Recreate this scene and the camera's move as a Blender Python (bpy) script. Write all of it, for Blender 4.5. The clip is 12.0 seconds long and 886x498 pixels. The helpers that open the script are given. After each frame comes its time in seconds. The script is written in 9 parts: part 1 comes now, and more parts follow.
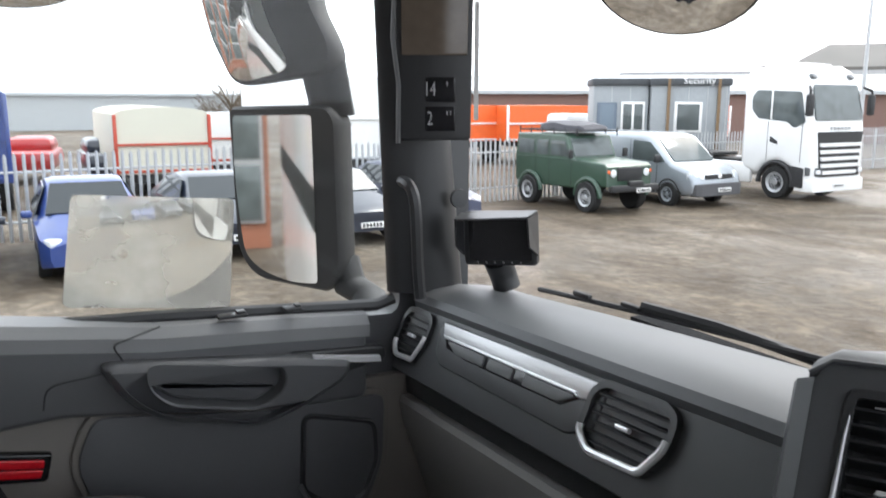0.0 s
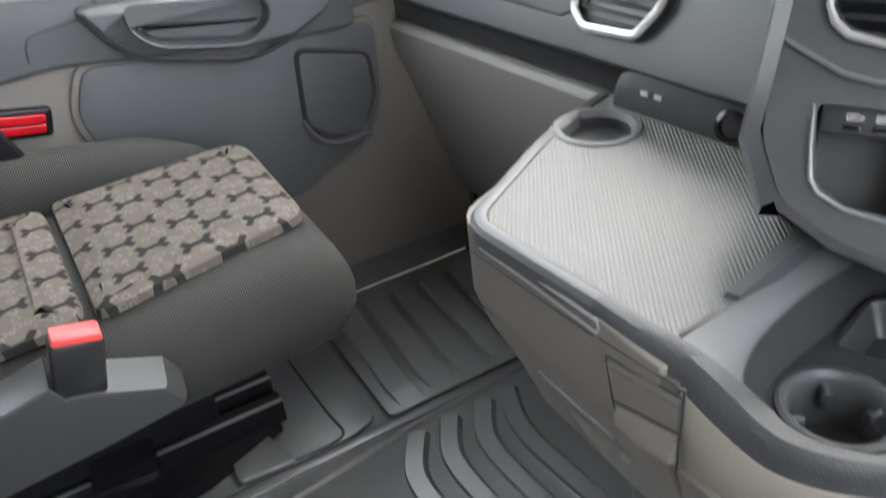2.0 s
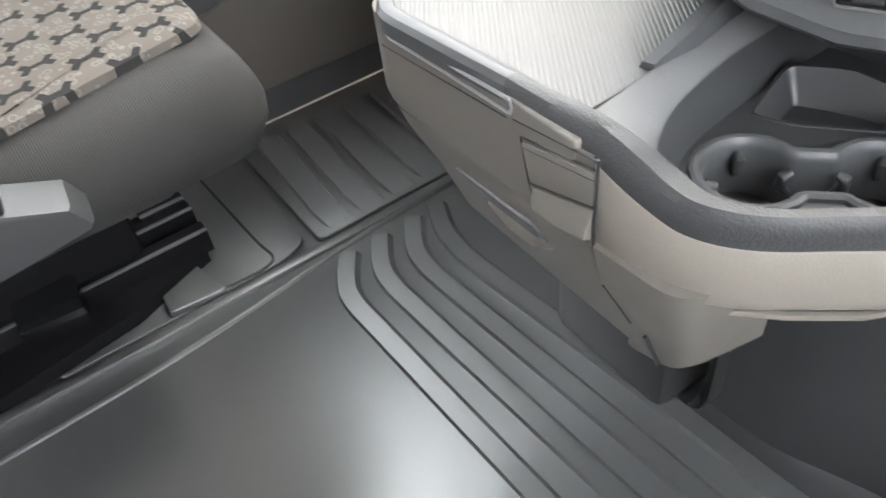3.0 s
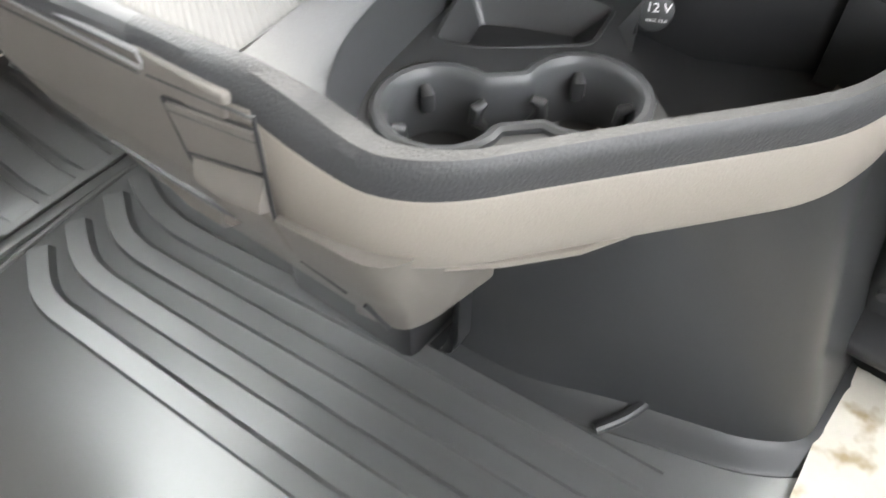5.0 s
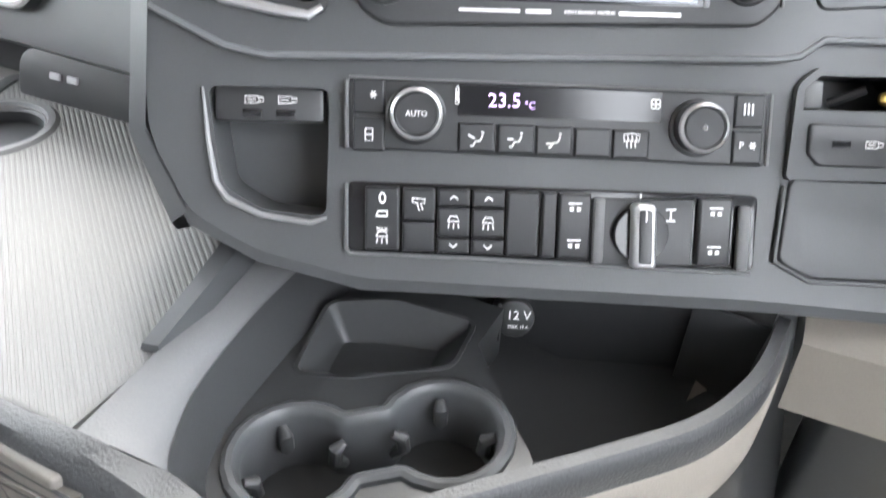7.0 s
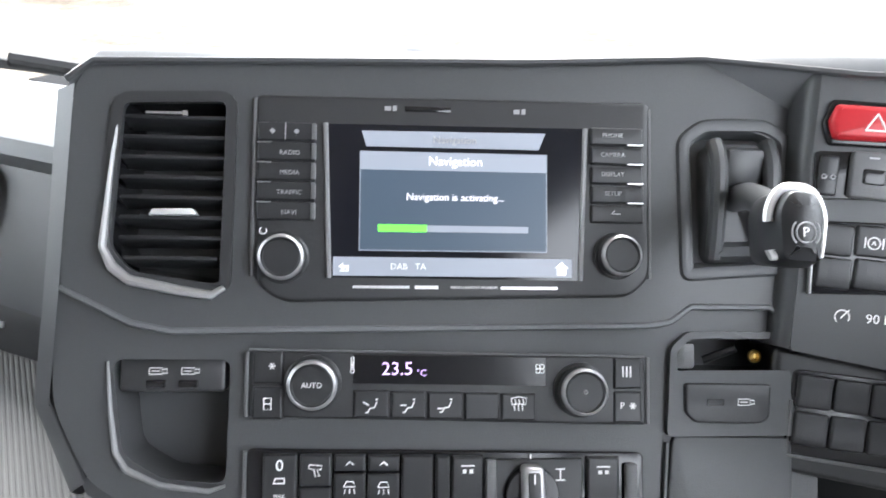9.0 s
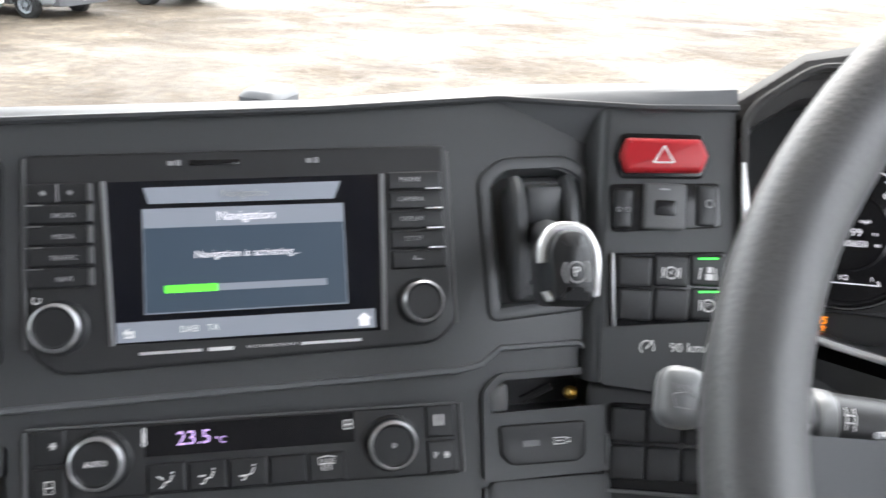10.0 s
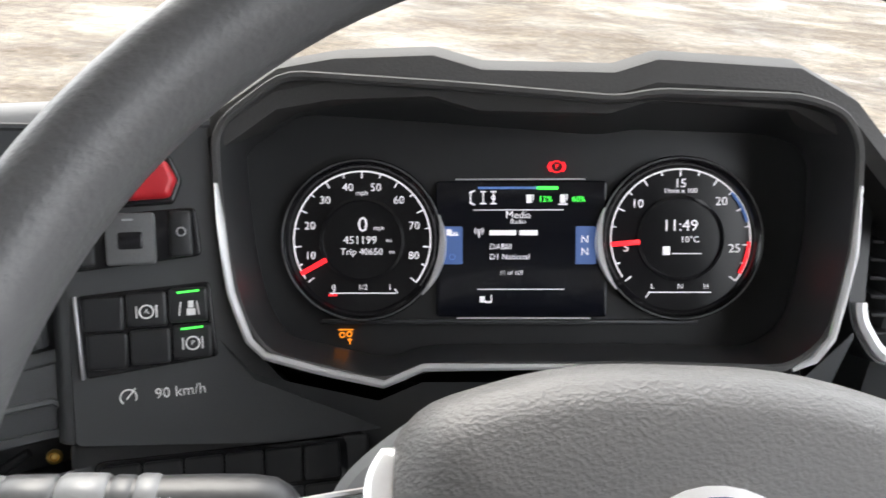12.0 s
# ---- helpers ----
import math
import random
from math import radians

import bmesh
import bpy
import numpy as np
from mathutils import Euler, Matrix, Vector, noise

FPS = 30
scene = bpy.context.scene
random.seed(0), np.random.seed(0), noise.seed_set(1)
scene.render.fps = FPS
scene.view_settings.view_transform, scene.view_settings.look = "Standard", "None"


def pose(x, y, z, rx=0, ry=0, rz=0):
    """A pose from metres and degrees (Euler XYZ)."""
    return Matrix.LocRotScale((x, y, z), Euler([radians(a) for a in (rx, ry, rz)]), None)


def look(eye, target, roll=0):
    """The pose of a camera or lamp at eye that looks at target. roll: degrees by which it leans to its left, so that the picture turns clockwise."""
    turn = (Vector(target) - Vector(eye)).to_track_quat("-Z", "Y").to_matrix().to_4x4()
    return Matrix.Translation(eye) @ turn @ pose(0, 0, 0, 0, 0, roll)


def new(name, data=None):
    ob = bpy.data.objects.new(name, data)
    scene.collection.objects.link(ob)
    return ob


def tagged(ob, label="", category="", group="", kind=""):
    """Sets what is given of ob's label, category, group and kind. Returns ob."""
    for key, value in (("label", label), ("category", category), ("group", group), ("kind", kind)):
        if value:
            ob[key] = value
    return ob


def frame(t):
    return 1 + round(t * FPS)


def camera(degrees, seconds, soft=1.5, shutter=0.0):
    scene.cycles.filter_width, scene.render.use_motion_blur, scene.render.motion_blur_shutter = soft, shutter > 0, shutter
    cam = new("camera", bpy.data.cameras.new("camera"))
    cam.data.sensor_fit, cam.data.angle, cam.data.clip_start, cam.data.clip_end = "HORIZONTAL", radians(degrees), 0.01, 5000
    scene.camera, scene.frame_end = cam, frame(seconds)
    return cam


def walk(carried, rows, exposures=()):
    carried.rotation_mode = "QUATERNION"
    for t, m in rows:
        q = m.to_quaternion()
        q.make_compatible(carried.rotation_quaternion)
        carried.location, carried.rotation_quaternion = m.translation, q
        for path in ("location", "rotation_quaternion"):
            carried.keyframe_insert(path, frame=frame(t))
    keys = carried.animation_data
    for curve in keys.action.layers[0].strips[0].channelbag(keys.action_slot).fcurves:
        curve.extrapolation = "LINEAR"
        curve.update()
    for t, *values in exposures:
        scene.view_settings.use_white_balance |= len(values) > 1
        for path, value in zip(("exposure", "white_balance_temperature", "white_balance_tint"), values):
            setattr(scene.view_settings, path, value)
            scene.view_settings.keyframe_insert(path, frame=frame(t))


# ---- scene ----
# ---------------------------------------------------------------- camera and walk
cam = camera(58.0, 12.0, soft=1.5, shutter=0.4)
PATH = [
    (0.0, pose(0.2599, -0.8717, 1.1447, 79.43, -0.19, 62.11)),
    (0.2, pose(0.2665, -0.8772, 1.1453, 80.64, 0.05, 62.78)),
    (0.5, pose(0.2683, -0.8800, 1.1385, 78.58, 0.83, 63.10)),
    (1.0, pose(0.2668, -0.8769, 1.1079, 70.87, 2.86, 62.63)),
    (1.2, pose(0.2619, -0.8737, 1.0864, 67.91, 3.31, 62.20)),
    (1.5, pose(0.2662, -0.8741, 1.0757, 63.40, 4.50, 61.35)),
    (2.0, pose(0.2810, -0.8814, 1.0371, 56.80, 5.41, 59.80)),
    (2.5, pose(0.2941, -0.8813, 1.0152, 49.87, 5.88, 57.07)),
    (2.8, pose(0.2940, -0.8722, 0.9895, 46.93, 5.35, 55.77)),
    (3.0, pose(0.2924, -0.8688, 0.9856, 44.84, 5.16, 54.27)),
    (4.8, pose(0.2718, -0.7878, 0.9286, 39.37, -0.53, 38.20)),
    (5.0, pose(0.2662, -0.7686, 0.9207, 40.02, -0.90, 36.34)),
    (5.5, pose(0.2703, -0.7381, 0.9176, 42.69, -1.10, 33.49)),
    (5.8, pose(0.2669, -0.7304, 0.9218, 45.10, -1.63, 31.67)),
    (6.0, pose(0.2633, -0.7195, 0.9234, 46.26, -2.00, 31.03)),
    (6.5, pose(0.2540, -0.6952, 0.9592, 48.90, -2.35, 30.15)),
    (7.0, pose(0.2557, -0.6841, 0.9887, 52.75, -2.32, 30.09)),
    (7.5, pose(0.2648, -0.6689, 1.0178, 56.05, -2.21, 30.42)),
    (9.5, pose(0.3060, -0.6454, 1.0618, 66.68, -1.89, 25.00)),
    (9.8, pose(0.3260, -0.6253, 1.0643, 67.11, -2.03, 22.34)),
    (10.0, pose(0.3464, -0.6086, 1.0667, 67.17, -2.12, 20.51)),
    (10.2, pose(0.3687, -0.5893, 1.0652, 67.22, -2.20, 18.53)),
    (10.5, pose(0.4102, -0.5577, 1.0709, 67.08, -2.51, 15.36)),
    (11.0, pose(0.4597, -0.5312, 1.0743, 66.87, -2.79, 10.72)),
    (11.2, pose(0.4723, -0.5287, 1.0791, 66.73, -3.09, 9.01)),
    (11.5, pose(0.4866, -0.5213, 1.0803, 66.61, -3.39, 6.59)),
    (12.0, pose(0.5074, -0.5120, 1.0895, 66.02, -3.66, 3.19)),
]
EXPOSURES = [(0.0, 1.1, 6500, 10), (0.5, 0.95, 6500, 10), (0.9, 1.05, 6500, 10), (1.1, 1.3, 6400, 10), (1.5, 2.12, 6000, 10), (2.0, 2.95, 6650, 10), (2.6, 3.35, 6700, 10), (3.2, 3.5, 6800, 10),
             (5.0, 3.65, 7000, 10), (6.0, 3.68, 6850, 10), (6.8, 3.65, 6650, 10), (7.6, 3.35, 6600, 10), (9.5, 2.6, 6450, 10), (10.2, 2.05, 6700, 10), (11.0, 1.85, 6900, 10), (12.0, 1.85, 6800, 10)]
walk(cam, PATH, EXPOSURES)
# ---------------------------------------------------------------- world and light
world = bpy.data.worlds.new("overcast_sky")
scene.world = world
world.use_nodes = True
wn, wl = world.node_tree.nodes, world.node_tree.links
sky = wn.new("ShaderNodeTexSky")
sky.sky_type, sky.sun_disc = "NISHITA", False
sky.sun_elevation, sky.sun_rotation = radians(38), radians(-20)
sky.air_density, sky.dust_density, sky.ozone_density = 1.0, 6.0, 1.0
white = wn.new("ShaderNodeMixRGB")
white.inputs["Fac"].default_value = 0.86
white.inputs["Color2"].default_value = (9.3, 9.8, 10.6, 1)
wl.new(sky.outputs[0], white.inputs["Color1"])
wl.new(white.outputs[0], wn["Background"].inputs["Color"])
wn["Background"].inputs["Strength"].default_value = 0.15
sun = new("sun", bpy.data.lights.new("sun", "SUN"))
sun.data.energy, sun.data.angle, sun.data.color = 0.9, radians(25), (1.0, 0.985, 0.96)
sun.matrix_world = look((0, 0, 50), (0 + 12, 0 - 34, 0))

# ---------------------------------------------------------------- mesh helpers


def bm_join(bm, other):
    me = bpy.data.meshes.new("tmp")
    other.to_mesh(me)
    bm.from_mesh(me)
    bpy.data.meshes.remove(me)
    other.free()


def part(name, bm, material, parent=None, label="", smooth=35):
    me = bpy.data.meshes.new(name)
    bmesh.ops.recalc_face_normals(bm, faces=bm.faces[:])
    bm.to_mesh(me)
    bm.free()
    if smooth:
        me.shade_smooth()
        me.set_sharp_from_angle(angle=radians(smooth))
    me.materials.append(material)
    ob = new(name, me)
    ob.parent = parent
    if label:
        ob["label"] = label
    return ob


def thing(name, label, category, m=None, group="", kind=""):
    ob = new(name)
    ob.empty_display_size = 0.05
    if m is not None:
        ob.matrix_world = m
    return tagged(ob, label, category, group, kind)


def axes(o, u, v, w):
    return Matrix(((u[0], v[0], w[0], o[0]), (u[1], v[1], w[1], o[1]), (u[2], v[2], w[2], o[2]), (0, 0, 0, 1)))


def box(bm, c, s, bevel=0.0, seg=2, rot=None):
    b = bmesh.new()
    bmesh.ops.create_cube(b, size=1)
    bmesh.ops.scale(b, vec=s, verts=b.verts)
    if bevel:
        bmesh.ops.bevel(b, geom=b.edges[:], offset=min(bevel, 0.49 * min(s)), segments=seg, affect="EDGES", profile=0.5)
    m = Matrix.Translation(c)
    if rot:
        m = m @ Euler([radians(a) for a in rot]).to_matrix().to_4x4()
    bmesh.ops.transform(b, matrix=m, verts=b.verts)
    bm_join(bm, b)
    return bm


def rounded(pts, r, n=4):
    out, k = [], len(pts)
    for i in range(k):
        ri = r[i] if isinstance(r, (list, tuple)) else r
        p, a, b = Vector(pts[i]), Vector(pts[i - 1]), Vector(pts[(i + 1) % k])
        da, db = (a - p), (b - p)
        q = min(ri, da.length * 0.48, db.length * 0.48)
        if q < 1e-5:
            out.append(tuple(p))
            continue
        s, e = p + da.normalized() * q, p + db.normalized() * q
        for j in range(n + 1):
            t = j / n
            out.append(tuple(s * (1 - t) ** 2 + p * 2 * t * (1 - t) + e * t * t))
    return out


def rect(cx, cy, w, h, r=0.0, n=3):
    p = [(cx - w / 2, cy - h / 2), (cx + w / 2, cy - h / 2), (cx + w / 2, cy + h / 2), (cx - w / 2, cy + h / 2)]
    return rounded(p, r, n) if r else p


def circle2(cx, cy, r, n=32):
    return [(cx + r * math.cos(2 * math.pi * i / n), cy + r * math.sin(2 * math.pi * i / n)) for i in range(n)]


def inset2(pts, d):
    k, out = len(pts), []
    area = sum(pts[i - 1][0] * pts[i][1] - pts[i][0] * pts[i - 1][1] for i in range(k))
    sg = 1 if area > 0 else -1
    for i in range(k):
        a, p, b = Vector(pts[i - 1]), Vector(pts[i]), Vector(pts[(i + 1) % k])
        e1, e2 = (p - a), (b - p)
        if e1.length < 1e-9:
            e1 = e2
        if e2.length < 1e-9:
            e2 = e1
        n1, n2 = Vector((-e1.y, e1.x)).normalized() * sg, Vector((-e2.y, e2.x)).normalized() * sg
        nn = n1 + n2
        nn = nn.normalized() if nn.length > 1e-6 else n1
        out.append(tuple(p + nn * d / max(0.5, nn.dot(n1))))
    return out


def prism(bm, pts, z0, z1, bevel=0.0):
    """A slab with the outline pts, its upper edge rounded by bevel."""
    rings = [[(x, y, z0) for x, y in pts]]
    if bevel:
        for a in (0, 30, 60, 90):
            d = bevel * (1 - math.cos(radians(a)))
            zz = (z1 - math.copysign(bevel, z1 - z0)) + math.copysign(bevel, z1 - z0) * math.sin(radians(a))
            rings.append([(x, y, zz) for x, y in inset2(pts, d)])
    else:
        rings.append([(x, y, z1) for x, y in pts])
    return loft(bm, rings)


def loft(bm, rings, caps=True, closed=True):
    vs = [[bm.verts.new(p) for p in r] for r in rings]
    n = len(rings[0])
    for a, b in zip(vs, vs[1:]):
        for i in range(n if closed else n - 1):
            j = (i + 1) % n
            try:
                bm.faces.new((a[i], a[j], b[j], b[i]))
            except ValueError:
                pass
    if caps and closed:
        for ring in (vs[0][::-1], vs[-1]):
            f = bm.faces.new(ring)
            if n > 4:
                bmesh.ops.triangulate(bm, faces=[f])
    return bm


def plate(bm, outline, holes, z0, z1, floors=True):
    """A slab with holes: upper face at z1, walls down to z0; floors closes the holes at z0."""
    loops = [outline] + list(holes)
    b = bmesh.new()
    edges = []
    tops = []
    for lp in loops:
        vs = [b.verts.new((x, y, z1)) for x, y in lp]
        tops.append(vs)
        edges += [b.edges.new((vs[i - 1], vs[i])) for i in range(len(vs))]
    bmesh.ops.triangle_fill(b, edges=edges, use_beauty=True)
    for k, vs in enumerate(tops):
        low = [b.verts.new((v.co.x, v.co.y, z0)) for v in vs]
        for i in range(len(vs)):
            b.faces.new((vs[i - 1], vs[i], low[i], low[i - 1]))
        if k and floors:
            f = b.faces.new(low)
            bmesh.ops.triangulate(b, faces=[f])
    bm_join(bm, b)
    return bm


def tube(bm, pts, r, n=10, caps=True, flat=1.0):
    pts = [Vector(p) for p in pts]
    rings, side = [], None
    for i, p in enumerate(pts):
        d = (pts[min(i + 1, len(pts) - 1)] - pts[max(i - 1, 0)]).normalized()
        if side is None:
            side = d.cross(Vector((0, 0, 1)) if abs(d.z) < 0.9 else Vector((1, 0, 0))).normalized()
        side = (side - d * side.dot(d)).normalized()
        up = side.cross(d)
        ri = r[i] if isinstance(r, (list, tuple)) else r
        rings.append([p + side * (ri * math.cos(2 * math.pi * k / n)) + up * (ri * flat * math.sin(2 * math.pi * k / n)) for k in range(n)])
    return loft(bm, rings, caps)


def turned(bm, prof, n=32, m=None):
    """A body turned round z from (radius, height) pairs."""
    b = bmesh.new()
    loft(b, [[(max(r, 1e-4) * math.cos(2 * math.pi * k / n), max(r, 1e-4) * math.sin(2 * math.pi * k / n), h) for k in range(n)] for r, h in prof])
    if m is not None:
        bmesh.ops.transform(b, matrix=m, verts=b.verts)
    bm_join(bm, b)
    return bm


def smooth_path(pts, n=6):
    """Catmull-Rom through the points."""
    out, k = [], len(pts)
    P = [Vector(p) for p in pts]
    for i in range(k - 1):
        a, b, c, d = P[max(i - 1, 0)], P[i], P[i + 1], P[min(i + 2, k - 1)]
        for j in range(n):
            t = j / n
            out.append(0.5 * ((2 * b) + (c - a) * t + (2 * a - 5 * b + 4 * c - d) * t * t + (3 * b - a - 3 * c + d) * t ** 3))
    out.append(P[-1])
    return out


def ring(bm, c, r, t, z, n=20, sx=1.0):
    """A thin open ring lying flat."""
    pts = [(c[0] + sx * r * math.cos(2 * math.pi * k / n), c[1] + r * math.sin(2 * math.pi * k / n), z) for k in range(n + 1)]
    return tube(bm, pts, t, 4, caps=False)


def words(name, text, size, at, material, parent, rz=0.0, align="CENTER", depth=0.0003, stretch=1.0):
    cu = bpy.data.curves.new(name, "FONT")
    cu.body, cu.size, cu.extrude, cu.align_x, cu.align_y = text, size, depth, align, "CENTER"
    cu.resolution_u = 2
    tmp = bpy.data.objects.new("tmp", cu)
    me = bpy.data.meshes.new_from_object(tmp)
    bpy.data.objects.remove(tmp)
    bpy.data.curves.remove(cu)
    me.name = name
    me.materials.clear()
    me.materials.append(material)
    ob = new(name, me)
    ob.parent = parent
    ob.location, ob.rotation_euler, ob.scale = at, (0, 0, rz), (stretch, 1, 1)
    return ob


# ---------------------------------------------------------------- materials


def mat(name, col, rough=0.5, metal=0.0, scale=200.0, bump=0.0, vary=0.08, spec=0.5, big=3.0, vary_big=0.06, emit=0.0, dist=0.0006,
        coat=0.0, rough_vary=0.0):
    m = bpy.data.materials.new(name)
    m.use_nodes = True
    n, l = m.node_tree.nodes, m.node_tree.links
    b = n["Principled BSDF"]
    b.inputs["Roughness"].default_value, b.inputs["Metallic"].default_value = rough, metal
    b.inputs["Specular IOR Level"].default_value = spec
    b.inputs["Coat Weight"].default_value = coat
    tc = n.new("ShaderNodeTexCoord")
    fine, wide = n.new("ShaderNodeTexNoise"), n.new("ShaderNodeTexNoise")
    fine.inputs["Scale"].default_value, fine.inputs["Detail"].default_value = scale, 3
    wide.inputs["Scale"].default_value, wide.inputs["Detail"].default_value = big, 5
    for t in (fine, wide):
        l.new(tc.outputs["Object"], t.inputs["Vector"])
    add = n.new("ShaderNodeMath")
    add.operation = "MULTIPLY_ADD"
    l.new(fine.outputs["Fac"], add.inputs[0])
    add.inputs[1].default_value, add.inputs[2].default_value = 2 * vary, 1 - vary - vary_big
    add2 = n.new("ShaderNodeMath")
    add2.operation = "MULTIPLY_ADD"
    l.new(wide.outputs["Fac"], add2.inputs[0])
    add2.inputs[1].default_value = 2 * vary_big
    l.new(add.outputs[0], add2.inputs[2])
    mul = n.new("ShaderNodeVectorMath")
    mul.operation = "SCALE"
    mul.inputs[0].default_value = col[:3]
    l.new(add2.outputs[0], mul.inputs["Scale"])
    l.new(mul.outputs[0], b.inputs["Base Color"])
    if rough_vary:
        rv = n.new("ShaderNodeMath")
        rv.operation = "MULTIPLY_ADD"
        l.new(wide.outputs["Fac"], rv.inputs[0])
        rv.inputs[1].default_value, rv.inputs[2].default_value = 2 * rough_vary, rough - rough_vary
        l.new(rv.outputs[0], b.inputs["Roughness"])
    if bump:
        bp = n.new("ShaderNodeBump")
        bp.inputs["Strength"].default_value, bp.inputs["Distance"].default_value = bump, dist
        l.new(fine.outputs["Fac"], bp.inputs["Height"])
        l.new(bp.outputs[0], b.inputs["Normal"])
    if emit:
        b.inputs["Emission Color"].default_value = (*col[:3], 1)
        b.inputs["Emission Strength"].default_value = emit * 0.3
    return m


M_DASH = mat("dash_soft_black", (0.07, 0.0725, 0.076), 0.38, scale=900, bump=0.2, spec=0.45)
M_DASHTOP = mat("dash_top_charcoal", (0.13, 0.135, 0.141), 0.5, scale=900, bump=0.14, spec=0.5)
M_DOORDARK = mat("door_dark_plastic", (0.095, 0.097, 0.101), 0.42, scale=600, bump=0.4)
M_GREY = mat("warm_grey_trim", (0.255, 0.229, 0.202), 0.5, scale=650, bump=0.45, spec=0.4)
M_GREYMID = mat("taupe_trim", (0.175, 0.161, 0.145), 0.5, scale=650, bump=0.4, spec=0.4)
M_SHELF = mat("door_grey", (0.125, 0.1265, 0.129), 0.48, scale=600, bump=0.4)
M_BLACK = mat("satin_black", (0.034, 0.035, 0.037), 0.38, scale=500, bump=0.15, vary=0.05)
M_GLOSS = mat("gloss_black", (0.012, 0.012, 0.014), 0.16, scale=300, spec=0.5, vary=0.03)
M_BUTTON = mat("button_black", (0.024, 0.025, 0.027), 0.36, scale=800, bump=0.2)
M_CHROME = mat("satin_chrome", (0.9, 0.9, 0.91), 0.28, metal=0.55, scale=900, vary=0.03)
M_SILVER = mat("silver_paint", (0.5, 0.5, 0.51), 0.34, metal=0.75, scale=900, vary=0.04)
M_TRIM = mat("trim_satin_grey", (0.26, 0.26, 0.265), 0.45, metal=0.4, scale=900, vary=0.04)
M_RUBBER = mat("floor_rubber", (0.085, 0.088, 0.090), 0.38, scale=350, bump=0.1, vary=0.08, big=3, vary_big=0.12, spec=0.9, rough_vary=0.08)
M_RUBBER.node_tree.nodes["Principled BSDF"].inputs["IOR"].default_value = 1.95
M_CARPET = mat("black_carpet", (0.01, 0.01, 0.011), 0.9, scale=900, bump=0.8, vary=0.3, spec=0.12)
# white print with a faint added glow, so the marks stay bright
M_ICON = mat("icon_white_glow", (0.72, 0.72, 0.73), 0.5, scale=50, emit=0.2, vary=0.0, vary_big=0.0)
M_ICONDIM = mat("icon_grey", (0.4, 0.4, 0.41), 0.5, scale=50, vary=0.0, vary_big=0.0)
M_RED = mat("red_button", (0.55, 0.02, 0.03), 0.35, scale=300, vary=0.05)
M_REDGLOW = mat("red_lamp", (1.0, 0.02, 0.03), 0.4, emit=1.6, vary=0, vary_big=0)
M_GREENGLOW = mat("green_led", (0.06, 1.0, 0.1), 0.4, emit=1.3, vary=0, vary_big=0)
M_ORANGEGLOW = mat("orange_lamp", (1.0, 0.32, 0.02), 0.4, emit=1.0, vary=0, vary_big=0)
M_WHITEGLOW = mat("lit_white", (0.72, 0.71, 0.77), 0.4, emit=0.8, vary=0, vary_big=0)
M_BLUEGLOW = mat("lit_blue", (0.1, 0.2, 0.5), 0.4, emit=0.5, vary=0, vary_big=0)
M_REDFAB = mat("red_reflector", (0.6, 0.01, 0.02), 0.25, scale=90, vary=0.2, coat=0.5)
M_COLUMN = mat("column_grey", (0.04, 0.0425, 0.045), 0.36, scale=500, bump=0.2, vary=0.1, vary_big=0.12)
M_HUB = mat("hub_grain", (0.13, 0.127, 0.125), 0.40, scale=560, bump=0.9, dist=0.0008, vary=0.1)
M_HOOD = mat("hood_grain", (0.085, 0.083, 0.082), 0.7, scale=520, bump=0.5, spec=0.15)
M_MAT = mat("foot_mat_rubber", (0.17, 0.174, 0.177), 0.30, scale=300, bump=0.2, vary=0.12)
M_MAT.node_tree.nodes["Principled BSDF"].inputs["IOR"].default_value = 1.8
M_STEEL = mat("dark_steel", (0.05, 0.05, 0.052), 0.4, metal=0.6, scale=300, vary=0.2)
M_LEATHER = mat("wheel_leather", (0.11, 0.11, 0.112), 0.38, scale=420, bump=0.6, vary=0.1, spec=0.5)


def glass(name, tint=(1, 1, 1), gloss=0.04):
    m = bpy.data.materials.new(name)
    m.use_nodes = True
    n, l = m.node_tree.nodes, m.node_tree.links
    n.remove(n["Principled BSDF"])
    tr, gl, mx = n.new("ShaderNodeBsdfTransparent"), n.new("ShaderNodeBsdfGlossy"), n.new("ShaderNodeMixShader")
    tr.inputs["Color"].default_value = (*tint, 1)
    gl.inputs["Roughness"].default_value = 0.02
    mx.inputs[0].default_value = gloss
    l.new(tr.outputs[0], mx.inputs[1])
    l.new(gl.outputs[0], mx.inputs[2])
    l.new(mx.outputs[0], n["Material Output"].inputs["Surface"])
    return m


M_GLASS = glass("window_glass", (0.97, 0.985, 0.98), 0.015)
M_MIRROR = mat("mirror_glass", (0.85, 0.86, 0.86), 0.03, metal=1.0, vary=0, vary_big=0)
# ---------------------------------------------------------------- cab shell


def slab(name, c, s, material, label, category, bevel=0.0):
    ob = part(name, box(bmesh.new(), c, s, bevel), material)
    return tagged(ob, label, category, kind="structure")


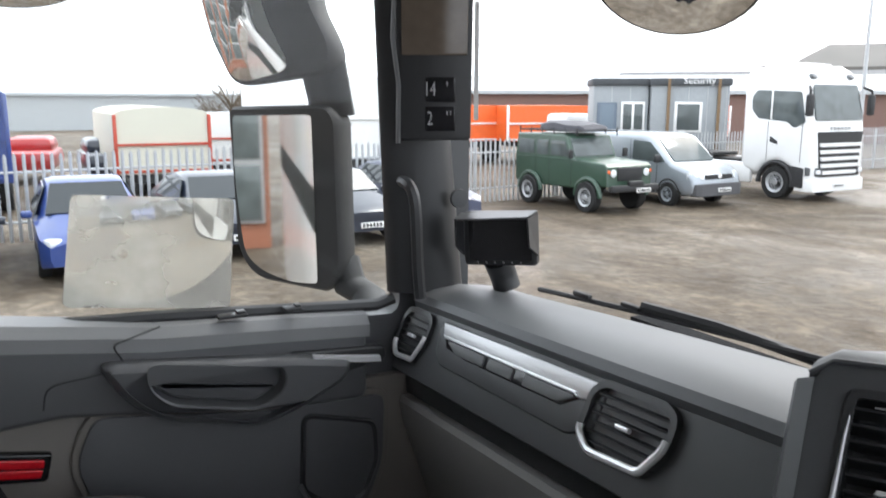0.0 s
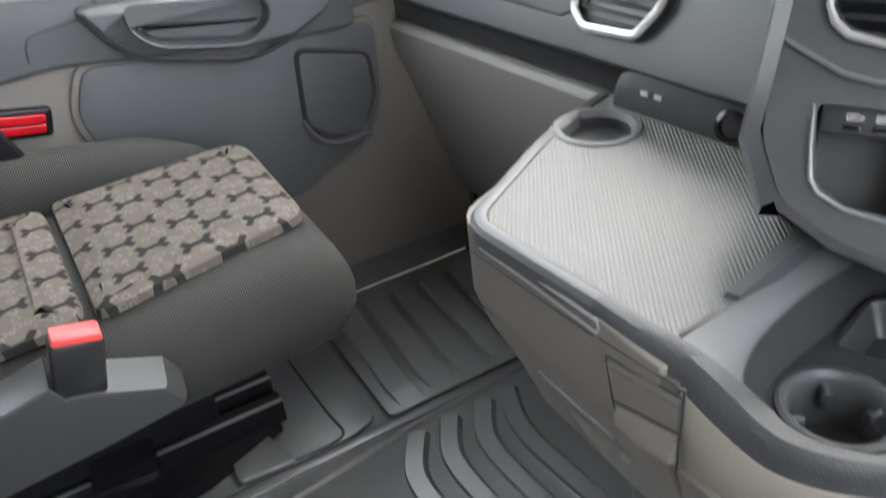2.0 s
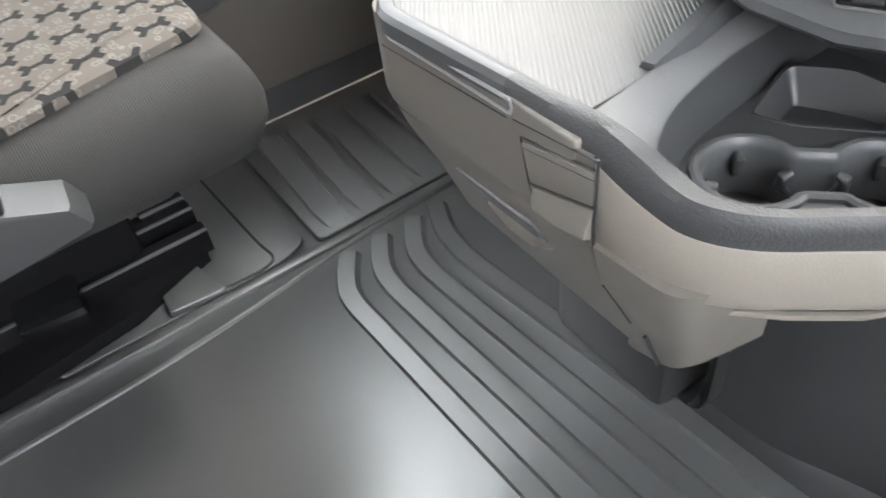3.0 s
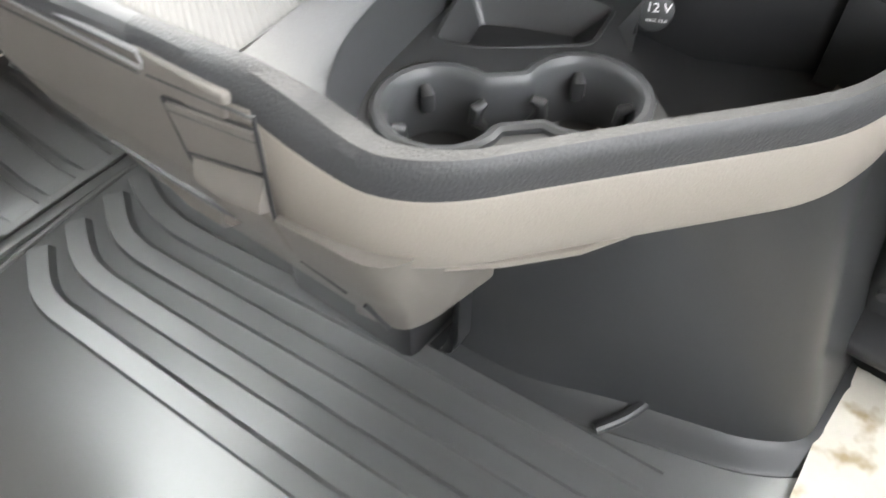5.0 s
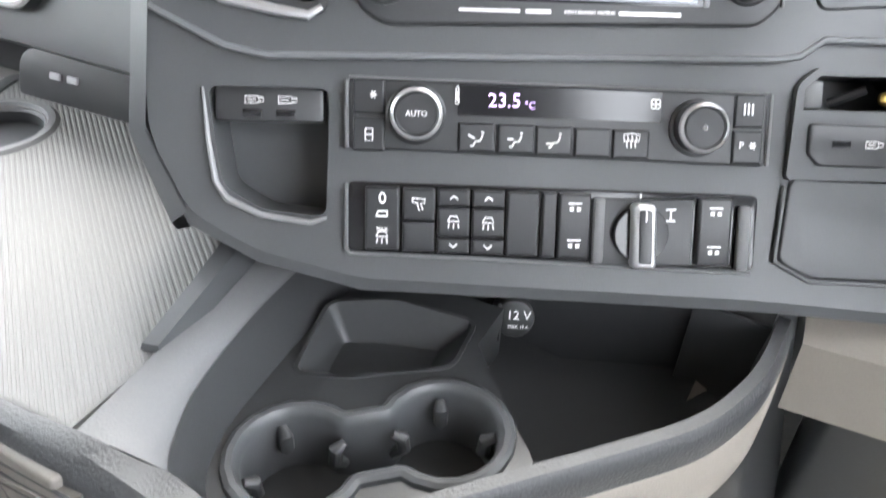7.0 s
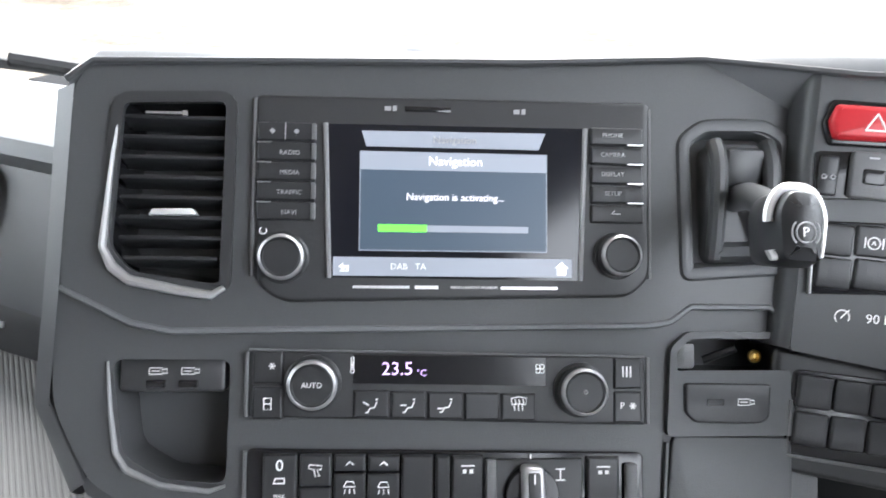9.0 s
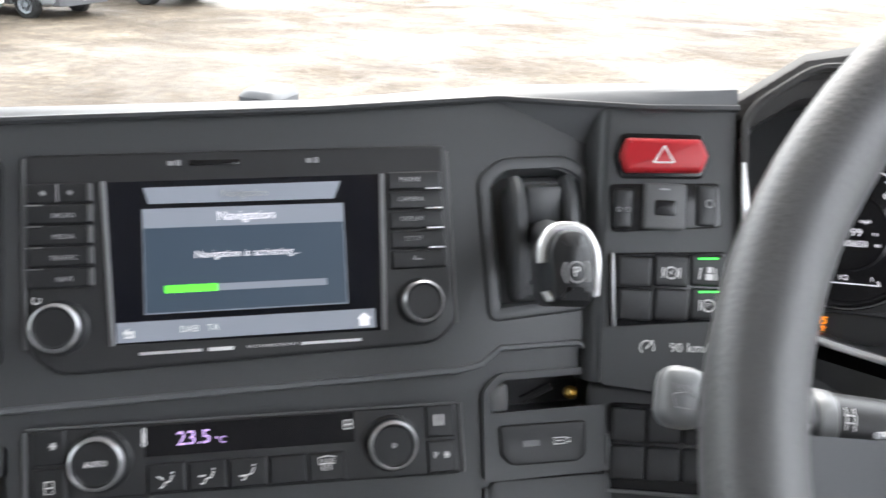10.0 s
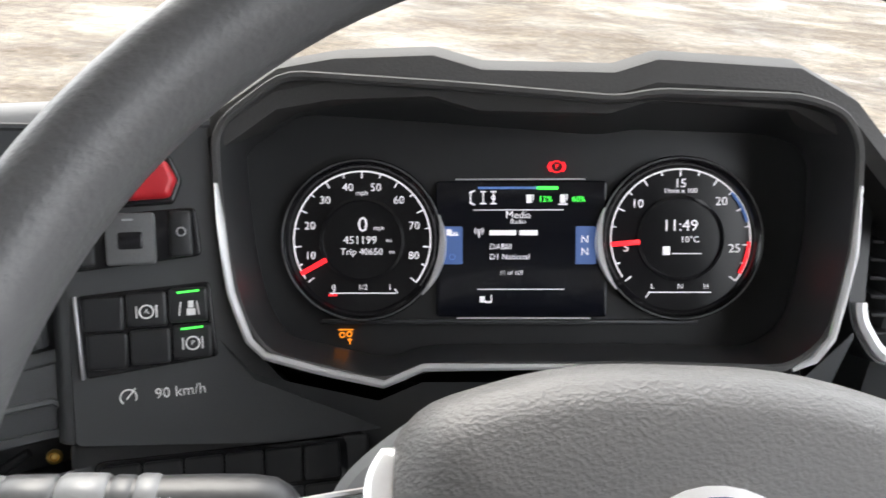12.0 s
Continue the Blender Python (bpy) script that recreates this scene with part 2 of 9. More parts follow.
M_HEAD = mat("headlining_grey", (0.66, 0.65, 0.63), 0.85, scale=500, bump=0.5)
slab("floor", (0, -0.8, -0.03), (2.24, 2.4, 0.05), M_RUBBER, "dark rubber covered cab floor", "floor")
slab("ceiling", (0, -0.85, 1.93), (2.3, 2.2, 0.06), M_HEAD, "light grey fabric cab roof lining", "ceiling")
M_CURTAIN = mat("sleeper_grey", (0.36, 0.36, 0.362), 0.9, scale=300, bump=0.5, vary=0.15)
slab("wall_rear", (0, -1.96, 0.95), (2.3, 0.06, 1.9), M_CURTAIN, "dark grey fabric rear wall of the sleeper cab", "wall")
for sx in (-1, 1):
    w = bmesh.new()
    box(w, (sx * 1.115, -1.58, 0.95), (0.05, 0.72, 1.9))
    box(w, (sx * 1.115, -0.72, 1.83), (0.05, 1.0, 0.16))
    # unseen lower wall added for the driver's door, shutting light out below the window
    if sx > 0:
        box(w, (1.115, -0.66, 0.41), (0.05, 1.12, 0.80))
    ob = part("wall_side", w, M_CURTAIN)
    tagged(ob, "grey cab side wall behind and above the door window", "wall", kind="structure")
# front bulkhead under the windscreen, closed to the yard
fb = bmesh.new()
box(fb, (0, 0.36, 0.33), (2.2, 0.05, 0.66))
for sx in (-1, 1):
    box(fb, (sx * 1.115, 0.11, 0.32), (0.05, 0.46, 0.64))
tagged(part("wall_front", fb, M_CARPET), "black insulated bulkhead under the windscreen", "wall", kind="structure")
hd = bmesh.new()
box(hd, (0, 0.12, 1.86), (2.2, 0.3, 0.2), 0.05)
tagged(part("header", hd, M_HEAD), "grey header panel above the windscreen", "trim", kind="structure")


def screen_y(x, z):
    """The windscreen's face: bowed at the sides, leaning back towards the top."""
    return 0.315 - 0.27 * (abs(x) / 1.06) ** 3 - 0.16 * (z - 0.78)


ws = bmesh.new()
xs = [-1.05 + 2.1 * i / 20 for i in range(21)]
loft(ws, [[(x, screen_y(x, z), z) for x in xs] for z in (0.66, 1.1, 1.45, 1.78)], closed=False)
pane = part("windscreen", ws, M_GLASS)
tagged(pane, "large clear curved windscreen", "window", kind="structure")
pane.visible_shadow = False


def pillar_side(sx):
    t = thing("pillar_1" if sx < 0 else "pillar_2", "black plastic windscreen pillar with grab handle strip", "pillar", kind="structure")
    b = bmesh.new()
    rings = []
    for z in (0.79, 0.82, 1.0, 1.3, 1.6, 1.9):
        k = (z - 0.8) * 0.09
        y0, y1 = -0.282 - k * 0.4, -0.125 - k
        x0, x1 = 1.09, 1.035 + 0.015 * (z - 0.8)
        ring = rounded([(x0, y0), (x1 + 0.03, y0 + 0.01), (x1, y0 + 0.07), (x1 + 0.005, y1 - 0.03), (x1 + 0.03, y1), (x0, y1)], 0.022, 3)
        rings.append([(sx * px, py, z) for px, py in ring])
    loft(b, rings)
    part("trim_panel", b, M_BLACK, t)
    b = bmesh.new()
    tube(b, smooth_path([(sx * 1.05, -0.262, 1.0), (sx * 1.02, -0.262, 0.995), (sx * 1.01, -0.255, 0.96), (sx * 1.01, -0.25, 0.85), (sx * 1.01, -0.245, 0.79)]), 0.011, 8)
    part("grab_strip", b, M_BLACK, t)
    b = bmesh.new()
    turned(b, [(0.0, 0), (0.018, 0), (0.017, 0.006), (0.0, 0.007)], 20, axes((sx * 1.032, -0.155, 0.965), (0, 1, 0), (0, 0, 1), (-sx, 0, 0)) if sx > 0 else axes((-1.032, -0.155, 0.965), (0, 1, 0), (0, 0, 1), (1, 0, 0)))
    part("tweeter_cover", b, M_DASH, t)
    return t


pillar_side(-1)
pillar_side(1)

# ---------------------------------------------------------------- doors


def cab_door(sx, name):
    """u forward, v up, w into the cab."""
    t = thing(name, "dark plastic truck door lining with grey panels, closed", "door", kind="structure")
    if sx < 0:
        t.matrix_world = axes((-1.06, 0, 0), (0, 1, 0), (0, 0, 1), (1, 0, 0))
    else:
        t.matrix_world = axes((1.06, 0, 0), (0, 1, 0), (0, 0, 1), (1, 0, 0)) @ Matrix.Diagonal((1, 1, -1, 1))
    # skin with the window opening
    b = bmesh.new()
    outer = [(-1.24, 0.02), (-0.10, 0.02), (-0.10, 1.75), (-1.24, 1.75)]
    win = rounded([(-1.17, 0.80), (-0.250, 0.742), (-0.262, 1.69), (-1.17, 1.69)], 0.03)
    plate(b, outer, [win], -0.075, -0.03, floors=False)
    part("door_skin", b, M_DOORDARK, t)
    b = bmesh.new()
    loft(b, [[(u, v, -0.052) for u, v in win]] + [[(u, v, -0.048) for u, v in win]])
    g = part("window_pane", b, M_GLASS, t, "clear side window")
    g.visible_shadow = False
    # rubber gasket along the sill
    b = bmesh.new()
    tube(b, [(-1.2, 0.806, -0.03), (-0.69, 0.79, -0.03), (-0.30, 0.765, -0.028), (-0.265, 0.775, -0.026)], 0.012, 8)
    part("sill_gasket", b, M_BLACK, t)
    # grey shelf of the sill
    prof = [(0.0, 0.0), (0.045, -0.006), (0.062, -0.022), (0.06, -0.045), (0.0, -0.05)]
    b = bmesh.new()
    rings = []
    for u, top in ((-1.24, 0.822), (-0.92, 0.82), (-0.70, 0.788), (-0.5, 0.776), (-0.33, 0.764)):
        s = 1.0 if u < -0.75 else 0.8
        rings.append([(u, top + pv, -0.035 + pw * s + 0.0) for pw, pv in prof])
    loft(b, rings)
    part("sill_shelf", b, mat("sill_grey", (0.25, 0.252, 0.256), 0.45, scale=600, bump=0.3), t, "grey padded sill shelf")
    # middle belt
    b = bmesh.new()
    prism(b, rounded([(-1.24, 0.63), (-0.84, 0.655), (-0.52, 0.61), (-0.335, 0.60), (-0.335, 0.735), (-0.5, 0.745), (-0.9, 0.78), (-1.24, 0.785)], 0.02), -0.03, 0.012, 0.01)
    part("belt_panel", b, M_DOORDARK, t)
    # pull handle: a bulged ring round a deep recess
    hole = rounded([(-0.720, 0.732), (-0.497, 0.694), (-0.500, 0.655), (-0.546, 0.630), (-0.684, 0.661), (-0.716, 0.690)], 0.02, 4)
    ring0 = rounded([(-0.795, 0.742), (-0.50, 0.712), (-0.37, 0.690), (-0.385, 0.652), (-0.485, 0.606), (-0.546, 0.594), (-0.705, 0.634), (-0.752, 0.672)], 0.03, 4)
    b = bmesh.new()
    b2 = [ring0, inset2(ring0, 0.004), inset2(ring0, 0.012)]
    loft(b, [[(u, v, -0.02) for u, v in b2[0]], [(u, v, 0.026) for u, v in b2[0]], [(u, v, 0.038) for u, v in b2[1]], [(u, v, 0.0445) for u, v in b2[2]]], caps=False)
    plate(b, b2[2], [inset2(hole, -0.003)], 0.040, 0.0446, floors=False)
    loft(b, [[(u, v, 0.0446) for u, v in inset2(hole, -0.003)], [(u, v, 0.042) for u, v in hole], [(u, v, -0.02) for u, v in inset2(hole, 0.004)]], caps=False)
    part("pull_handle", b, M_DOORDARK, t, "grey moulded pull handle with a deep dark recess")
    b = bmesh.new()
    prism(b, inset2(hole, 0.003), -0.018, -0.012)
    part("recess_floor", b, M_BLACK, t)
    b = bmesh.new()
    prism(b, rounded([(-0.712, 0.692), (-0.506, 0.660), (-0.546, 0.634), (-0.682, 0.665)], 0.012), -0.012, 0.02, 0.006)
    part("recess_lip", b, M_DOORDARK, t, "dark grip in the recess")
    # opener
    b = bmesh.new()
    prism(b, rounded([(-0.485, 0.712), (-0.30, 0.70), (-0.30, 0.672), (-0.40, 0.655), (-0.475, 0.675)], 0.012), 0.0, 0.02, 0.006)
    part("opener_cup", b, M_BLACK, t)
    b = bmesh.new()
    loft(b, [[(u, v + dv, 0.03 + dw) for dv, dw in ((0.006, -0.004), (0.004, 0.005), (-0.005, 0.006), (-0.007, -0.003))] for u, v in
             ((-0.445, 0.7), (-0.41, 0.694), (-0.36, 0.686), (-0.318, 0.681))])
    part("opener_lever", b, M_CHROME, t, "satin silver door opener lever")
    b = bmesh.new()
    tube(b, smooth_path([(-0.693, 0.785, 0.012), (-0.745, 0.774, 0.027), (-0.764, 0.765, 0.0285), (-0.752, 0.728, 0.0145), (-0.80, 0.718, 0.0135), (-0.857, 0.709, 0.0125), (-0.869, 0.675, 0.0125)]), 0.0016, 6)
    part("lining_seam", b, M_BLACK, t)
    # window switches on the shelf
    for k, (u, s) in enumerate(((-0.575, 0.05), (-0.47, 0.03))):
        b = bmesh.new()
        box(b, (u, 0.786 - 0.0, 0.0), (s, 0.006, 0.024), 0.002)
        box(b, (u + s * 0.3, 0.79, 0.0), (s * 0.3, 0.006, 0.018), 0.001)
        part("window_switch", b, M_BUTTON, t)
    # lower lining
    b = bmesh.new()
    prism(b, rounded([(-1.24, 0.10), (-0.12, 0.10), (-0.12, 0.60), (-0.27, 0.63), (-0.5, 0.63), (-0.84, 0.66), (-1.24, 0.66)], 0.01), -0.032, -0.012, 0.004)
    part("lower_panel", b, M_GREYMID, t, "taupe lower door panel")
    b = bmesh.new()
    pk = rounded([(-0.80, 0.645), (-0.83, 0.575), (-0.82, 0.525), (-0.78, 0.455), (-0.64, 0.315), (-0.494, 0.305), (-0.336, 0.382), (-0.302, 0.465), (-0.296, 0.60), (-0.52, 0.605)], 0.025)
    prism(b, inset2(pk, -0.012), -0.02, -0.004, 0.004)
    part("pocket_frame", b, M_GREYMID, t, "taupe frame round the pocket")
    b = bmesh.new()
    prism(b, pk, -0.012, 0.0015, 0.003)
    part("map_pocket", b, M_DOORDARK, t, "dark moulded door pocket")
    b = bmesh.new()
    hole2 = rounded([(-0.455, 0.585), (-0.318, 0.548), (-0.314, 0.47), (-0.345, 0.40), (-0.41, 0.40), (-0.462, 0.44)], 0.02)
    loft(b, [[(u, v, w_) for u, v in inset2(hole2, q)] for q, w_ in ((-0.006, 0.001), (-0.002, 0.006), (0.003, 0.004), (0.010, -0.006), (0.014, -0.010))])
    part("speaker_surround", b, M_BLACK, t, "sunken black speaker cover")
    b = bmesh.new()
    tube(b, smooth_path([(-0.468, 0.455, 0.008), (-0.445, 0.412, 0.016), (-0.40, 0.392, 0.014), (-0.34, 0.392, 0.008)]), 0.005, 8)
    part("pocket_lip", b, M_DOORDARK, t)
    # red reflector
    b = bmesh.new()
    prism(b, rounded([(-1.08, 0.640), (-0.862, 0.598), (-0.872, 0.553), (-1.085, 0.585)], 0.008), -0.012, 0.001, 0.004)
    r = part("reflector", b, M_GLOSS, t)
    b = bmesh.new()
    prism(b, rounded([(-1.07, 0.629), (-0.874, 0.591), (-0.876, 0.577), (-1.07, 0.611)], 0.003), 0.0, 0.004, 0.002)
    prism(b, rounded([(-1.07, 0.608), (-0.877, 0.575), (-0.882, 0.562), (-1.07, 0.592)], 0.003), 0.0, 0.003, 0.002)
    part("red_lens", b, M_REDFAB, r, "red door warning reflector")
    return t


cab_door(-1, "door_1")

# ---------------------------------------------------------------- dashboard: passenger side
dash = thing("dashboard", "charcoal soft plastic truck dashboard wrapping round the driver", "dashboard")


def lift(x):
    return 0.058 * (x + 1.0)


def run(profile, xs, zs=1.0):
    return [[(x, y, z + lift(x) * zs) for y, z in profile] for x in xs]


shell = [(-0.232, 0.765), (-0.236, 0.778), (-0.228, 0.79), (-0.2, 0.799), (-0.15, 0.801), (-0.05, 0.785), (0.05, 0.755), (0.13, 0.72), (0.235, 0.68), (0.24, 0.62), (-0.1, 0.62)]
b = bmesh.new()
rings = []
for x in (-1.055, -0.98, -0.9, -0.8, -0.7, -0.6, -0.5, -0.4, -0.3, -0.2, -0.1):
    pull = max(0.0, (abs(x) - 0.75) / 0.3) ** 2 * 0.19
    rings.append([(x, y if y < 0.02 else y - pull * min(1, y / 0.12), z + lift(x)) for y, z in shell])
loft(b, rings)
part("top_pad", b, M_DASHTOP, dash, "smooth charcoal top pad")
fascia = [(-0.232, 0.766), (-0.278, 0.668), (-0.282, 0.655), (-0.27, 0.645), (-0.22, 0.645), (-0.2, 0.76)]
b = bmesh.new()
loft(b, run(fascia, (-1.055, -0.6, -0.185)))
part("fascia", b, M_DASH, dash)
recess = [(-0.255, 0.648), (-0.252, 0.60), (-0.15, 0.56), (-0.15, 0.64)]
b = bmesh.new()
loft(b, run(recess, (-1.055, -0.2), 1.1))
part("shadow_gap", b, M_BLACK, dash)
kick = [(-0.262, 0.595), (-0.268, 0.585), (-0.262, 0.55), (-0.2, 0.36), (-0.14, 0.2), (0.05, 0.02), (0.25, 0.02), (0.25, 0.58), (-0.15, 0.6)]
b = bmesh.new()
loft(b, run(kick, (-1.055, -0.8, -0.42, -0.2), 1.1))
part("knee_panel", b, mat("knee_grey", (0.24, 0.232, 0.222), 0.5, scale=650, bump=0.4, spec=0.4), dash, "dark grey lower dash panel")

FP = axes((-0.66, -0.254, 0.7345), Vector((1, 0, 0.058)).normalized(), Vector((-0.0533, 0.4228, 0.9046)).normalized(), Vector((-0.0245, -0.905, 0.425)).normalized())


def air_vent(name, m, w, h, label, slats=6, tilt=0.0):
    """A framed vent with slats; x right, y up, z out."""
    t = thing(name, label, "air vent", m, group="dashboard air vents")
    c = 0.25
    outl = rounded([(-w / 2, -h * 0.28), (-w * 0.3, -h / 2), (w * 0.32, -h * 0.46), (w / 2, -h * 0.05), (w / 2, h * 0.36), (w * 0.36, h / 2), (-w * 0.36, h / 2), (-w / 2, h * 0.3)], 0.012)
    hole = inset2(outl, 0.010)
    b = bmesh.new()
    plate(b, outl, [hole], -0.035, 0.006)
    part("frame", b, M_BLACK, t)
    b = bmesh.new()
    low = [Vector(p) for p in inset2(outl, 0.006) if p[1] < h * 0.12]
    low.sort(key=lambda p: (p.x))
    left = [(p.x, p.y, 0.0065) for p in low]
    tube(b, left, 0.0052, 8)
    part("chrome_lip", b, M_CHROME, t, "satin chrome lower edge")
    for k in range(slats):
        y = -h * 0.36 + h * 0.74 * (k + 0.5) / slats
        wd = w - 0.026 - (0.03 * abs(y / h) if y < 0 else 0.0)
        b = bmesh.new()
        box(b, (0, y, -0.006), (wd, 0.0028, 0.02), 0.001, rot=(18, 0, 0))
        part("slat", b, M_BUTTON, t)
    b = bmesh.new()
    box(b, (0.002, 0, 0.007), (0.024, 0.006, 0.008), 0.002)
    part("slider", b, M_CHROME, t)
    return t


air_vent("air_vent", FP @ pose(-0.353, 0.003, 0.004), 0.115, 0.10, "small black outer air vent with satin chrome lip")
air_vent("air_vent", FP @ pose(0.228, 0.008, 0.006), 0.155, 0.098, "wide black air vent with satin chrome lip")

tr = thing("dash_trim", "satin silver dash trim strip with small dark inserts", "trim", FP)
b = bmesh.new()
prism(b, rounded([(-0.272, 0.03), (-0.262, -0.006), (-0.235, -0.024), (0.125, -0.030), (0.17, -0.012), (0.176, 0.044), (-0.262, 0.05)], 0.006), 0.0, 0.005, 0.003)
part("backing", b, M_DASH, tr)
b = bmesh.new()
prism(b, [(-0.258, 0.0475), (-0.246, 0.0265), (-0.235, 0.0255), (0.120, 0.0255), (0.135, 0.0195), (0.147, 0.0215), (0.165, 0.0485)], 0.004, 0.009, 0.0015)
part("silver_strip", b, M_SILVER, tr, "brushed silver strip")
b = bmesh.new()
prism(b, rounded([(-0.240, 0.0225), (-0.228, 0.0075), (-0.16, 0.0015), (0.098, 0.0015), (0.132, 0.0195), (0.128, 0.0245)], 0.002), 0.003, 0.0065, 0.001)
part("recess_panel", b, M_GLOSS, tr)
b = bmesh.new()
prism(b, rounded([(-0.243, 0.0275), (-0.236, 0.0225), (0.122, 0.0225), (0.131, 0.0195), (0.135, 0.0215), (0.126, 0.0275)], 0.0015), 0.008, 0.012, 0.0015)
part("bright_edge", b, M_CHROME, tr, "bright chrome edge")
for x0_, x1_, cut_ in ((-0.222, -0.104, 0.05), (-0.092, -0.022, 0.0), (0.008, 0.124, -0.03)):
    b = bmesh.new()
    prism(b, rounded([(x0_ + max(0, cut_) * 0.6, 0.0035), (x1_ + min(0, cut_), 0.0035), (x1_, 0.0185), (x1_ - 0.004, 0.0215), (x0_, 0.0215), (x0_, 0.016)], 0.002), 0.005, 0.0095, 0.0015)
    part("insert", b, M_SHELF, tr, "dark grey insert")

# ---------------------------------------------------------------- centre stack
STACK = axes((0.077, -0.22, 0.859), Vector((0.848, 0.529, 0)).normalized(), Vector((-0.255, 0.409, 0.876)).normalized(), Vector((0.464, -0.743, 0.482)).normalized())
BTN = axes((0.335, -0.104, 0.858), Vector((0.951, 0.31, 0)).normalized(), Vector((-0.127, 0.39, 0.912)).normalized(), Vector((0.283, -0.867, 0.41)).normalized())
CLU = axes((0.55, 0.0, 0.875), (1, 0, 0), Vector((0, 0.392, 0.92)).normalized(), Vector((0, -0.92, 0.392)).normalized())
BIN = rounded([(-0.212, -0.098), (-0.204, -0.157), (-0.18, -0.172), (-0.141, -0.176), (-0.139, -0.098)], 0.008)
CUBBY = rounded([(0.150, -0.106), (0.150, -0.092), (0.160, -0.083), (0.222, -0.083), (0.231, -0.092), (0.229, -0.106)], 0.002)
GEARHOLE = rounded([(0.162, -0.040), (0.222, -0.036), (0.226, 0.045), (0.21, 0.055), (0.172, 0.055), (0.160, 0.045)], 0.008)
VENTHOLE = rounded([(-0.208, 0.064), (-0.214, -0.028), (-0.2, -0.044), (-0.145, -0.052), (-0.143, 0.066)], 0.006)
stack = thing("centre_stack", "black angled centre stack panel turned towards the driver", "dashboard", STACK)
out = rounded([(-0.240, 0.074), (-0.232, 0.089), (-0.05, 0.094), (0.12, 0.100), (0.262, 0.110), (0.252, -0.075), (0.248, -0.236), (0.134, -0.226), (-0.12, -0.214),
               (-0.184, -0.197), (-0.224, -0.174), (-0.247, -0.126), (-0.249, -0.04)], 0.012)
b = bmesh.new()
plate(b, out, [BIN, CUBBY, GEARHOLE, VENTHOLE], -0.05, -0.002)
part("face", b, M_DASH, stack)
# raised upper face with the ridge below the radio
b = bmesh.new()
upper = rounded([(-0.238, 0.074), (-0.23, 0.087), (0.12, 0.0985), (0.25, 0.1085), (0.247, -0.07), (0.225, -0.072), (0.214, -0.062), (0.16, -0.062), (0.146, -0.072), (0.13, -0.0745),
                 (-0.175, -0.079), (-0.2, -0.074), (-0.243, -0.052)], 0.006)
plate(b, upper, [GEARHOLE, VENTHOLE], -0.004, 0.004, floors=False)
part("upper_face", b, M_DASH, stack)
b = bmesh.new()
tube(b, [(-0.243, -0.053, 0.003), (-0.2, -0.075, 0.004), (-0.175, -0.080, 0.004), (0.13, -0.0755, 0.004), (0.146, -0.073, 0.004), (0.16, -0.063, 0.004), (0.214, -0.063, 0.004), (0.226, -0.073, 0.004)], 0.0022, 6)
part("ridge", b, M_DASHTOP, stack)
# left flank, swept round towards the windscreen
b = bmesh.new()
loft(b, [[(-0.2385, 0.075, 0.004), (-0.2435, -0.053, 0.004), (-0.249, -0.126, -0.002), (-0.226, -0.174, -0.002)],
         [(-0.252, 0.073, -0.006), (-0.257, -0.053, -0.008), (-0.262, -0.126, -0.012), (-0.238, -0.182, -0.012)],
         [(-0.256, 0.074, -0.03), (-0.262, -0.053, -0.03), (-0.268, -0.13, -0.035), (-0.242, -0.19, -0.04)],
         [(-0.235, 0.078, -0.14), (-0.24, -0.05, -0.16), (-0.245, -0.13, -0.16), (-0.22, -0.19, -0.16)]], caps=False, closed=False)
part("left_flank", b, M_DASH, stack, "smooth charcoal flank")
b = bmesh.new()
box(b, (0.0, -0.04, -0.115), (0.47, 0.25, 0.12), 0.01)
part("core", b, M_BLACK, stack)
# lower edge, rolled under
b = bmesh.new()
edge = [(-0.249, -0.126), (-0.226, -0.174), (-0.184, -0.197), (-0.12, -0.214), (0.134, -0.226), (0.248, -0.236)]
loft(b, [[(x, y + 0.004, -0.002) for x, y in edge], [(x, y - 0.008, -0.006) for x, y in edge], [(x, y - 0.010, -0.02) for x, y in edge], [(x * 0.99, y, -0.12) for x, y in edge]], caps=False, closed=False)
part("lower_edge", b, M_DASH, stack)

# top pad over stack and towards the cluster hood
tp = thing("dash_top", "charcoal soft dash top pad below the windscreen", "dashboard")
b = bmesh.new()
front = [STACK @ Vector(p) for p in ((-0.243, 0.079, 0.004), (-0.226, 0.091, 0.006), (-0.1, 0.0945, 0.007), (0.05, 0.0985, 0.007), (0.17, 0.105, 0.006))]
front += [BTN @ Vector((-0.03, 0.105, 0.004)), BTN @ Vector((0.03, 0.108, 0.0))]
rows_ = []
for k, p in enumerate(front):
    x = p.x
    back = max(0.02, screen_y(x - 0.05, 0.8) - 0.03)
    bx = x - 0.04 * (1 if k < 5 else 0)
    h = p.z
    up = (0.005, 0.004, 0.002, 0.001, 0.004, 0.011, 0.014)[k]
    rows_.append([p, p + Vector((-0.002, 0.006, up * 0.7)), p + Vector((-0.006, 0.018, up)), p + Vector((-0.012, 0.05, up - 0.008)),
                  Vector((bx, p.y + (back - p.y) * 0.5, h - 0.05)), Vector((bx, back, h - 0.13)), Vector((bx, back, h - 0.2)), Vector((bx, p.y + 0.06, h - 0.2))])
loft(b, [[tuple(v) for v in r] for r in rows_])
part("pad", b, M_DASHTOP, tp)
b = bmesh.new()
tube(b, [tuple(p + Vector((0.0006, -0.0012, -0.001))) for p in front], 0.0024, 6)
part("edge_roll", b, M_DASH, tp, "dark rolled front edge")
# ---------------------------------------------------------------- fold-down table and drawer unit


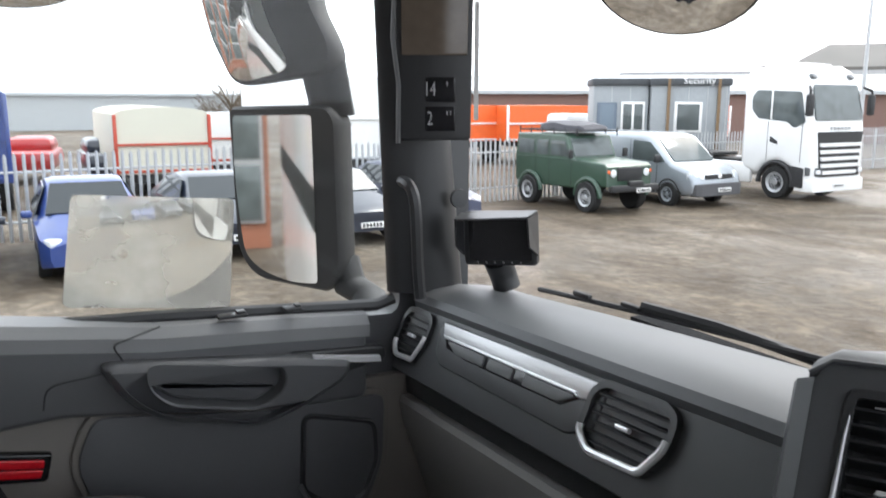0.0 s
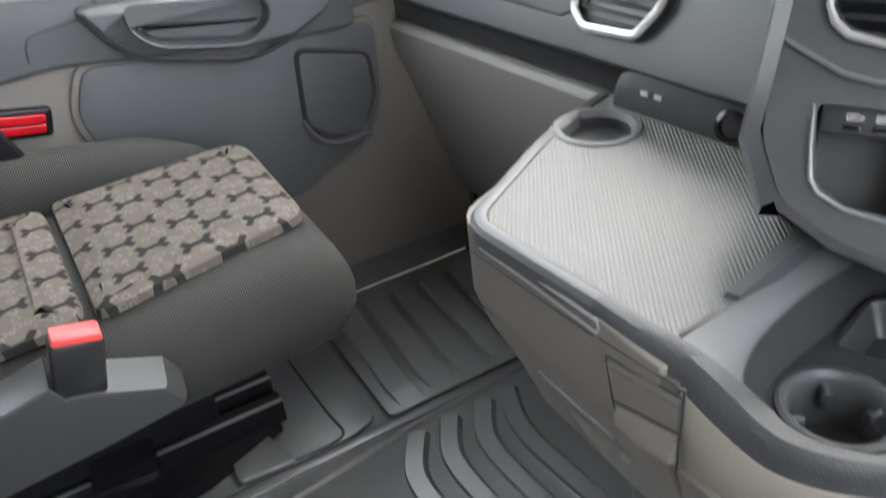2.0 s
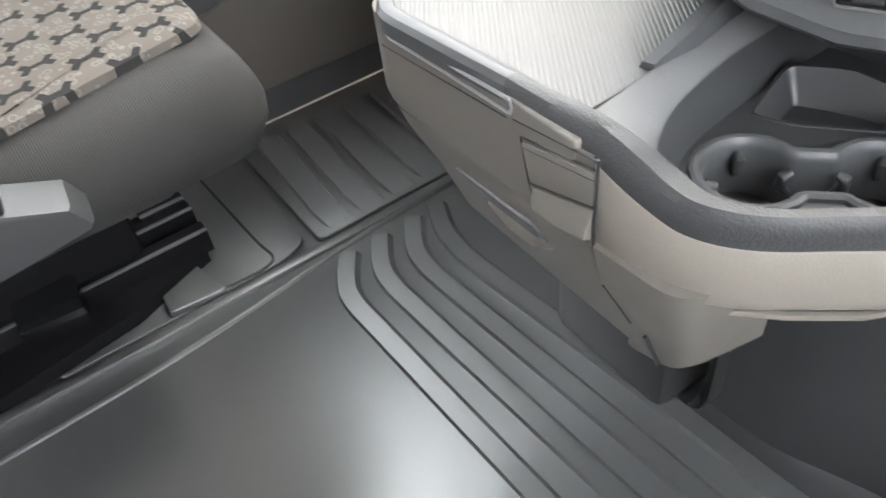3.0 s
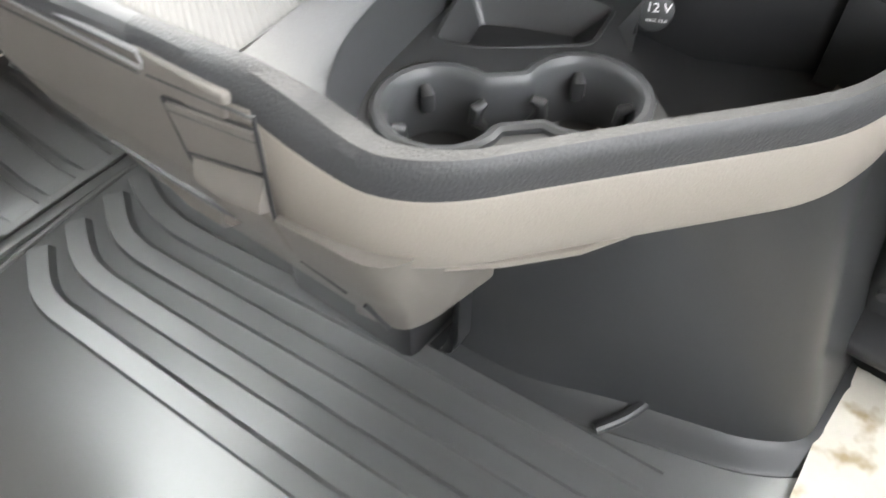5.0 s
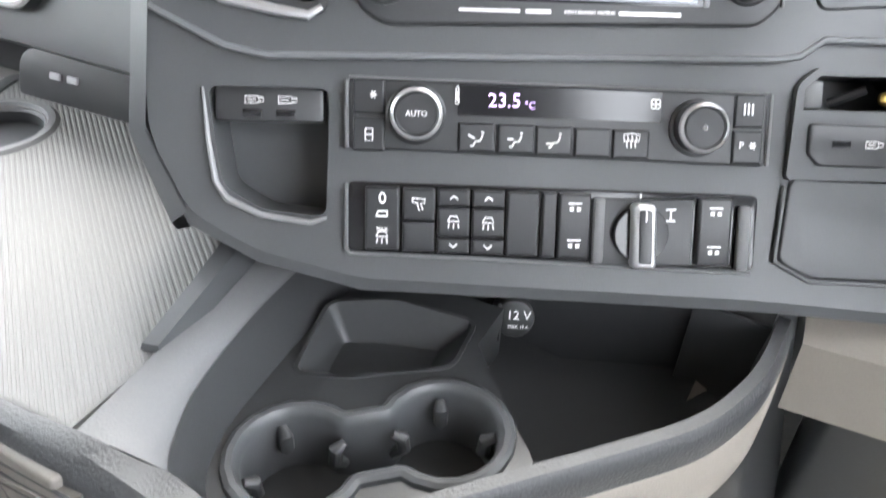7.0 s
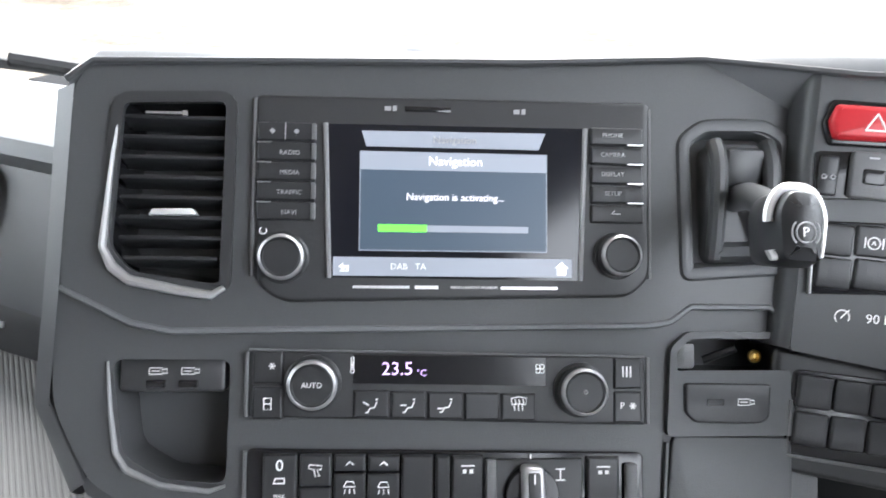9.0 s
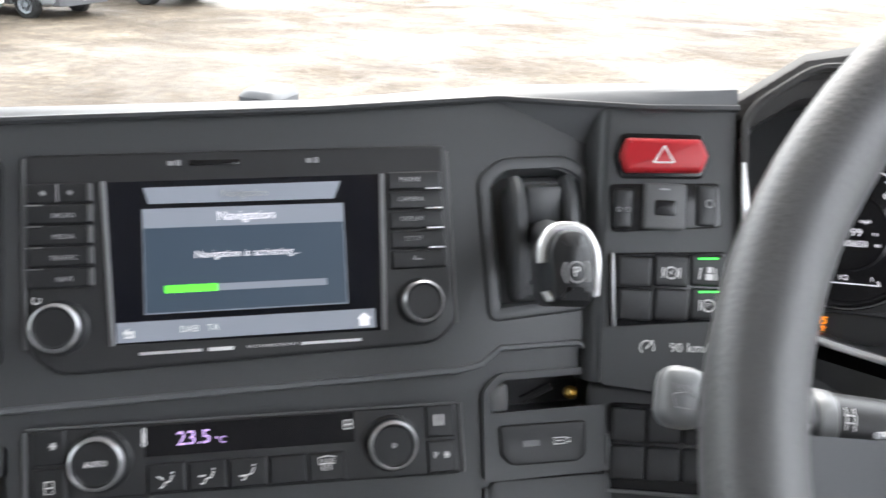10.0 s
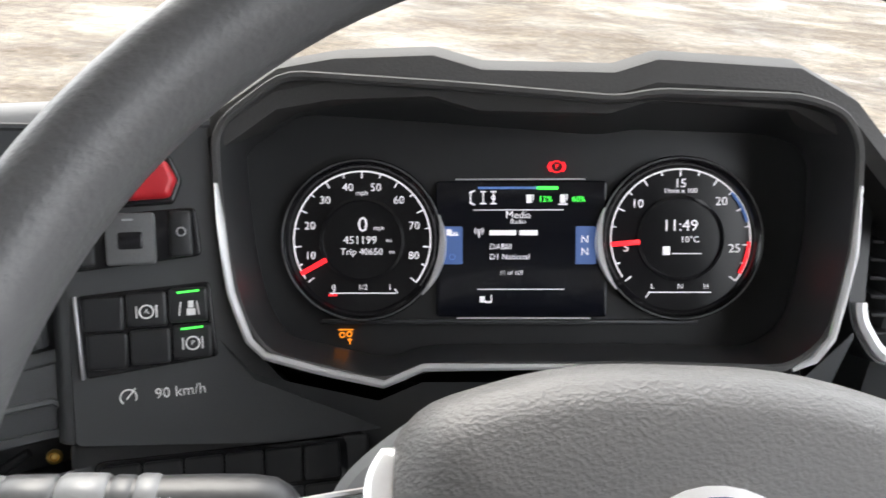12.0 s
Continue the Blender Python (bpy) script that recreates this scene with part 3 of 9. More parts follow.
def ribbed(name, col, pitch, ang, rough=0.5, depth=0.0006):
    m = mat(name, col, rough, scale=500, vary=0.06)
    n, l = m.node_tree.nodes, m.node_tree.links
    tc, mp, wv, bp = n.new("ShaderNodeTexCoord"), n.new("ShaderNodeMapping"), n.new("ShaderNodeTexWave"), n.new("ShaderNodeBump")
    mp.inputs["Rotation"].default_value = (0, 0, radians(ang))
    wv.wave_type, wv.bands_direction, wv.wave_profile = "BANDS", "X", "SIN"
    wv.inputs["Scale"].default_value = 1.0 / pitch / 20 * 2 * math.pi
    l.new(tc.outputs["Object"], mp.inputs["Vector"])
    l.new(mp.outputs[0], wv.inputs["Vector"])
    bp.inputs["Strength"].default_value, bp.inputs["Distance"].default_value = 1.0, depth
    l.new(wv.outputs["Fac"], bp.inputs["Height"])
    l.new(bp.outputs[0], n["Principled BSDF"].inputs["Normal"])
    return m


M_RIMTOP = mat("table_rim", (0.075, 0.0765, 0.079), 0.4, scale=600, bump=0.3)
M_RIB = mat("ribbed_table", (0.148, 0.146, 0.142), 0.5, scale=500, vary=0.06)
TABLE = rounded([(-0.292, -0.572), (-0.402, -0.395), (-0.452, -0.262), (-0.235, -0.235), (-0.040, -0.30), (-0.031, -0.5475)], [0.035, 0.05, 0.03, 0.02, 0.02, 0.012], 5)
CUPT = [(-0.367 + 0.040 * math.cos(a), -0.345 + 0.040 * math.sin(a)) for a in [2 * math.pi * i / 28 for i in range(28)]]
tbl = thing("table_top", "grey ribbed plastic table top with cup hole and dark rim", "table")
b = bmesh.new()
plate(b, inset2(TABLE, 0.017), [CUPT], 0.585, 0.643)
part("ribbed_surface", b, M_RIB, tbl, "finely ribbed grey surface")
b = bmesh.new()
RIMRUN = [-1] + list(range(0, 24))
loft(b, [[(*inset2(TABLE, d)[i], z) if i >= 0 else (-0.118, -0.5557 + d, z) for i in RIMRUN] for d, z in
         ((0.0, 0.626), (0.0, 0.640), (0.004, 0.645), (0.010, 0.6465), (0.016, 0.6445), (0.0165, 0.62))], caps=False, closed=False)
part("rim", b, M_RIMTOP, tbl, "smooth dark grey rim")
b = bmesh.new()
loft(b, [[(x, y, 0.6432) for x, y in inset2(CUPT, -0.012)], [(x, y, 0.6462) for x, y in inset2(CUPT, -0.009)], [(x, y, 0.6462) for x, y in inset2(CUPT, -0.003)],
         [(x, y, 0.638) for x, y in inset2(CUPT, 0.002)]], caps=False)
part("cup_ring", b, M_SHELF, tbl)
# shallow well; black liner and disc stand in for the shade of depth
b = bmesh.new()
loft(b, [[(x, y, z) for x, y in inset2(CUPT, 0.002)] for z in (0.586, 0.639)], caps=False)
prism(b, inset2(CUPT, 0.0015), 0.6272, 0.6282)
part("cup_well", b, M_BLACK, tbl)

def rib_lines(bm, outline, hole, ang, pitch, z0, z1):
    """Fine parallel ridges over the outline, left out over the hole."""
    d, nrm = Vector((math.cos(radians(ang)), math.sin(radians(ang)))), Vector((-math.sin(radians(ang)), math.cos(radians(ang))))
    offs = [Vector(p).dot(nrm) for p in outline]
    k = min(offs) + pitch / 2
    while k < max(offs):
        cuts = []
        for poly in (outline, hole):
            for i in range(len(poly)):
                a, c = Vector(poly[i - 1]), Vector(poly[i])
                qa, qc = a.dot(nrm) - k, c.dot(nrm) - k
                if (qa < 0) != (qc < 0):
                    cuts.append((a + (c - a) * (qa / (qa - qc))).dot(d))
        cuts.sort()
        for s0, s1 in zip(cuts[::2], cuts[1::2]):
            if s1 - s0 > 0.004:
                ends = []
                for s_ in (s0 + 0.001, s1 - 0.001):
                    p = d * s_ + nrm * k
                    ends.append([bm.verts.new((p.x + nrm.x * o, p.y + nrm.y * o, z)) for o, z in ((-pitch * 0.40, z0), (-pitch * 0.22, z1), (pitch * 0.22, z1), (pitch * 0.40, z0))])
                for i in range(3):
                    bm.faces.new((ends[0][i], ends[0][i + 1], ends[1][i + 1], ends[1][i]))
        k += pitch
    return bm


part("fine_ribs", rib_lines(bmesh.new(), inset2(TABLE, 0.018), inset2(CUPT, -0.0125), -35, 0.0042, 0.6428, 0.6436), M_RIB, tbl, smooth=0)
def between(rows, n=5):
    """Stations of equal point count, run smoothly into one another."""
    cols = [smooth_path([r[k] for r in rows], n) for k in range(len(rows[0]))]
    return [[tuple(c[i]) for c in cols] for i in range(len(cols[0]))]


# smooth shoulder falling from the table to the tray
SH_OUT = [(-0.064, -0.285, 0.6462), (-0.058, -0.38, 0.6462), (-0.053, -0.445, 0.6462), (-0.046, -0.50, 0.6464), (-0.0435, -0.522, 0.6464), (-0.0425, -0.534, 0.6458)]
SH_IN = [(-0.044, -0.285, 0.632), (-0.038, -0.38, 0.632), (-0.030, -0.43, 0.632), (-0.020, -0.472, 0.631), (-0.006, -0.502, 0.6285), (0.008, -0.5185, 0.6288)]
rows_ = []
for p, q in zip(SH_OUT, SH_IN):
    p, q = Vector(p), Vector(q)
    rows_.append([Vector((p.x, p.y, p.z - 0.008))] + [Vector((p.x + (q.x - p.x) * k, p.y + (q.y - p.y) * k, p.z + (q.z - p.z) * k ** 1.6)) for k in (0, 0.25, 0.5, 0.75, 0.93)] + [Vector((q.x, q.y, q.z - 0.004))])
b = bmesh.new()
loft(b, between(rows_, 4), caps=False, closed=False)
part("shoulder", b, M_SHELF, tbl, "smooth grey shoulder beside the tray")

du = thing("drawer_unit", "taupe plastic drawer unit below the table with recessed handles", "cabinet")
b = bmesh.new()
prof = [(0.627, 0.0, -0.325, -0.018), (0.545, -0.001, -0.322, -0.016), (0.532, 0.003, -0.321, -0.014), (0.50, 0.012, -0.312, -0.010), (0.42, 0.052, -0.325, 0.002), (0.335, 0.088, -0.335, 0.006), (0.325, 0.096, -0.33, 0.0)]
rings = []
for z, dy, x0, x1 in prof:
    rings.append([(x, y, z) for x, y in rounded([(x0, -0.556 + dy), (x1, -0.556 + dy), (x1 - 0.045, -0.47), (-0.10, -0.26), (-0.43 + (0.627 - z) * 0.2, -0.26), (-0.40 + (0.627 - z) * 0.2, -0.39)], [0.03, 0.012, 0.01, 0.01, 0.01, 0.03], 4)])
loft(b, rings)
part("carcass", b, M_GREYMID, du)
for z0, z1, r_ in ((0.6265, 0.6335, 0.0018), (0.612, 0.6205, 0.0014)):
    b = bmesh.new()
    tube(b, [(-0.298, -0.553, z0), (-0.28, -0.5645 if z0 > 0.62 else -0.559, z0 + 0.001), (-0.2, -0.5605 if z0 > 0.62 else -0.5575, (z0 + z1) / 2), (-0.108, -0.558, z1)], r_, 6)
    part("lid_lip", b, M_SILVER, du, "bright lid edge")
b = bmesh.new()
tube(b, [(-0.108, -0.5578, 0.6335), (-0.1055, -0.5578, 0.627), (-0.108, -0.5575, 0.6205)], 0.0016, 6)
part("lid_catch", b, M_SILVER, du)
b = bmesh.new()
prism(b, rounded([(-0.115, -0.5575), (-0.036, -0.5580), (-0.031, -0.531), (-0.06, -0.5335), (-0.115, -0.543)], 0.003), 0.61, 0.6345, 0.003)
part("lid_corner", b, M_GREYMID, du)
FRONT = axes((0, -0.5572, 0), (1, 0, 0), (0, 0, 1), (0, -1, 0))


def front_line(pts, r, name, material=M_BLACK, parent=du, w=0.0):
    b = bmesh.new()
    tube(b, [tuple(FRONT @ Vector((x, z, w))) for x, z in pts], r, 6)
    return part(name, b, material, parent)


front_line([(-0.105, 0.6165), (-0.0125, 0.630)], 0.0012, "seam")
front_line([(-0.0125, 0.632), (-0.0125, 0.548)], 0.0014, "seam")
front_line([(-0.30, 0.597), (-0.107, 0.6135)], 0.0008, "seam", w=-0.0005)
b = bmesh.new()
box(b, (-0.0125, -0.5222, 0.455), (0.0022, 0.005, 0.085), rot=(26, 0, 0))
part("seam", b, M_BLACK, du)
b = bmesh.new()
box(b, (0.001, -0.485, 0.372), (0.0022, 0.005, 0.075), rot=(23, 2, 0))
part("seam", b, M_BLACK, du)
b = bmesh.new()
prism(b, rounded([(-0.095, 0.602), (-0.0140, 0.619), (-0.0140, 0.588), (-0.085, 0.566)], 0.003), -0.004, 0.0014, 0.001)
bmesh.ops.transform(b, matrix=FRONT, verts=b.verts)
h1 = part("upper_handle", b, M_GREYMID, du)
front_line([(-0.0965, 0.604), (-0.0135, 0.6215)], 0.0011, "panel_gap", parent=h1)
front_line([(-0.0965, 0.604), (-0.088, 0.566), (-0.080, 0.547)], 0.0011, "panel_gap", parent=h1)
front_line([(-0.092, 0.5965), (-0.0140, 0.6125)], 0.0006, "panel_line", parent=h1, w=0.0012)
# black strip painted in for the shade at the scoop's top
front_line([(-0.085, 0.5645), (-0.0140, 0.5865)], 0.0016, "finger_shade", parent=h1)
b = bmesh.new()
loft(b, [[tuple(FRONT @ Vector(q)) for q in r] for r in (
    ((-0.084, 0.562, -0.001), (-0.080, 0.550, 0.005), (-0.077, 0.546, 0.006), (-0.074, 0.541, -0.002)),
    ((-0.050, 0.572, -0.001), (-0.048, 0.557, 0.008), (-0.046, 0.551, 0.009), (-0.045, 0.546, -0.002)),
    ((-0.015, 0.583, -0.001), (-0.0145, 0.566, 0.008), (-0.0145, 0.559, 0.009), (-0.0145, 0.553, -0.002)))])
part("grip", b, M_GREYMID, h1)
# thin dark line laid along the drawer crease to stand for its shade
front_line([(-0.31, 0.527), (-0.185, 0.533), (-0.071, 0.543)], 0.0012, "seam", w=-0.006)
LOWF = axes((0, -0.5355, 0.48), (1, 0, 0), (0, -0.447, 0.894), (0, -0.894, -0.447))
# slightly proud plate, coloured dark in place of a shaded recess
b = bmesh.new()
prism(b, rounded([(-0.224, 0.008), (-0.093, 0.028), (-0.088, -0.004), (-0.105, -0.018), (-0.182, -0.026)], 0.007), -0.004, 0.0016, 0.001)
bmesh.ops.transform(b, matrix=LOWF, verts=b.verts)
h2 = part("lower_handle", b, M_DOORDARK, du, "lower drawer pull, recess shade put into a dark plate")
b = bmesh.new()
loft(b, [[tuple(LOWF @ Vector(q)) for q in r] for r in (
    ((-0.190, -0.022, 0.0), (-0.187, -0.026, 0.004), (-0.184, -0.031, 0.004), (-0.182, -0.034, 0.0)),
    ((-0.150, -0.016, 0.001), (-0.148, -0.023, 0.010), (-0.147, -0.028, 0.010), (-0.146, -0.033, 0.0)),
    ((-0.110, -0.010, 0.001), (-0.108, -0.017, 0.010), (-0.106, -0.022, 0.010), (-0.105, -0.027, 0.0)),
    ((-0.092, 0.012, 0.001), (-0.089, 0.006, 0.007), (-0.086, 0.0, 0.006), (-0.084, -0.006, 0.0)))])
part("grip", b, M_GREYMID, h2)
b = bmesh.new()
box(b, (-0.20, -0.2, 0.165), (0.22, 0.26, 0.33), 0.02)
part("plinth", b, M_BLACK, du, "black plinth on the floor")

sk = thing("socket_strip", "black strip with usb ports and a power socket behind the table", "socket", axes((-0.31, -0.268, 0.665), Vector((0.93, 0.12, 0.02)).normalized(), Vector((-0.05, 0.35, 0.93)).normalized(), Vector((0.11, -0.93, 0.35)).normalized()))
b = bmesh.new()
prism(b, rounded([(-0.10, -0.025), (0.12, -0.028), (0.12, 0.018), (-0.085, 0.022), (-0.1, 0.01)], 0.008), -0.02, 0.004, 0.003)
part("strip", b, M_BLACK, sk)
for x in (-0.055, -0.035):
    b = bmesh.new()
    box(b, (x, 0.0, 0.005), (0.012, 0.006, 0.003), 0.001)
    part("usb_port", b, M_ICONDIM, sk)
b = bmesh.new()
turned(b, [(0.017, 0), (0.017, 0.006), (0.012, 0.007), (0.012, 0.003), (0, 0.003)], 24, Matrix.Translation((0.062, -0.006, 0.003)))
part("power_socket", b, M_GLOSS, sk)
words("lettering", "24 V", 0.011, (0.092, -0.004, 0.0045), M_ICON, sk)

# ---------------------------------------------------------------- cup holder console
M_RIM = mat("grained_rim", (0.048, 0.0495, 0.052), 0.42, scale=470, bump=0.8, dist=0.0008, spec=0.5)
M_TRAY = mat("tray_black", (0.042, 0.0435, 0.0455), 0.36, scale=600, bump=0.12)
con = thing("centre_console", "dark cup holder console tray with a pale grey band", "console")
# stations along the tray's rolled rim: lower edge, face, roll, crest, inner edge
ROLL = [
    [(-0.118, -0.5557, 0.627), (-0.118, -0.5557, 0.640), (-0.118, -0.5517, 0.645), (-0.118, -0.5457, 0.6465), (-0.118, -0.5397, 0.6445)],
    [(-0.075, -0.5555, 0.6285), (-0.075, -0.553, 0.639), (-0.074, -0.549, 0.6445), (-0.073, -0.543, 0.6465), (-0.071, -0.536, 0.6455)],
    [(-0.045, -0.554, 0.6265), (-0.043, -0.5515, 0.637), (-0.041, -0.547, 0.6435), (-0.039, -0.5415, 0.6463), (-0.036, -0.531, 0.6456)],
    [(-0.021, -0.5515, 0.621), (-0.020, -0.550, 0.631), (-0.018, -0.5455, 0.638), (-0.015, -0.540, 0.6417), (-0.009, -0.5265, 0.6395)],
    [(0.008, -0.550, 0.612), (0.009, -0.549, 0.621), (0.0095, -0.544, 0.630), (0.011, -0.538, 0.6343), (0.008, -0.5185, 0.629)],
    [(0.038, -0.545, 0.602), (0.038, -0.545, 0.613), (0.036, -0.5425, 0.623), (0.033, -0.537, 0.6277), (0.029, -0.519, 0.6255)],
    [(0.057, -0.539, 0.598), (0.057, -0.5395, 0.609), (0.055, -0.5385, 0.619), (0.053, -0.534, 0.6245), (0.050, -0.5205, 0.6235)],
    [(0.079, -0.5265, 0.5965), (0.079, -0.527, 0.608), (0.078, -0.526, 0.618), (0.075, -0.5225, 0.623), (0.068, -0.5135, 0.6225)]]
CREST = [(0.100, -0.505), (0.126, -0.474), (0.167, -0.425), (0.212, -0.372), (0.245, -0.331), (0.262, -0.297), (0.272, -0.260), (0.274, -0.215)]
for k, c in enumerate(CREST):
    c, d_ = Vector(c), Vector(CREST[min(k + 1, 7)]) - Vector(CREST[max(k - 1, 0)])
    n_ = Vector((d_.y, -d_.x)).normalized()
    up_ = (0, 0, 0, 0, 0.001, 0.003, 0.007, 0.013)[k]
    ROLL.append([(*(c + n_ * o), z + up_) for o, z in ((0.002, 0.596), (0.0025, 0.608), (0.001, 0.6175), (-0.003, 0.6225), (-0.011, 0.6225))])
ROLLS = between(ROLL, 5)
b = bmesh.new()
loft(b, ROLLS, caps=False, closed=False)
part("rim", b, M_RIM, con, "grained charcoal rolled rim")
# pale band hanging below the rim
BANDS = ROLLS[15:]
rows_ = []
for i, r in enumerate(BANDS):
    p = Vector(r[0])
    d_ = Vector(BANDS[min(i + 1, len(BANDS) - 1)][0]) - Vector(BANDS[max(i - 1, 0)][0])
    n_ = Vector((d_.y, -d_.x, 0)).normalized()
    zb = 0.535 + 0.022 * max(0, (i - 44) / 16) ** 2
    rows_.append([tuple(Vector((p.x, p.y, z)) + n_ * o) for o, z in ((-0.004, p.z + 0.003), (-0.0005, p.z + 0.0004), (0.0012, p.z - 0.002), (0.0025, (p.z + zb) / 2), (0.002, zb + 0.006), (-0.0008, zb + 0.0015), (-0.006, zb - 0.001), (-0.03, zb - 0.006), (-0.05, zb + 0.004))])
b = bmesh.new()
loft(b, rows_, caps=False, closed=False)
end_ = [b.verts.new(p) for p in rows_[0]]
b.faces.new(end_)
end_ = [b.verts.new(p) for p in rows_[-1]]
b.faces.new(end_[::-1])
part("band", b, M_GREY, con, "pale warm grey band")
# leaning inner wall of the tray and its floor
WALL = [Vector(p) for p in SH_IN[:5]] + [Vector(r[4]) for r in ROLL[4:]]
LOW = [(-0.022, -0.27), (-0.020, -0.36), (-0.014, -0.42), (-0.009, -0.455), (0.000, -0.484), (0.013, -0.503), (0.031, -0.5115), (0.050, -0.514), (0.0655, -0.509)]
LOW += [(r[4][0] * 0.985, r[4][1] + 0.004) for r in ROLL[8:]]
b = bmesh.new()
loft(b, between([[tuple(w), (w.x * 0.9 + q[0] * 0.1, w.y * 0.9 + q[1] * 0.1, w.z - 0.004), (*q, 0.598), (q[0], q[1] + 0.001, 0.55)] for w, q in zip(WALL, LOW)], 3), caps=False, closed=False)
part("tray_wall", b, M_TRAY, con, "smooth dark inner wall of the tray")
b = bmesh.new()
prism(b, [(x, y) for x, y in LOW] + [(0.26, -0.15), (-0.03, -0.2)], 0.54, 0.553)
part("tray_floor", b, M_TRAY, con)
A, B = Vector((0.042, -0.458)), Vector((0.107, -0.394))
d = (B - A).normalized()
s = Vector((-d.y, d.x))
ra = 0.0345
pts = []
for c, q in ((A, 0.0), (B, math.pi)):
    for k in range(17):
        a = q + math.pi * 0.18 + k / 16 * (2 * math.pi - 0.36 * math.pi)
        pts.append(tuple(c + d * (ra * math.cos(a)) + s * (ra * math.sin(a))))
PEA = rounded(pts, [0.012 if i in (0, 16, 17, 33) else 0 for i in range(34)], 3)
BLOCK = [(-0.0235, -0.28), (-0.0215, -0.36), (-0.0155, -0.42), (-0.0105, -0.455), (-0.0015, -0.4845), (0.012, -0.504), (0.031, -0.5125), (0.050, -0.515), (0.066, -0.5095), (0.157, -0.405), (0.164, -0.385), (0.117, -0.342), (0.088, -0.314), (0.086, -0.27)]
POCK = rounded([(-0.004, -0.402), (-0.017, -0.345), (0.018, -0.322), (0.075, -0.296), (0.082, -0.342), (0.027, -0.388)], 0.008, 3)
b = bmesh.new()
plate(b, BLOCK, [inset2(PEA, -0.004), POCK], 0.551, 0.5985, floors=False)
part("cup_block", b, M_TRAY, con, "dark moulded cup block")
b = bmesh.new()
loft(b, [[(x, y, z) for x, y in inset2(PEA, q)] for q, z in ((-0.0105, 0.598), (-0.0095, 0.6015), (-0.0065, 0.6032), (-0.003, 0.6028), (-0.0005, 0.600), (0.001, 0.595), (0.004, 0.528))], caps=False)
part("cup_collar", b, M_DASH, con, "smooth grey collar round the two cup wells")
b = bmesh.new()
prism(b, inset2(PEA, 0.003), 0.522, 0.531)
part("cup_floor", b, M_TRAY, con)
# sunken coin tray behind the cups, its back edge raised
b = bmesh.new()
lift_ = lambda x, y: 0.598 + max(0.0, min(1.0, (y + 0.385) / 0.05)) * (0.014 if x < 0.03 else max(0.0, 0.014 - 0.3 * (x - 0.03)))
low_ = [(0.028 + (x - 0.030) * 0.72, -0.346 + (y + 0.346) * 0.62) for x, y in POCK]
loft(b, [[(x, y, lift_(x, y) - 0.004) for x, y in inset2(POCK, -0.005)], [(x, y, lift_(x, y) + 0.0012) for x, y in inset2(POCK, -0.003)], [(x, y, lift_(x, y) + 0.001) for x, y in POCK], [(x, y, lift_(x, y) - 0.003) for x, y in inset2(POCK, 0.002)], [(x, y, 0.582) for x, y in low_], [(x, y, 0.580) for x, y in inset2(low_, 0.002)]], caps=False)
prism(b, inset2(low_, 0.0015), 0.575, 0.5802)
part("coin_tray", b, M_TRAY, con, "dark sunken coin tray")
for c in (A, B):
    b = bmesh.new()
    turned(b, [(0.022, 0.0), (0.026, 0.003), (0.0275, 0.003), (0.0275, 0.0045), (0.024, 0.0045), (0.024, 0.001)], 28, Matrix.Translation((c.x, c.y, 0.531)))
    part("cup_mat", b, M_DASH, con)
    for a in (100, 190, 20) if c == A else (160, 80, 350):
        q = c + d * (0.0325 * math.cos(radians(a))) + s * (0.0325 * math.sin(radians(a)))
        b = bmesh.new()
        tube(b, [(q.x, q.y, 0.592), (q.x - 0.006 * (q.x - c.x) / 0.0325, q.y - 0.006 * (q.y - c.y) / 0.0325, 0.589), (q.x - 0.007 * (q.x - c.x) / 0.0325, q.y - 0.007 * (q.y - c.y) / 0.0325, 0.580), (q.x, q.y, 0.572)], [0.003, 0.005, 0.005, 0.003], 10)
        part("cup_fin", b, M_BLACK, con)
# raised finger grip between table and tray
b = bmesh.new()
loft(b, [[(-0.062, -0.470, 0.644), (-0.050, -0.466, 0.644), (-0.050, -0.466, 0.650), (-0.060, -0.469, 0.650)],
         [(-0.068, -0.42, 0.643), (-0.05, -0.42, 0.643), (-0.052, -0.42, 0.663), (-0.064, -0.42, 0.663)],
         [(-0.090, -0.335, 0.643), (-0.065, -0.33, 0.643), (-0.068, -0.33, 0.672), (-0.084, -0.335, 0.672)]])
part("table_grip", b, M_DASH, con)
# 12 volt socket on the basin's back wall
so = thing("power_socket", "round black twelve volt socket cap with white lettering", "socket", axes((0.092, -0.262, 0.586), Vector((0.88, 0.47, 0)).normalized(), Vector((-0.16, 0.3, 0.94)).normalized(), Vector((0.44, -0.83, 0.34)).normalized()))
b = bmesh.new()
prism(b, circle2(0, 0, 0.0150, 28), -0.03, 0.003, 0.002)
part("cap", b, M_TRAY, so)
b = bmesh.new()
box(b, (-0.012, -0.002, 0.004), (0.003, 0.03, 0.004), 0.001)
part("hinge", b, M_BLACK, so)
words("lettering", "12 V", 0.0098, (0.003, 0.003, 0.0032), M_ICON, so)
words("lettering", "MAX. 15 A", 0.0034, (0.003, -0.006, 0.0032), M_ICON, so)
b = bmesh.new()
loft(b, [[(x, y, z) for x, y in ((-0.06, -0.31), (0.03, -0.245), (0.13, -0.25), (0.262, -0.185), (0.262, -0.12), (-0.06, -0.2))] for z in (0.5, 0.66)])
part("back_wall", b, M_BLACK, con)
b = bmesh.new()
box(b, (0.236, -0.2195, 0.588), (0.054, 0.004, 0.078), 0.001)
part("tray_end", b, M_TRAY, con)

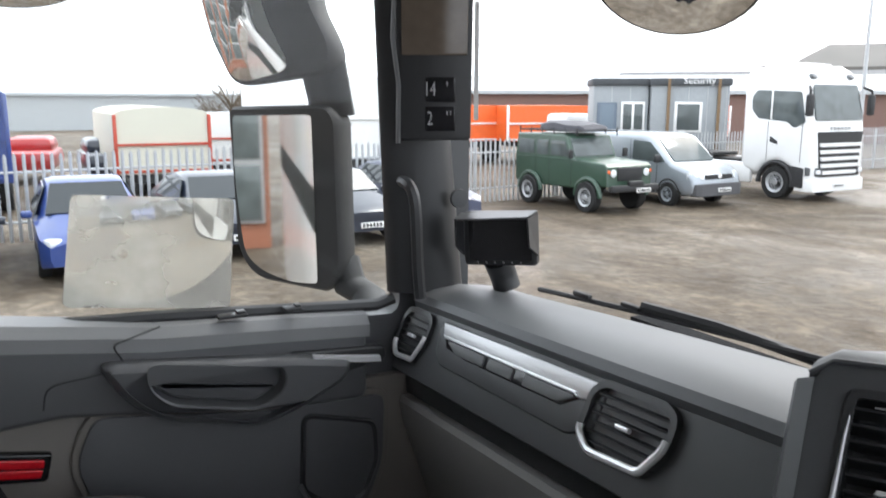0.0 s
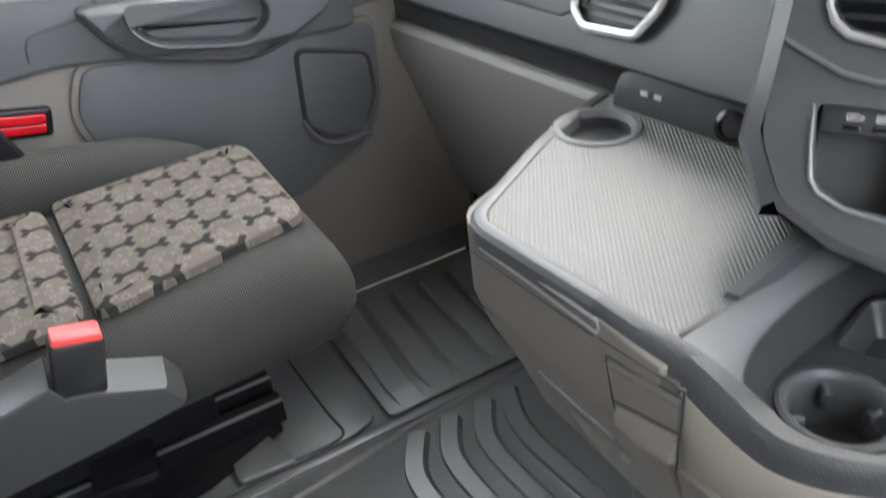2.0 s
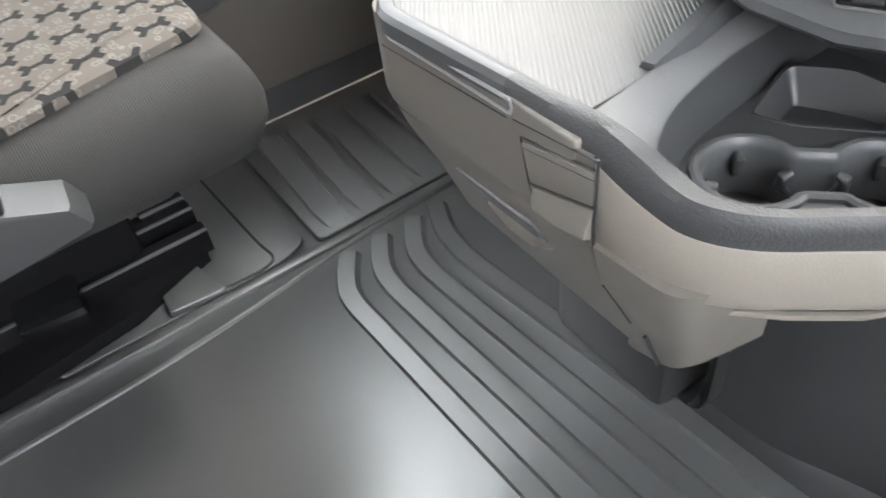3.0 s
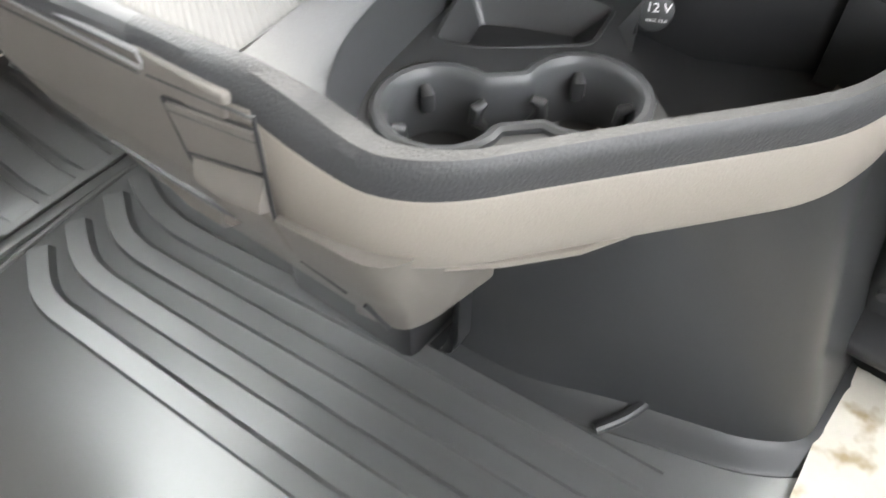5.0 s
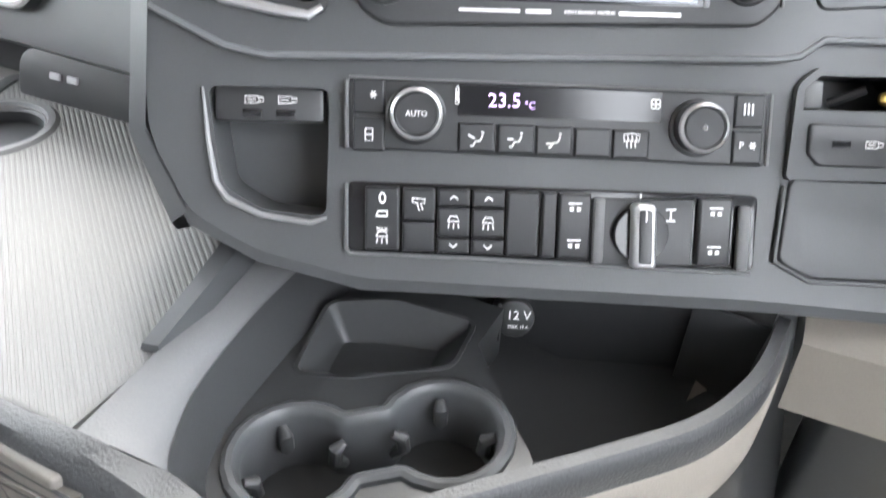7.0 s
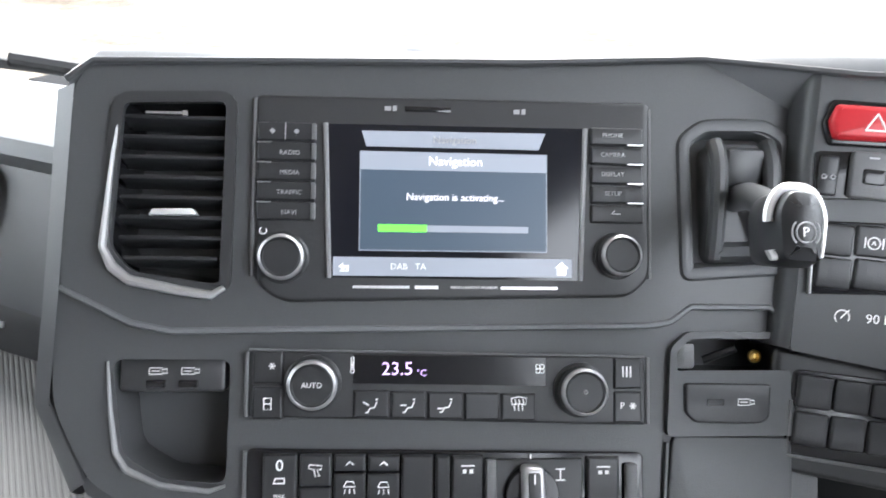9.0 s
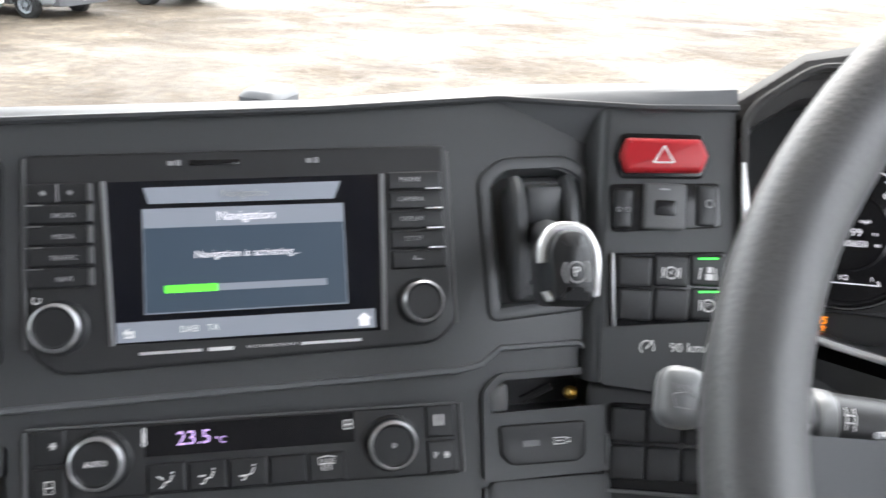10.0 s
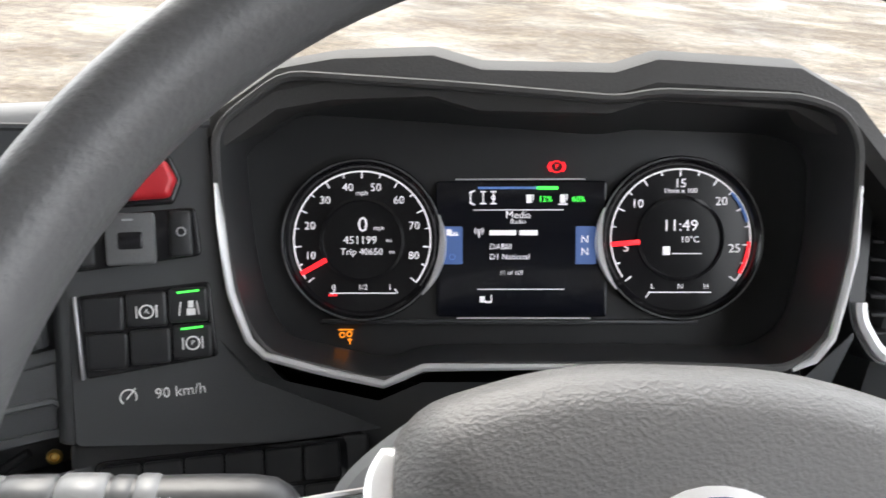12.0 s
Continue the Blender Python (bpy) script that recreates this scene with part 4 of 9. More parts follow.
col = thing("console_column", "smooth dark grey moulded column below the console down to the floor", "console")
b = bmesh.new()
rings = []
for z, k in ((0.0, 0.006), (0.006, 0.004), (0.010, -0.004), (0.014, -0.022), (0.022, -0.034), (0.05, -0.042), (0.15, -0.040), (0.3, -0.030), (0.54, -0.006)):
    g, t_ = 0.02 * (z / 0.54), max(0.0, z - 0.05) * 0.30 - 0.03
    rings.append([(x, y, z) for x, y in inset2(rounded([(-0.09, -0.31 + g), (0.05, -0.30 + g), (0.16, -0.255 + g), (0.30 - t_, -0.205 + g), (0.375 - t_, -0.15), (0.385 - t_, 0.1), (-0.06, 0.1)], [0.02, 0.05, 0.06, 0.06, 0.05, 0.01, 0.01], 6), -k)])
loft(b, rings)
part("housing", b, M_COLUMN, col)
b = bmesh.new()
tube(b, smooth_path([(0.152, -0.268, 0.012), (0.176, -0.232, 0.020), (0.190, -0.19, 0.024), (0.194, -0.160, 0.018)]), 0.008, 10)
part("floor_clip", b, M_COLUMN, col)
b = bmesh.new()
tube(b, smooth_path([(-0.066, -0.268, 0.012), (-0.050, -0.235, 0.016), (-0.036, -0.20, 0.014)]), 0.006, 8)
part("floor_clip", b, M_COLUMN, col)
# small open pocket under the tray, with a thin lip
b = bmesh.new()
loft(b, [[(0.055, -0.50, 0.545), (0.20, -0.36, 0.545), (0.17, -0.33, 0.545), (0.03, -0.46, 0.545)], [(0.06, -0.46, 0.475), (0.15, -0.37, 0.485), (0.13, -0.34, 0.485), (0.03, -0.42, 0.47)]])
part("under_pocket", b, M_GREYMID, con)
b = bmesh.new()
tube(b, [(0.062, -0.492, 0.492), (0.10, -0.462, 0.496), (0.14, -0.43, 0.508), (0.163, -0.413, 0.526), (0.172, -0.408, 0.552)], 0.004, 8)
part("pocket_lip", b, M_GREY, con)
b = bmesh.new()
rings = []
for z, y0, xr, yr in ((0.335, -0.470, 0.024, -0.44), (0.36, -0.4805, 0.034, -0.44), (0.40, -0.4965, 0.048, -0.45), (0.45, -0.521, 0.062, -0.46), (0.50, -0.5465, 0.077, -0.47), (0.55, -0.559, 0.087, -0.47)):
    rings.append([(x, y, z) for x, y in rounded([(-0.012, y0), (xr - 0.012, y0 + 0.006), (xr, yr), (0.04, -0.36), (-0.012, -0.36)], [0.002, 0.03, 0.03, 0.01, 0.005], 5)])
loft(b, rings)
part("lower_cheek", b, M_GREYMID, con)

# ---------------------------------------------------------------- floor mats
fm = thing("floor_mat", "dark grey moulded rubber floor mat with raised ribs", "mat")
b = bmesh.new()
prism(b, rounded([(-0.685, -1.9), (1.0, -1.9), (1.0, 0.2), (-0.685, 0.2)], 0.02), -0.006, 0.004, 0.002)
part("mat", b, M_RUBBER, fm)
for y0, y1, yl in ((-0.573, -0.555, -0.518), (-0.502, -0.474, -0.452), (-0.433, -0.395, -0.380), (-0.366, -0.315, -0.330)):
    b = bmesh.new()
    w_ = 0.042
    c_ = [(-0.662, yl), (-0.60, yl + (y0 - yl) * 0.72), (-0.55, y0 + 0.001), (-0.46, y0 + 0.002), (-0.1, y0 + (y1 - y0) * 0.75), (0.25, y1 + 0.01)]
    up_ = smooth_path([(x, y, 0) for x, y in c_], 10)
    rings = []
    for i, p in enumerate(up_):
        d_ = (up_[min(i + 1, len(up_) - 1)] - up_[max(i - 1, 0)]).normalized()
        n_ = Vector((-d_.y, d_.x, 0))
        rings.append([tuple(p + n_ * o + Vector((0, 0, z))) for o, z in ((0, 0.003), (0.0025, 0.013), (w_ - 0.010, 0.013), (w_, 0.003))])
    loft(b, rings)
    part("rib", b, M_RUBBER, fm)
b = bmesh.new()
tube(b, smooth_path([(-0.618, -1.5, 0.004), (-0.623, -1.153, 0.004), (-0.636, -0.828, 0.004), (-0.670, -0.534, 0.004), (-0.682, -0.40, 0.004), (-0.690, -0.2, 0.004)]), 0.006, 8)
part("edge_bead", b, M_RUBBER, fm, "moulded edge bead")
b = bmesh.new()
box(b, (-0.695, -0.9, 0.006), (0.022, 2.0, 0.012), 0.004)
part("joint_strip", b, M_RUBBER, fm)
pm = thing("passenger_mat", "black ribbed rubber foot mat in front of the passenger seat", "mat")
# base darker than the ribs: shade of the grooves put into colour
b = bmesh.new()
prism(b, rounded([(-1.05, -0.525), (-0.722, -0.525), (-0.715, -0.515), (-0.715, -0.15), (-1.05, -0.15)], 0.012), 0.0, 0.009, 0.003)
part("mat", b, M_RUBBER, pm, "mat base, groove shade put into its darker colour")
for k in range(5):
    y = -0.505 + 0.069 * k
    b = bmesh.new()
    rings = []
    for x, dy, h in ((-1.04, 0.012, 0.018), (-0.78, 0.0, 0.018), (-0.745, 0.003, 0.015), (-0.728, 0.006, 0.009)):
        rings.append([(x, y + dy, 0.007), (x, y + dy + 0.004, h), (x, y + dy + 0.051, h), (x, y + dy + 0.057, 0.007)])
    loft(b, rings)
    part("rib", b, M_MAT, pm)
sp = thing("floor_plate", "plain dark rubber floor cover beside the seat base", "mat")
b = bmesh.new()
prism(b, rounded([(-1.05, -1.0), (-0.715, -1.0), (-0.715, -0.60), (-0.735, -0.545), (-1.05, -0.535)], 0.02), 0.0, 0.006, 0.002)
part("plate", b, M_RUBBER, sp)
b = bmesh.new()
tube(b, smooth_path([(-1.05, -0.625, 0.007), (-0.80, -0.615, 0.007), (-0.735, -0.61, 0.007), (-0.718, -0.64, 0.007), (-0.72, -0.72, 0.007)]), 0.003, 6)
part("edge_seam", b, M_BLACK, sp)
M_PAPER = mat("paper_mat", (0.72, 0.68, 0.6), 0.8, scale=60, vary=0.05, big=9, vary_big=0.12)
pn, pl_ = M_PAPER.node_tree.nodes, M_PAPER.node_tree.links
mud, ramp, mx = pn.new("ShaderNodeTexNoise"), pn.new("ShaderNodeValToRGB"), pn.new("ShaderNodeMixRGB")
mud.inputs["Scale"].default_value, mud.inputs["Detail"].default_value = 16, 3
ramp.color_ramp.elements[0].position, ramp.color_ramp.elements[1].position = 0.52, 0.64
mx.inputs["Color2"].default_value = (0.42, 0.33, 0.19, 1)
src_ = pn["Principled BSDF"].inputs["Base Color"].links[0].from_socket
pl_.new(next(q for q in pn if q.type == "TEX_COORD").outputs["Object"], mud.inputs["Vector"])
pl_.new(mud.outputs["Fac"], ramp.inputs[0])
pl_.new(ramp.outputs[0], mx.inputs["Fac"])
pl_.new(src_, mx.inputs["Color1"])
pl_.new(mx.outputs[0], pn["Principled BSDF"].inputs["Base Color"])
b = bmesh.new()
rings = []
for i in range(9):
    y = 0.13 - 0.075 * i
    rings.append([(0.372 + 0.002 * i + 0.05 * j, y + 0.02 * math.sin(j), 0.012 + 0.006 * math.sin(i * 1.3 + j) ** 2) for j in range(8)])
loft(b, rings, closed=False)
pp = part("paper_mat", b, M_PAPER)
tagged(pp, "crumpled white paper foot mat with muddy brown marks", "paper mat")

fg = thing("foot_guard", "black plastic guard panel beside the pedals", "panel")
b = bmesh.new()
loft(b, [[(x, y, z) for x, y in rounded([(0.33, 0.06), (0.345, 0.035), (0.455, 0.035), (0.475, 0.08), (0.33, 0.09)], 0.012)] for z in (0.10, 0.12, 0.45, 0.56)])
part("panel", b, M_COLUMN, fg)
b = bmesh.new()
box(b, (0.405, 0.025, 0.088), (0.17, 0.09, 0.03), 0.012, 3, rot=(14, 0, 0))
part("ledge", b, M_BLACK, fg, "rounded ledge")
b = bmesh.new()
box(b, (0.405, 0.045, 0.04), (0.16, 0.05, 0.08), 0.01)
part("foot", b, M_CARPET, fg)
for x_, z_ in ((0.365, 0.14), (0.43, 0.155)):
    b = bmesh.new()
    turned(b, [(0.0, 0.0), (0.010, 0.0), (0.008, 0.006), (0.0, 0.007)], 14, axes((x_, 0.035, z_), (1, 0, 0), (0, 0, 1), (0, -1, 0)))
    part("screw_cap", b, M_DASH, fg)

# ---------------------------------------------------------------- passenger seat


def seat_fabric():
    m = mat("seat_fabric", (0.108, 0.096, 0.084), 0.9, scale=900, bump=0.6, vary=0.25, spec=0.2)
    n, l = m.node_tree.nodes, m.node_tree.links
    tc = n.new("ShaderNodeTexCoord")
    mp = n.new("ShaderNodeMapping")
    mp.inputs["Rotation"].default_value = (0, 0, radians(0))
    sep = n.new("ShaderNodeSeparateXYZ")
    l.new(tc.outputs["Object"], mp.inputs["Vector"])
    l.new(mp.outputs[0], sep.inputs[0])

    def op(kind, a, b=None):
        nd = n.new("ShaderNodeMath")
        nd.operation = kind
        for k, v in enumerate((a, b)):
            if v is None:
                continue
            if isinstance(v, (int, float)):
                nd.inputs[k].default_value = v
            else:
                l.new(v, nd.inputs[k])
        return nd.outputs[0]
    # forked knots: a short bar with two arms at each end, on two staggered lattices
    px, py = 0.086, 0.072

    def cell(ox, oy):
        x = op("ABSOLUTE", op("SUBTRACT", op("FRACT", op("ADD", op("DIVIDE", sep.outputs["Y"], px), ox)), 0.5))
        y = op("ABSOLUTE", op("SUBTRACT", op("FRACT", op("ADD", op("DIVIDE", op("ADD", sep.outputs["X"], op("MULTIPLY", sep.outputs["Y"], 0.12)), py), oy)), 0.5))
        return op("MULTIPLY", x, px), op("MULTIPLY", y, py)

    def knot(ox, oy):
        x, y = cell(ox, oy)
        bar = op("MULTIPLY", op("LESS_THAN", x, 0.011), op("LESS_THAN", y, 0.0042))
        dx = op("SUBTRACT", x, 0.010)
        along, across = op("ADD", op("MULTIPLY", dx, 0.6), op("MULTIPLY", y, 0.8)), op("ABSOLUTE", op("SUBTRACT", op("MULTIPLY", dx, 0.8), op("MULTIPLY", y, 0.6)))
        arm = op("MULTIPLY", op("MULTIPLY", op("GREATER_THAN", along, -0.004), op("LESS_THAN", along, 0.0145)), op("LESS_THAN", across, 0.0047))
        return op("MAXIMUM", bar, arm)
    mask = op("MAXIMUM", knot(0.0, 0.0), knot(0.42, 0.5))
    # small pale loops between the knots
    vor = n.new("ShaderNodeTexVoronoi")
    vor.inputs["Scale"].default_value = 75
    l.new(tc.outputs["Object"], vor.inputs["Vector"])
    loop = op("LESS_THAN", op("ABSOLUTE", op("SUBTRACT", vor.outputs["Distance"], 0.34)), 0.07)
    pale = n.new("ShaderNodeMixRGB")
    l.new(op("MULTIPLY", loop, 0.5), pale.inputs["Fac"])
    l.new(n["Principled BSDF"].inputs["Base Color"].links[0].from_socket, pale.inputs["Color1"])
    pale.inputs["Color2"].default_value = (0.2, 0.185, 0.165, 1)
    l.new(pale.outputs[0], n["Principled BSDF"].inputs["Base Color"])
    mix = n.new("ShaderNodeMixRGB")
    src = n["Principled BSDF"].inputs["Base Color"].links[0].from_socket
    l.new(mask, mix.inputs["Fac"])
    l.new(src, mix.inputs["Color1"])
    mix.inputs["Color2"].default_value = (0.02, 0.0195, 0.019, 1)
    l.new(mix.outputs[0], n["Principled BSDF"].inputs["Base Color"])
    return m


M_FABRIC = seat_fabric()
M_BOLSTER = ribbed("seat_cord", (0.028, 0.0272, 0.026), 0.003, 90, 0.9, 0.0005)
st = thing("cab_seat", "passenger seat cushion in black and taupe patterned fabric", "seat")


def cushion(bm, x0, x1, y0, y1, z0, z1, r, crown=0.012, tilt=0.03):
    o = rounded([(x0, y0), (x1, y0), (x1, y1), (x0, y1)], r, 6)
    rings = []
    for z, d in ((z0, 0.05), (z0 + 0.02, 0.018), (z0 + 0.05, 0.002), ((z0 + z1) / 2, 0.0), (z1 - 0.05, 0.004), (z1 - 0.025, 0.014), (z1 - 0.008, 0.03), (z1, 0.045), (z1 + crown * 0.6, 0.08), (z1 + crown, 0.14)):
        c = Vector(((x0 + x1) / 2, (y0 + y1) / 2))
        k = 1 - max(0, d - 0.045) / ((x1 - x0) / 2 - 0.045)
        rings.append([(c.x + (x - c.x) * k, c.y + (y - c.y) * k, z + tilt * (y - y0)) for x, y in inset2(o, min(d, 0.045))])
    return loft(bm, rings)


b = bmesh.new()
cushion(b, -0.985, -0.505, -1.22, -0.592, 0.345, 0.486, 0.085)
tube(b, smooth_path([(-0.95, -1.26, 0.545), (-0.948, -1.0, 0.53), (-0.945, -0.8, 0.505), (-0.935, -0.66, 0.47)]), [0.055] * 14 + [0.05, 0.045, 0.04, 0.03, 0.02], 14)
part("cushion", b, M_BOLSTER, st, "black corded cushion sides")


def fabric_panel(pts, name):
    o = rounded(pts, [0.02, 0.02, 0.045, 0.04], 5)
    b = bmesh.new()
    top = lambda x, y: 0.502 + 0.03 * (y + 1.22) - 3.0 * max(0, y + 0.67) ** 2 + 0.005
    rings = [[(x, y, top(x, y) - 0.012) for x, y in o], [(x, y, top(x, y) - 0.001) for x, y in inset2(o, 0.002)], [(x, y, top(x, y) + 0.003) for x, y in inset2(o, 0.012)], [(x, y, top(x, y) + 0.006) for x, y in inset2(o, 0.05)]]
    loft(b, rings)
    return part(name, b, M_FABRIC, st, "taupe fabric with dark forked knot motifs")


fabric_panel([(-0.90, -0.915), (-0.565, -0.905), (-0.612, -0.622), (-0.90, -0.618)], "front_panel")
fabric_panel([(-0.90, -1.17), (-0.565, -1.17), (-0.565, -0.915), (-0.90, -0.925)], "rear_panel")
b = bmesh.new()
box(b, (-0.76, -0.97, 0.345), (0.34, 0.5, 0.07), 0.03)
part("pan", b, M_BLACK, st)
VAL = [(-1.25, 0.60), (-1.014, 0.513), (-0.968, 0.523), (-0.958, 0.503), (-0.928, 0.496), (-0.862, 0.467), (-0.847, 0.440), (-0.933, 0.430), (-1.042, 0.420), (-1.25, 0.37)]
b = bmesh.new()
loft(b, [[(x, y + (q if k in (4, 5, 6) else 0), z - (0.004 if x in (-0.452, -0.518) else 0)) for k, (y, z) in enumerate(VAL)] for x, q in ((-0.518, 0.0), (-0.512, 0.006), (-0.462, 0.0), (-0.454, -0.004), (-0.452, -0.008))])
part("side_valance", b, mat("valance_grey", (0.03, 0.031, 0.032), 0.4, scale=600, bump=0.3), st, "grey plastic side valance")
for x, y0, y1, z in ((-0.802, -1.15, -0.686, 0.062), (-0.862, -0.81, -0.686, 0.070), (-0.893, -0.77, -0.688, 0.075)):
    b = bmesh.new()
    box(b, (x - 0.014, (y0 + y1) / 2, z - 0.012), (0.030, y1 - y0, 0.05), 0.003)
    part("rail", b, M_CARPET, st, "black slide rail")
    b = bmesh.new()
    box(b, (x, (y0 + y1) / 2, z + 0.0135), (0.006, y1 - y0, 0.005), 0.001)
    part("rail_edge", b, M_SHELF, st, "paler grey rail edge")
b = bmesh.new()
loft(b, [[(x, y, z) for x, y in ((-0.695, -1.25), (-0.712, -1.05), (-0.742, -0.85), (-0.80, -0.70), (-0.97, -0.69), (-0.97, -1.25))] for z in (0.007, 0.035)])
box(b, (-0.90, -1.0, 0.17), (0.16, 0.42, 0.26), 0.02)
part("pedestal", b, M_CARPET, st)
b = bmesh.new()
prism(b, rounded([(-0.824, -0.797), (-0.717, -0.808), (-0.708, -0.706), (-0.82, -0.735)], 0.012), 0.006, 0.02, 0.003)
part("foot_plate", b, M_RUBBER, st)
b = bmesh.new()
box(b, (-0.80, -0.96, 0.072), (0.085, 0.105, 0.05), 0.01, rot=(0, 12, -6))
part("latch", b, M_GLOSS, st)

bk = thing("seat_buckle", "black seat belt buckle with a bright red release button", "seat belt")
b = bmesh.new()
box(b, (-0.474, -0.938, 0.518), (0.034, 0.052, 0.085), 0.006, rot=(-14, 0, 0))
part("body", b, mat("buckle_black", (0.012, 0.012, 0.013), 0.4), bk)
b = bmesh.new()
box(b, (-0.474, -0.9275, 0.559), (0.03, 0.048, 0.012), 0.004, rot=(-14, 0, 0))
part("release_button", b, mat("buckle_red", (0.75, 0.06, 0.06), 0.4), bk, "bright red release button")
sb = thing("seat_belt", "black seat belt strap hanging at the door side of the seat", "seat belt")
b = bmesh.new()
tube(b, smooth_path([(-0.97, -1.06, 0.86), (-0.955, -0.985, 0.70), (-0.95, -0.955, 0.62), (-0.95, -0.925, 0.545), (-0.95, -0.915, 0.50)]), 0.017, 8, flat=0.5)
part("strap", b, M_CARPET, sb)
b = bmesh.new()
box(b, (-0.945, -0.925, 0.515), (0.05, 0.062, 0.062), 0.012, 3, rot=(18, 0, 14))
box(b, (-0.945, -0.945, 0.47), (0.04, 0.05, 0.07), 0.012, 3, rot=(24, 0, 14))
part("guide", b, M_BLACK, sb)
b = bmesh.new()
box(b, (-0.93, -0.915, 0.548), (0.046, 0.05, 0.008), 0.003, 2, rot=(18, 0, 14))
part("guide_top", b, M_SHELF, sb)
# ---------------------------------------------------------------- driver's side of the dash
drv = thing("driver_fascia", "black fascia between centre stack and instruments", "dashboard", BTN)
b = bmesh.new()
plate(b, rounded([(-0.053, 0.106), (0.028, 0.108), (0.034, 0.02), (0.05, -0.03), (0.075, -0.062), (0.12, -0.077), (0.13, -0.086), (0.06, -0.088), (-0.052, -0.078)], 0.004), [], -0.05, 0.0)
part("face", b, M_DASH, drv)
b = bmesh.new()
loft(b, [[(-0.0525, v, 0.0), (-0.0565, v, -0.0015), (-0.060, v, -0.006), (-0.063, v, -0.013), (-0.066, v, -0.03), (-0.0525, v, -0.03)] for v in (0.105, 0.0, -0.077)])
part("left_roll", b, M_DASH, drv)
b = bmesh.new()
prism(b, rounded([(-0.058, -0.078), (0.12, -0.09), (0.12, -0.17), (-0.058, -0.16)], 0.006), -0.06, -0.012, 0.004)
part("lower_face", b, M_BLACK, drv)
knee = thing("knee_panel", "pale grey knee panel under the steering column", "panel")
b = bmesh.new()
loft(b, [[(0.285, -0.205, 0.548), (0.60, -0.16, 0.54), (0.62, -0.1, 0.54), (0.30, -0.1, 0.55)], [(0.283, -0.215, 0.62), (0.60, -0.17, 0.62), (0.62, -0.1, 0.62), (0.29, -0.1, 0.62)], [(0.278, -0.19, 0.634), (0.60, -0.15, 0.634), (0.62, -0.1, 0.634), (0.29, -0.1, 0.634)]])
part("pad", b, M_GREY, knee)
b = bmesh.new()
box(b, (0.66, -0.03, 0.66), (0.72, 0.12, 0.16), 0.02)
part("backing", b, M_BLACK, knee)

# ---------------------------------------------------------------- instrument cluster
clu = thing("instrument_cluster", "instrument cluster with two round dials and a central colour display", "instruments", CLU @ pose(0, 0, 0, 0, 0, 4.7))


def unroll(pts):
    c_, s_ = math.cos(radians(4.7)), math.sin(radians(4.7))
    return [(x * c_ + y * s_, y * c_ - x * s_) for x, y in pts]


FR = unroll([(-0.1945, 0.045), (-0.1909, 0.0174), (-0.1817, -0.0271), (-0.1708, -0.0598), (-0.1539, -0.0819), (-0.0824, -0.0926), (-0.06, -0.0806), (0.0684, -0.0691), (0.1532, -0.0642), (0.1743, -0.0442), (0.183, 0.0059),
             (0.1834, 0.0453), (0.1821, 0.0714), (0.1726, 0.087), (0.1493, 0.0944), (0.0615, 0.091), (0.0423, 0.0852), (-0.0568, 0.086), (-0.1568, 0.0851), (-0.1883, 0.0577)])
FR = rounded(FR, 0.012, 3)
back = [(x * 1.06, y * 0.98 - 0.004) for x, y in FR]
M_WELL = mat("well_black", (0.04, 0.041, 0.043), 0.35, scale=400, vary=0.05)
b = bmesh.new()
loft(b, [[(x, y, 0.082) for x, y in FR], [(x, y, 0.03) for x, y in inset2(FR, 0.004)], [(x, y, -0.004) for x, y in inset2(back, 0.004)]], caps=False)
prism(b, inset2(back, 0.002), -0.012, -0.004)
part("well", b, M_WELL, clu, "deep black instrument well")
for ch in ([(-0.1909, 0.0174), (-0.1863, -0.005), (-0.1817, -0.0271), (-0.177, -0.046), (-0.1708, -0.0598), (-0.164, -0.0735), (-0.1539, -0.0819), (-0.12, -0.0880), (-0.0824, -0.0926), (-0.071, -0.0865), (-0.06, -0.0806), (0.0684, -0.0691)],
           [(0.1532, -0.0642), (0.1655, -0.057), (0.1743, -0.0442), (0.179, -0.02), (0.183, 0.0059), (0.1834, 0.0453)]):
    b = bmesh.new()
    ch = unroll(ch)
    tube(b, [(x, y, 0.0875) for x, y in ch], [0.0012] + [0.0025] * (len(ch) - 2) + [0.0012], 8)
    part("chrome_edge", b, M_CHROME, clu, "satin chrome edge")
b = bmesh.new()
tube(b, [(x, y, 0.085) for x, y in FR] + [(FR[0][0], FR[0][1], 0.085)], 0.0026, 6)
part("dark_edge", b, M_HOOD, clu)
# display, dials
b = bmesh.new()
prism(b, rect(-0.003, -0.007, 0.118, 0.094, 0.003), -0.004, 0.002, 0.001)
disp = part("display", b, mat("display_black", (0.006, 0.007, 0.012), 0.15, emit=0.0), clu)
for x_, y_, w_ in ((-0.004, 0.041, 0.089), (-0.0016, -0.0547, 0.092)):
    b = bmesh.new()
    box(b, (x_, y_, 0.003), (w_, 0.0011, 0.001))
    part("bezel_line", b, M_CHROME, disp)
b = bmesh.new()
box(b, (-0.012, -0.0575, 0.0), (0.26, 0.003, 0.006), 0.001)
part("lower_ledge", b, M_DASH, clu)


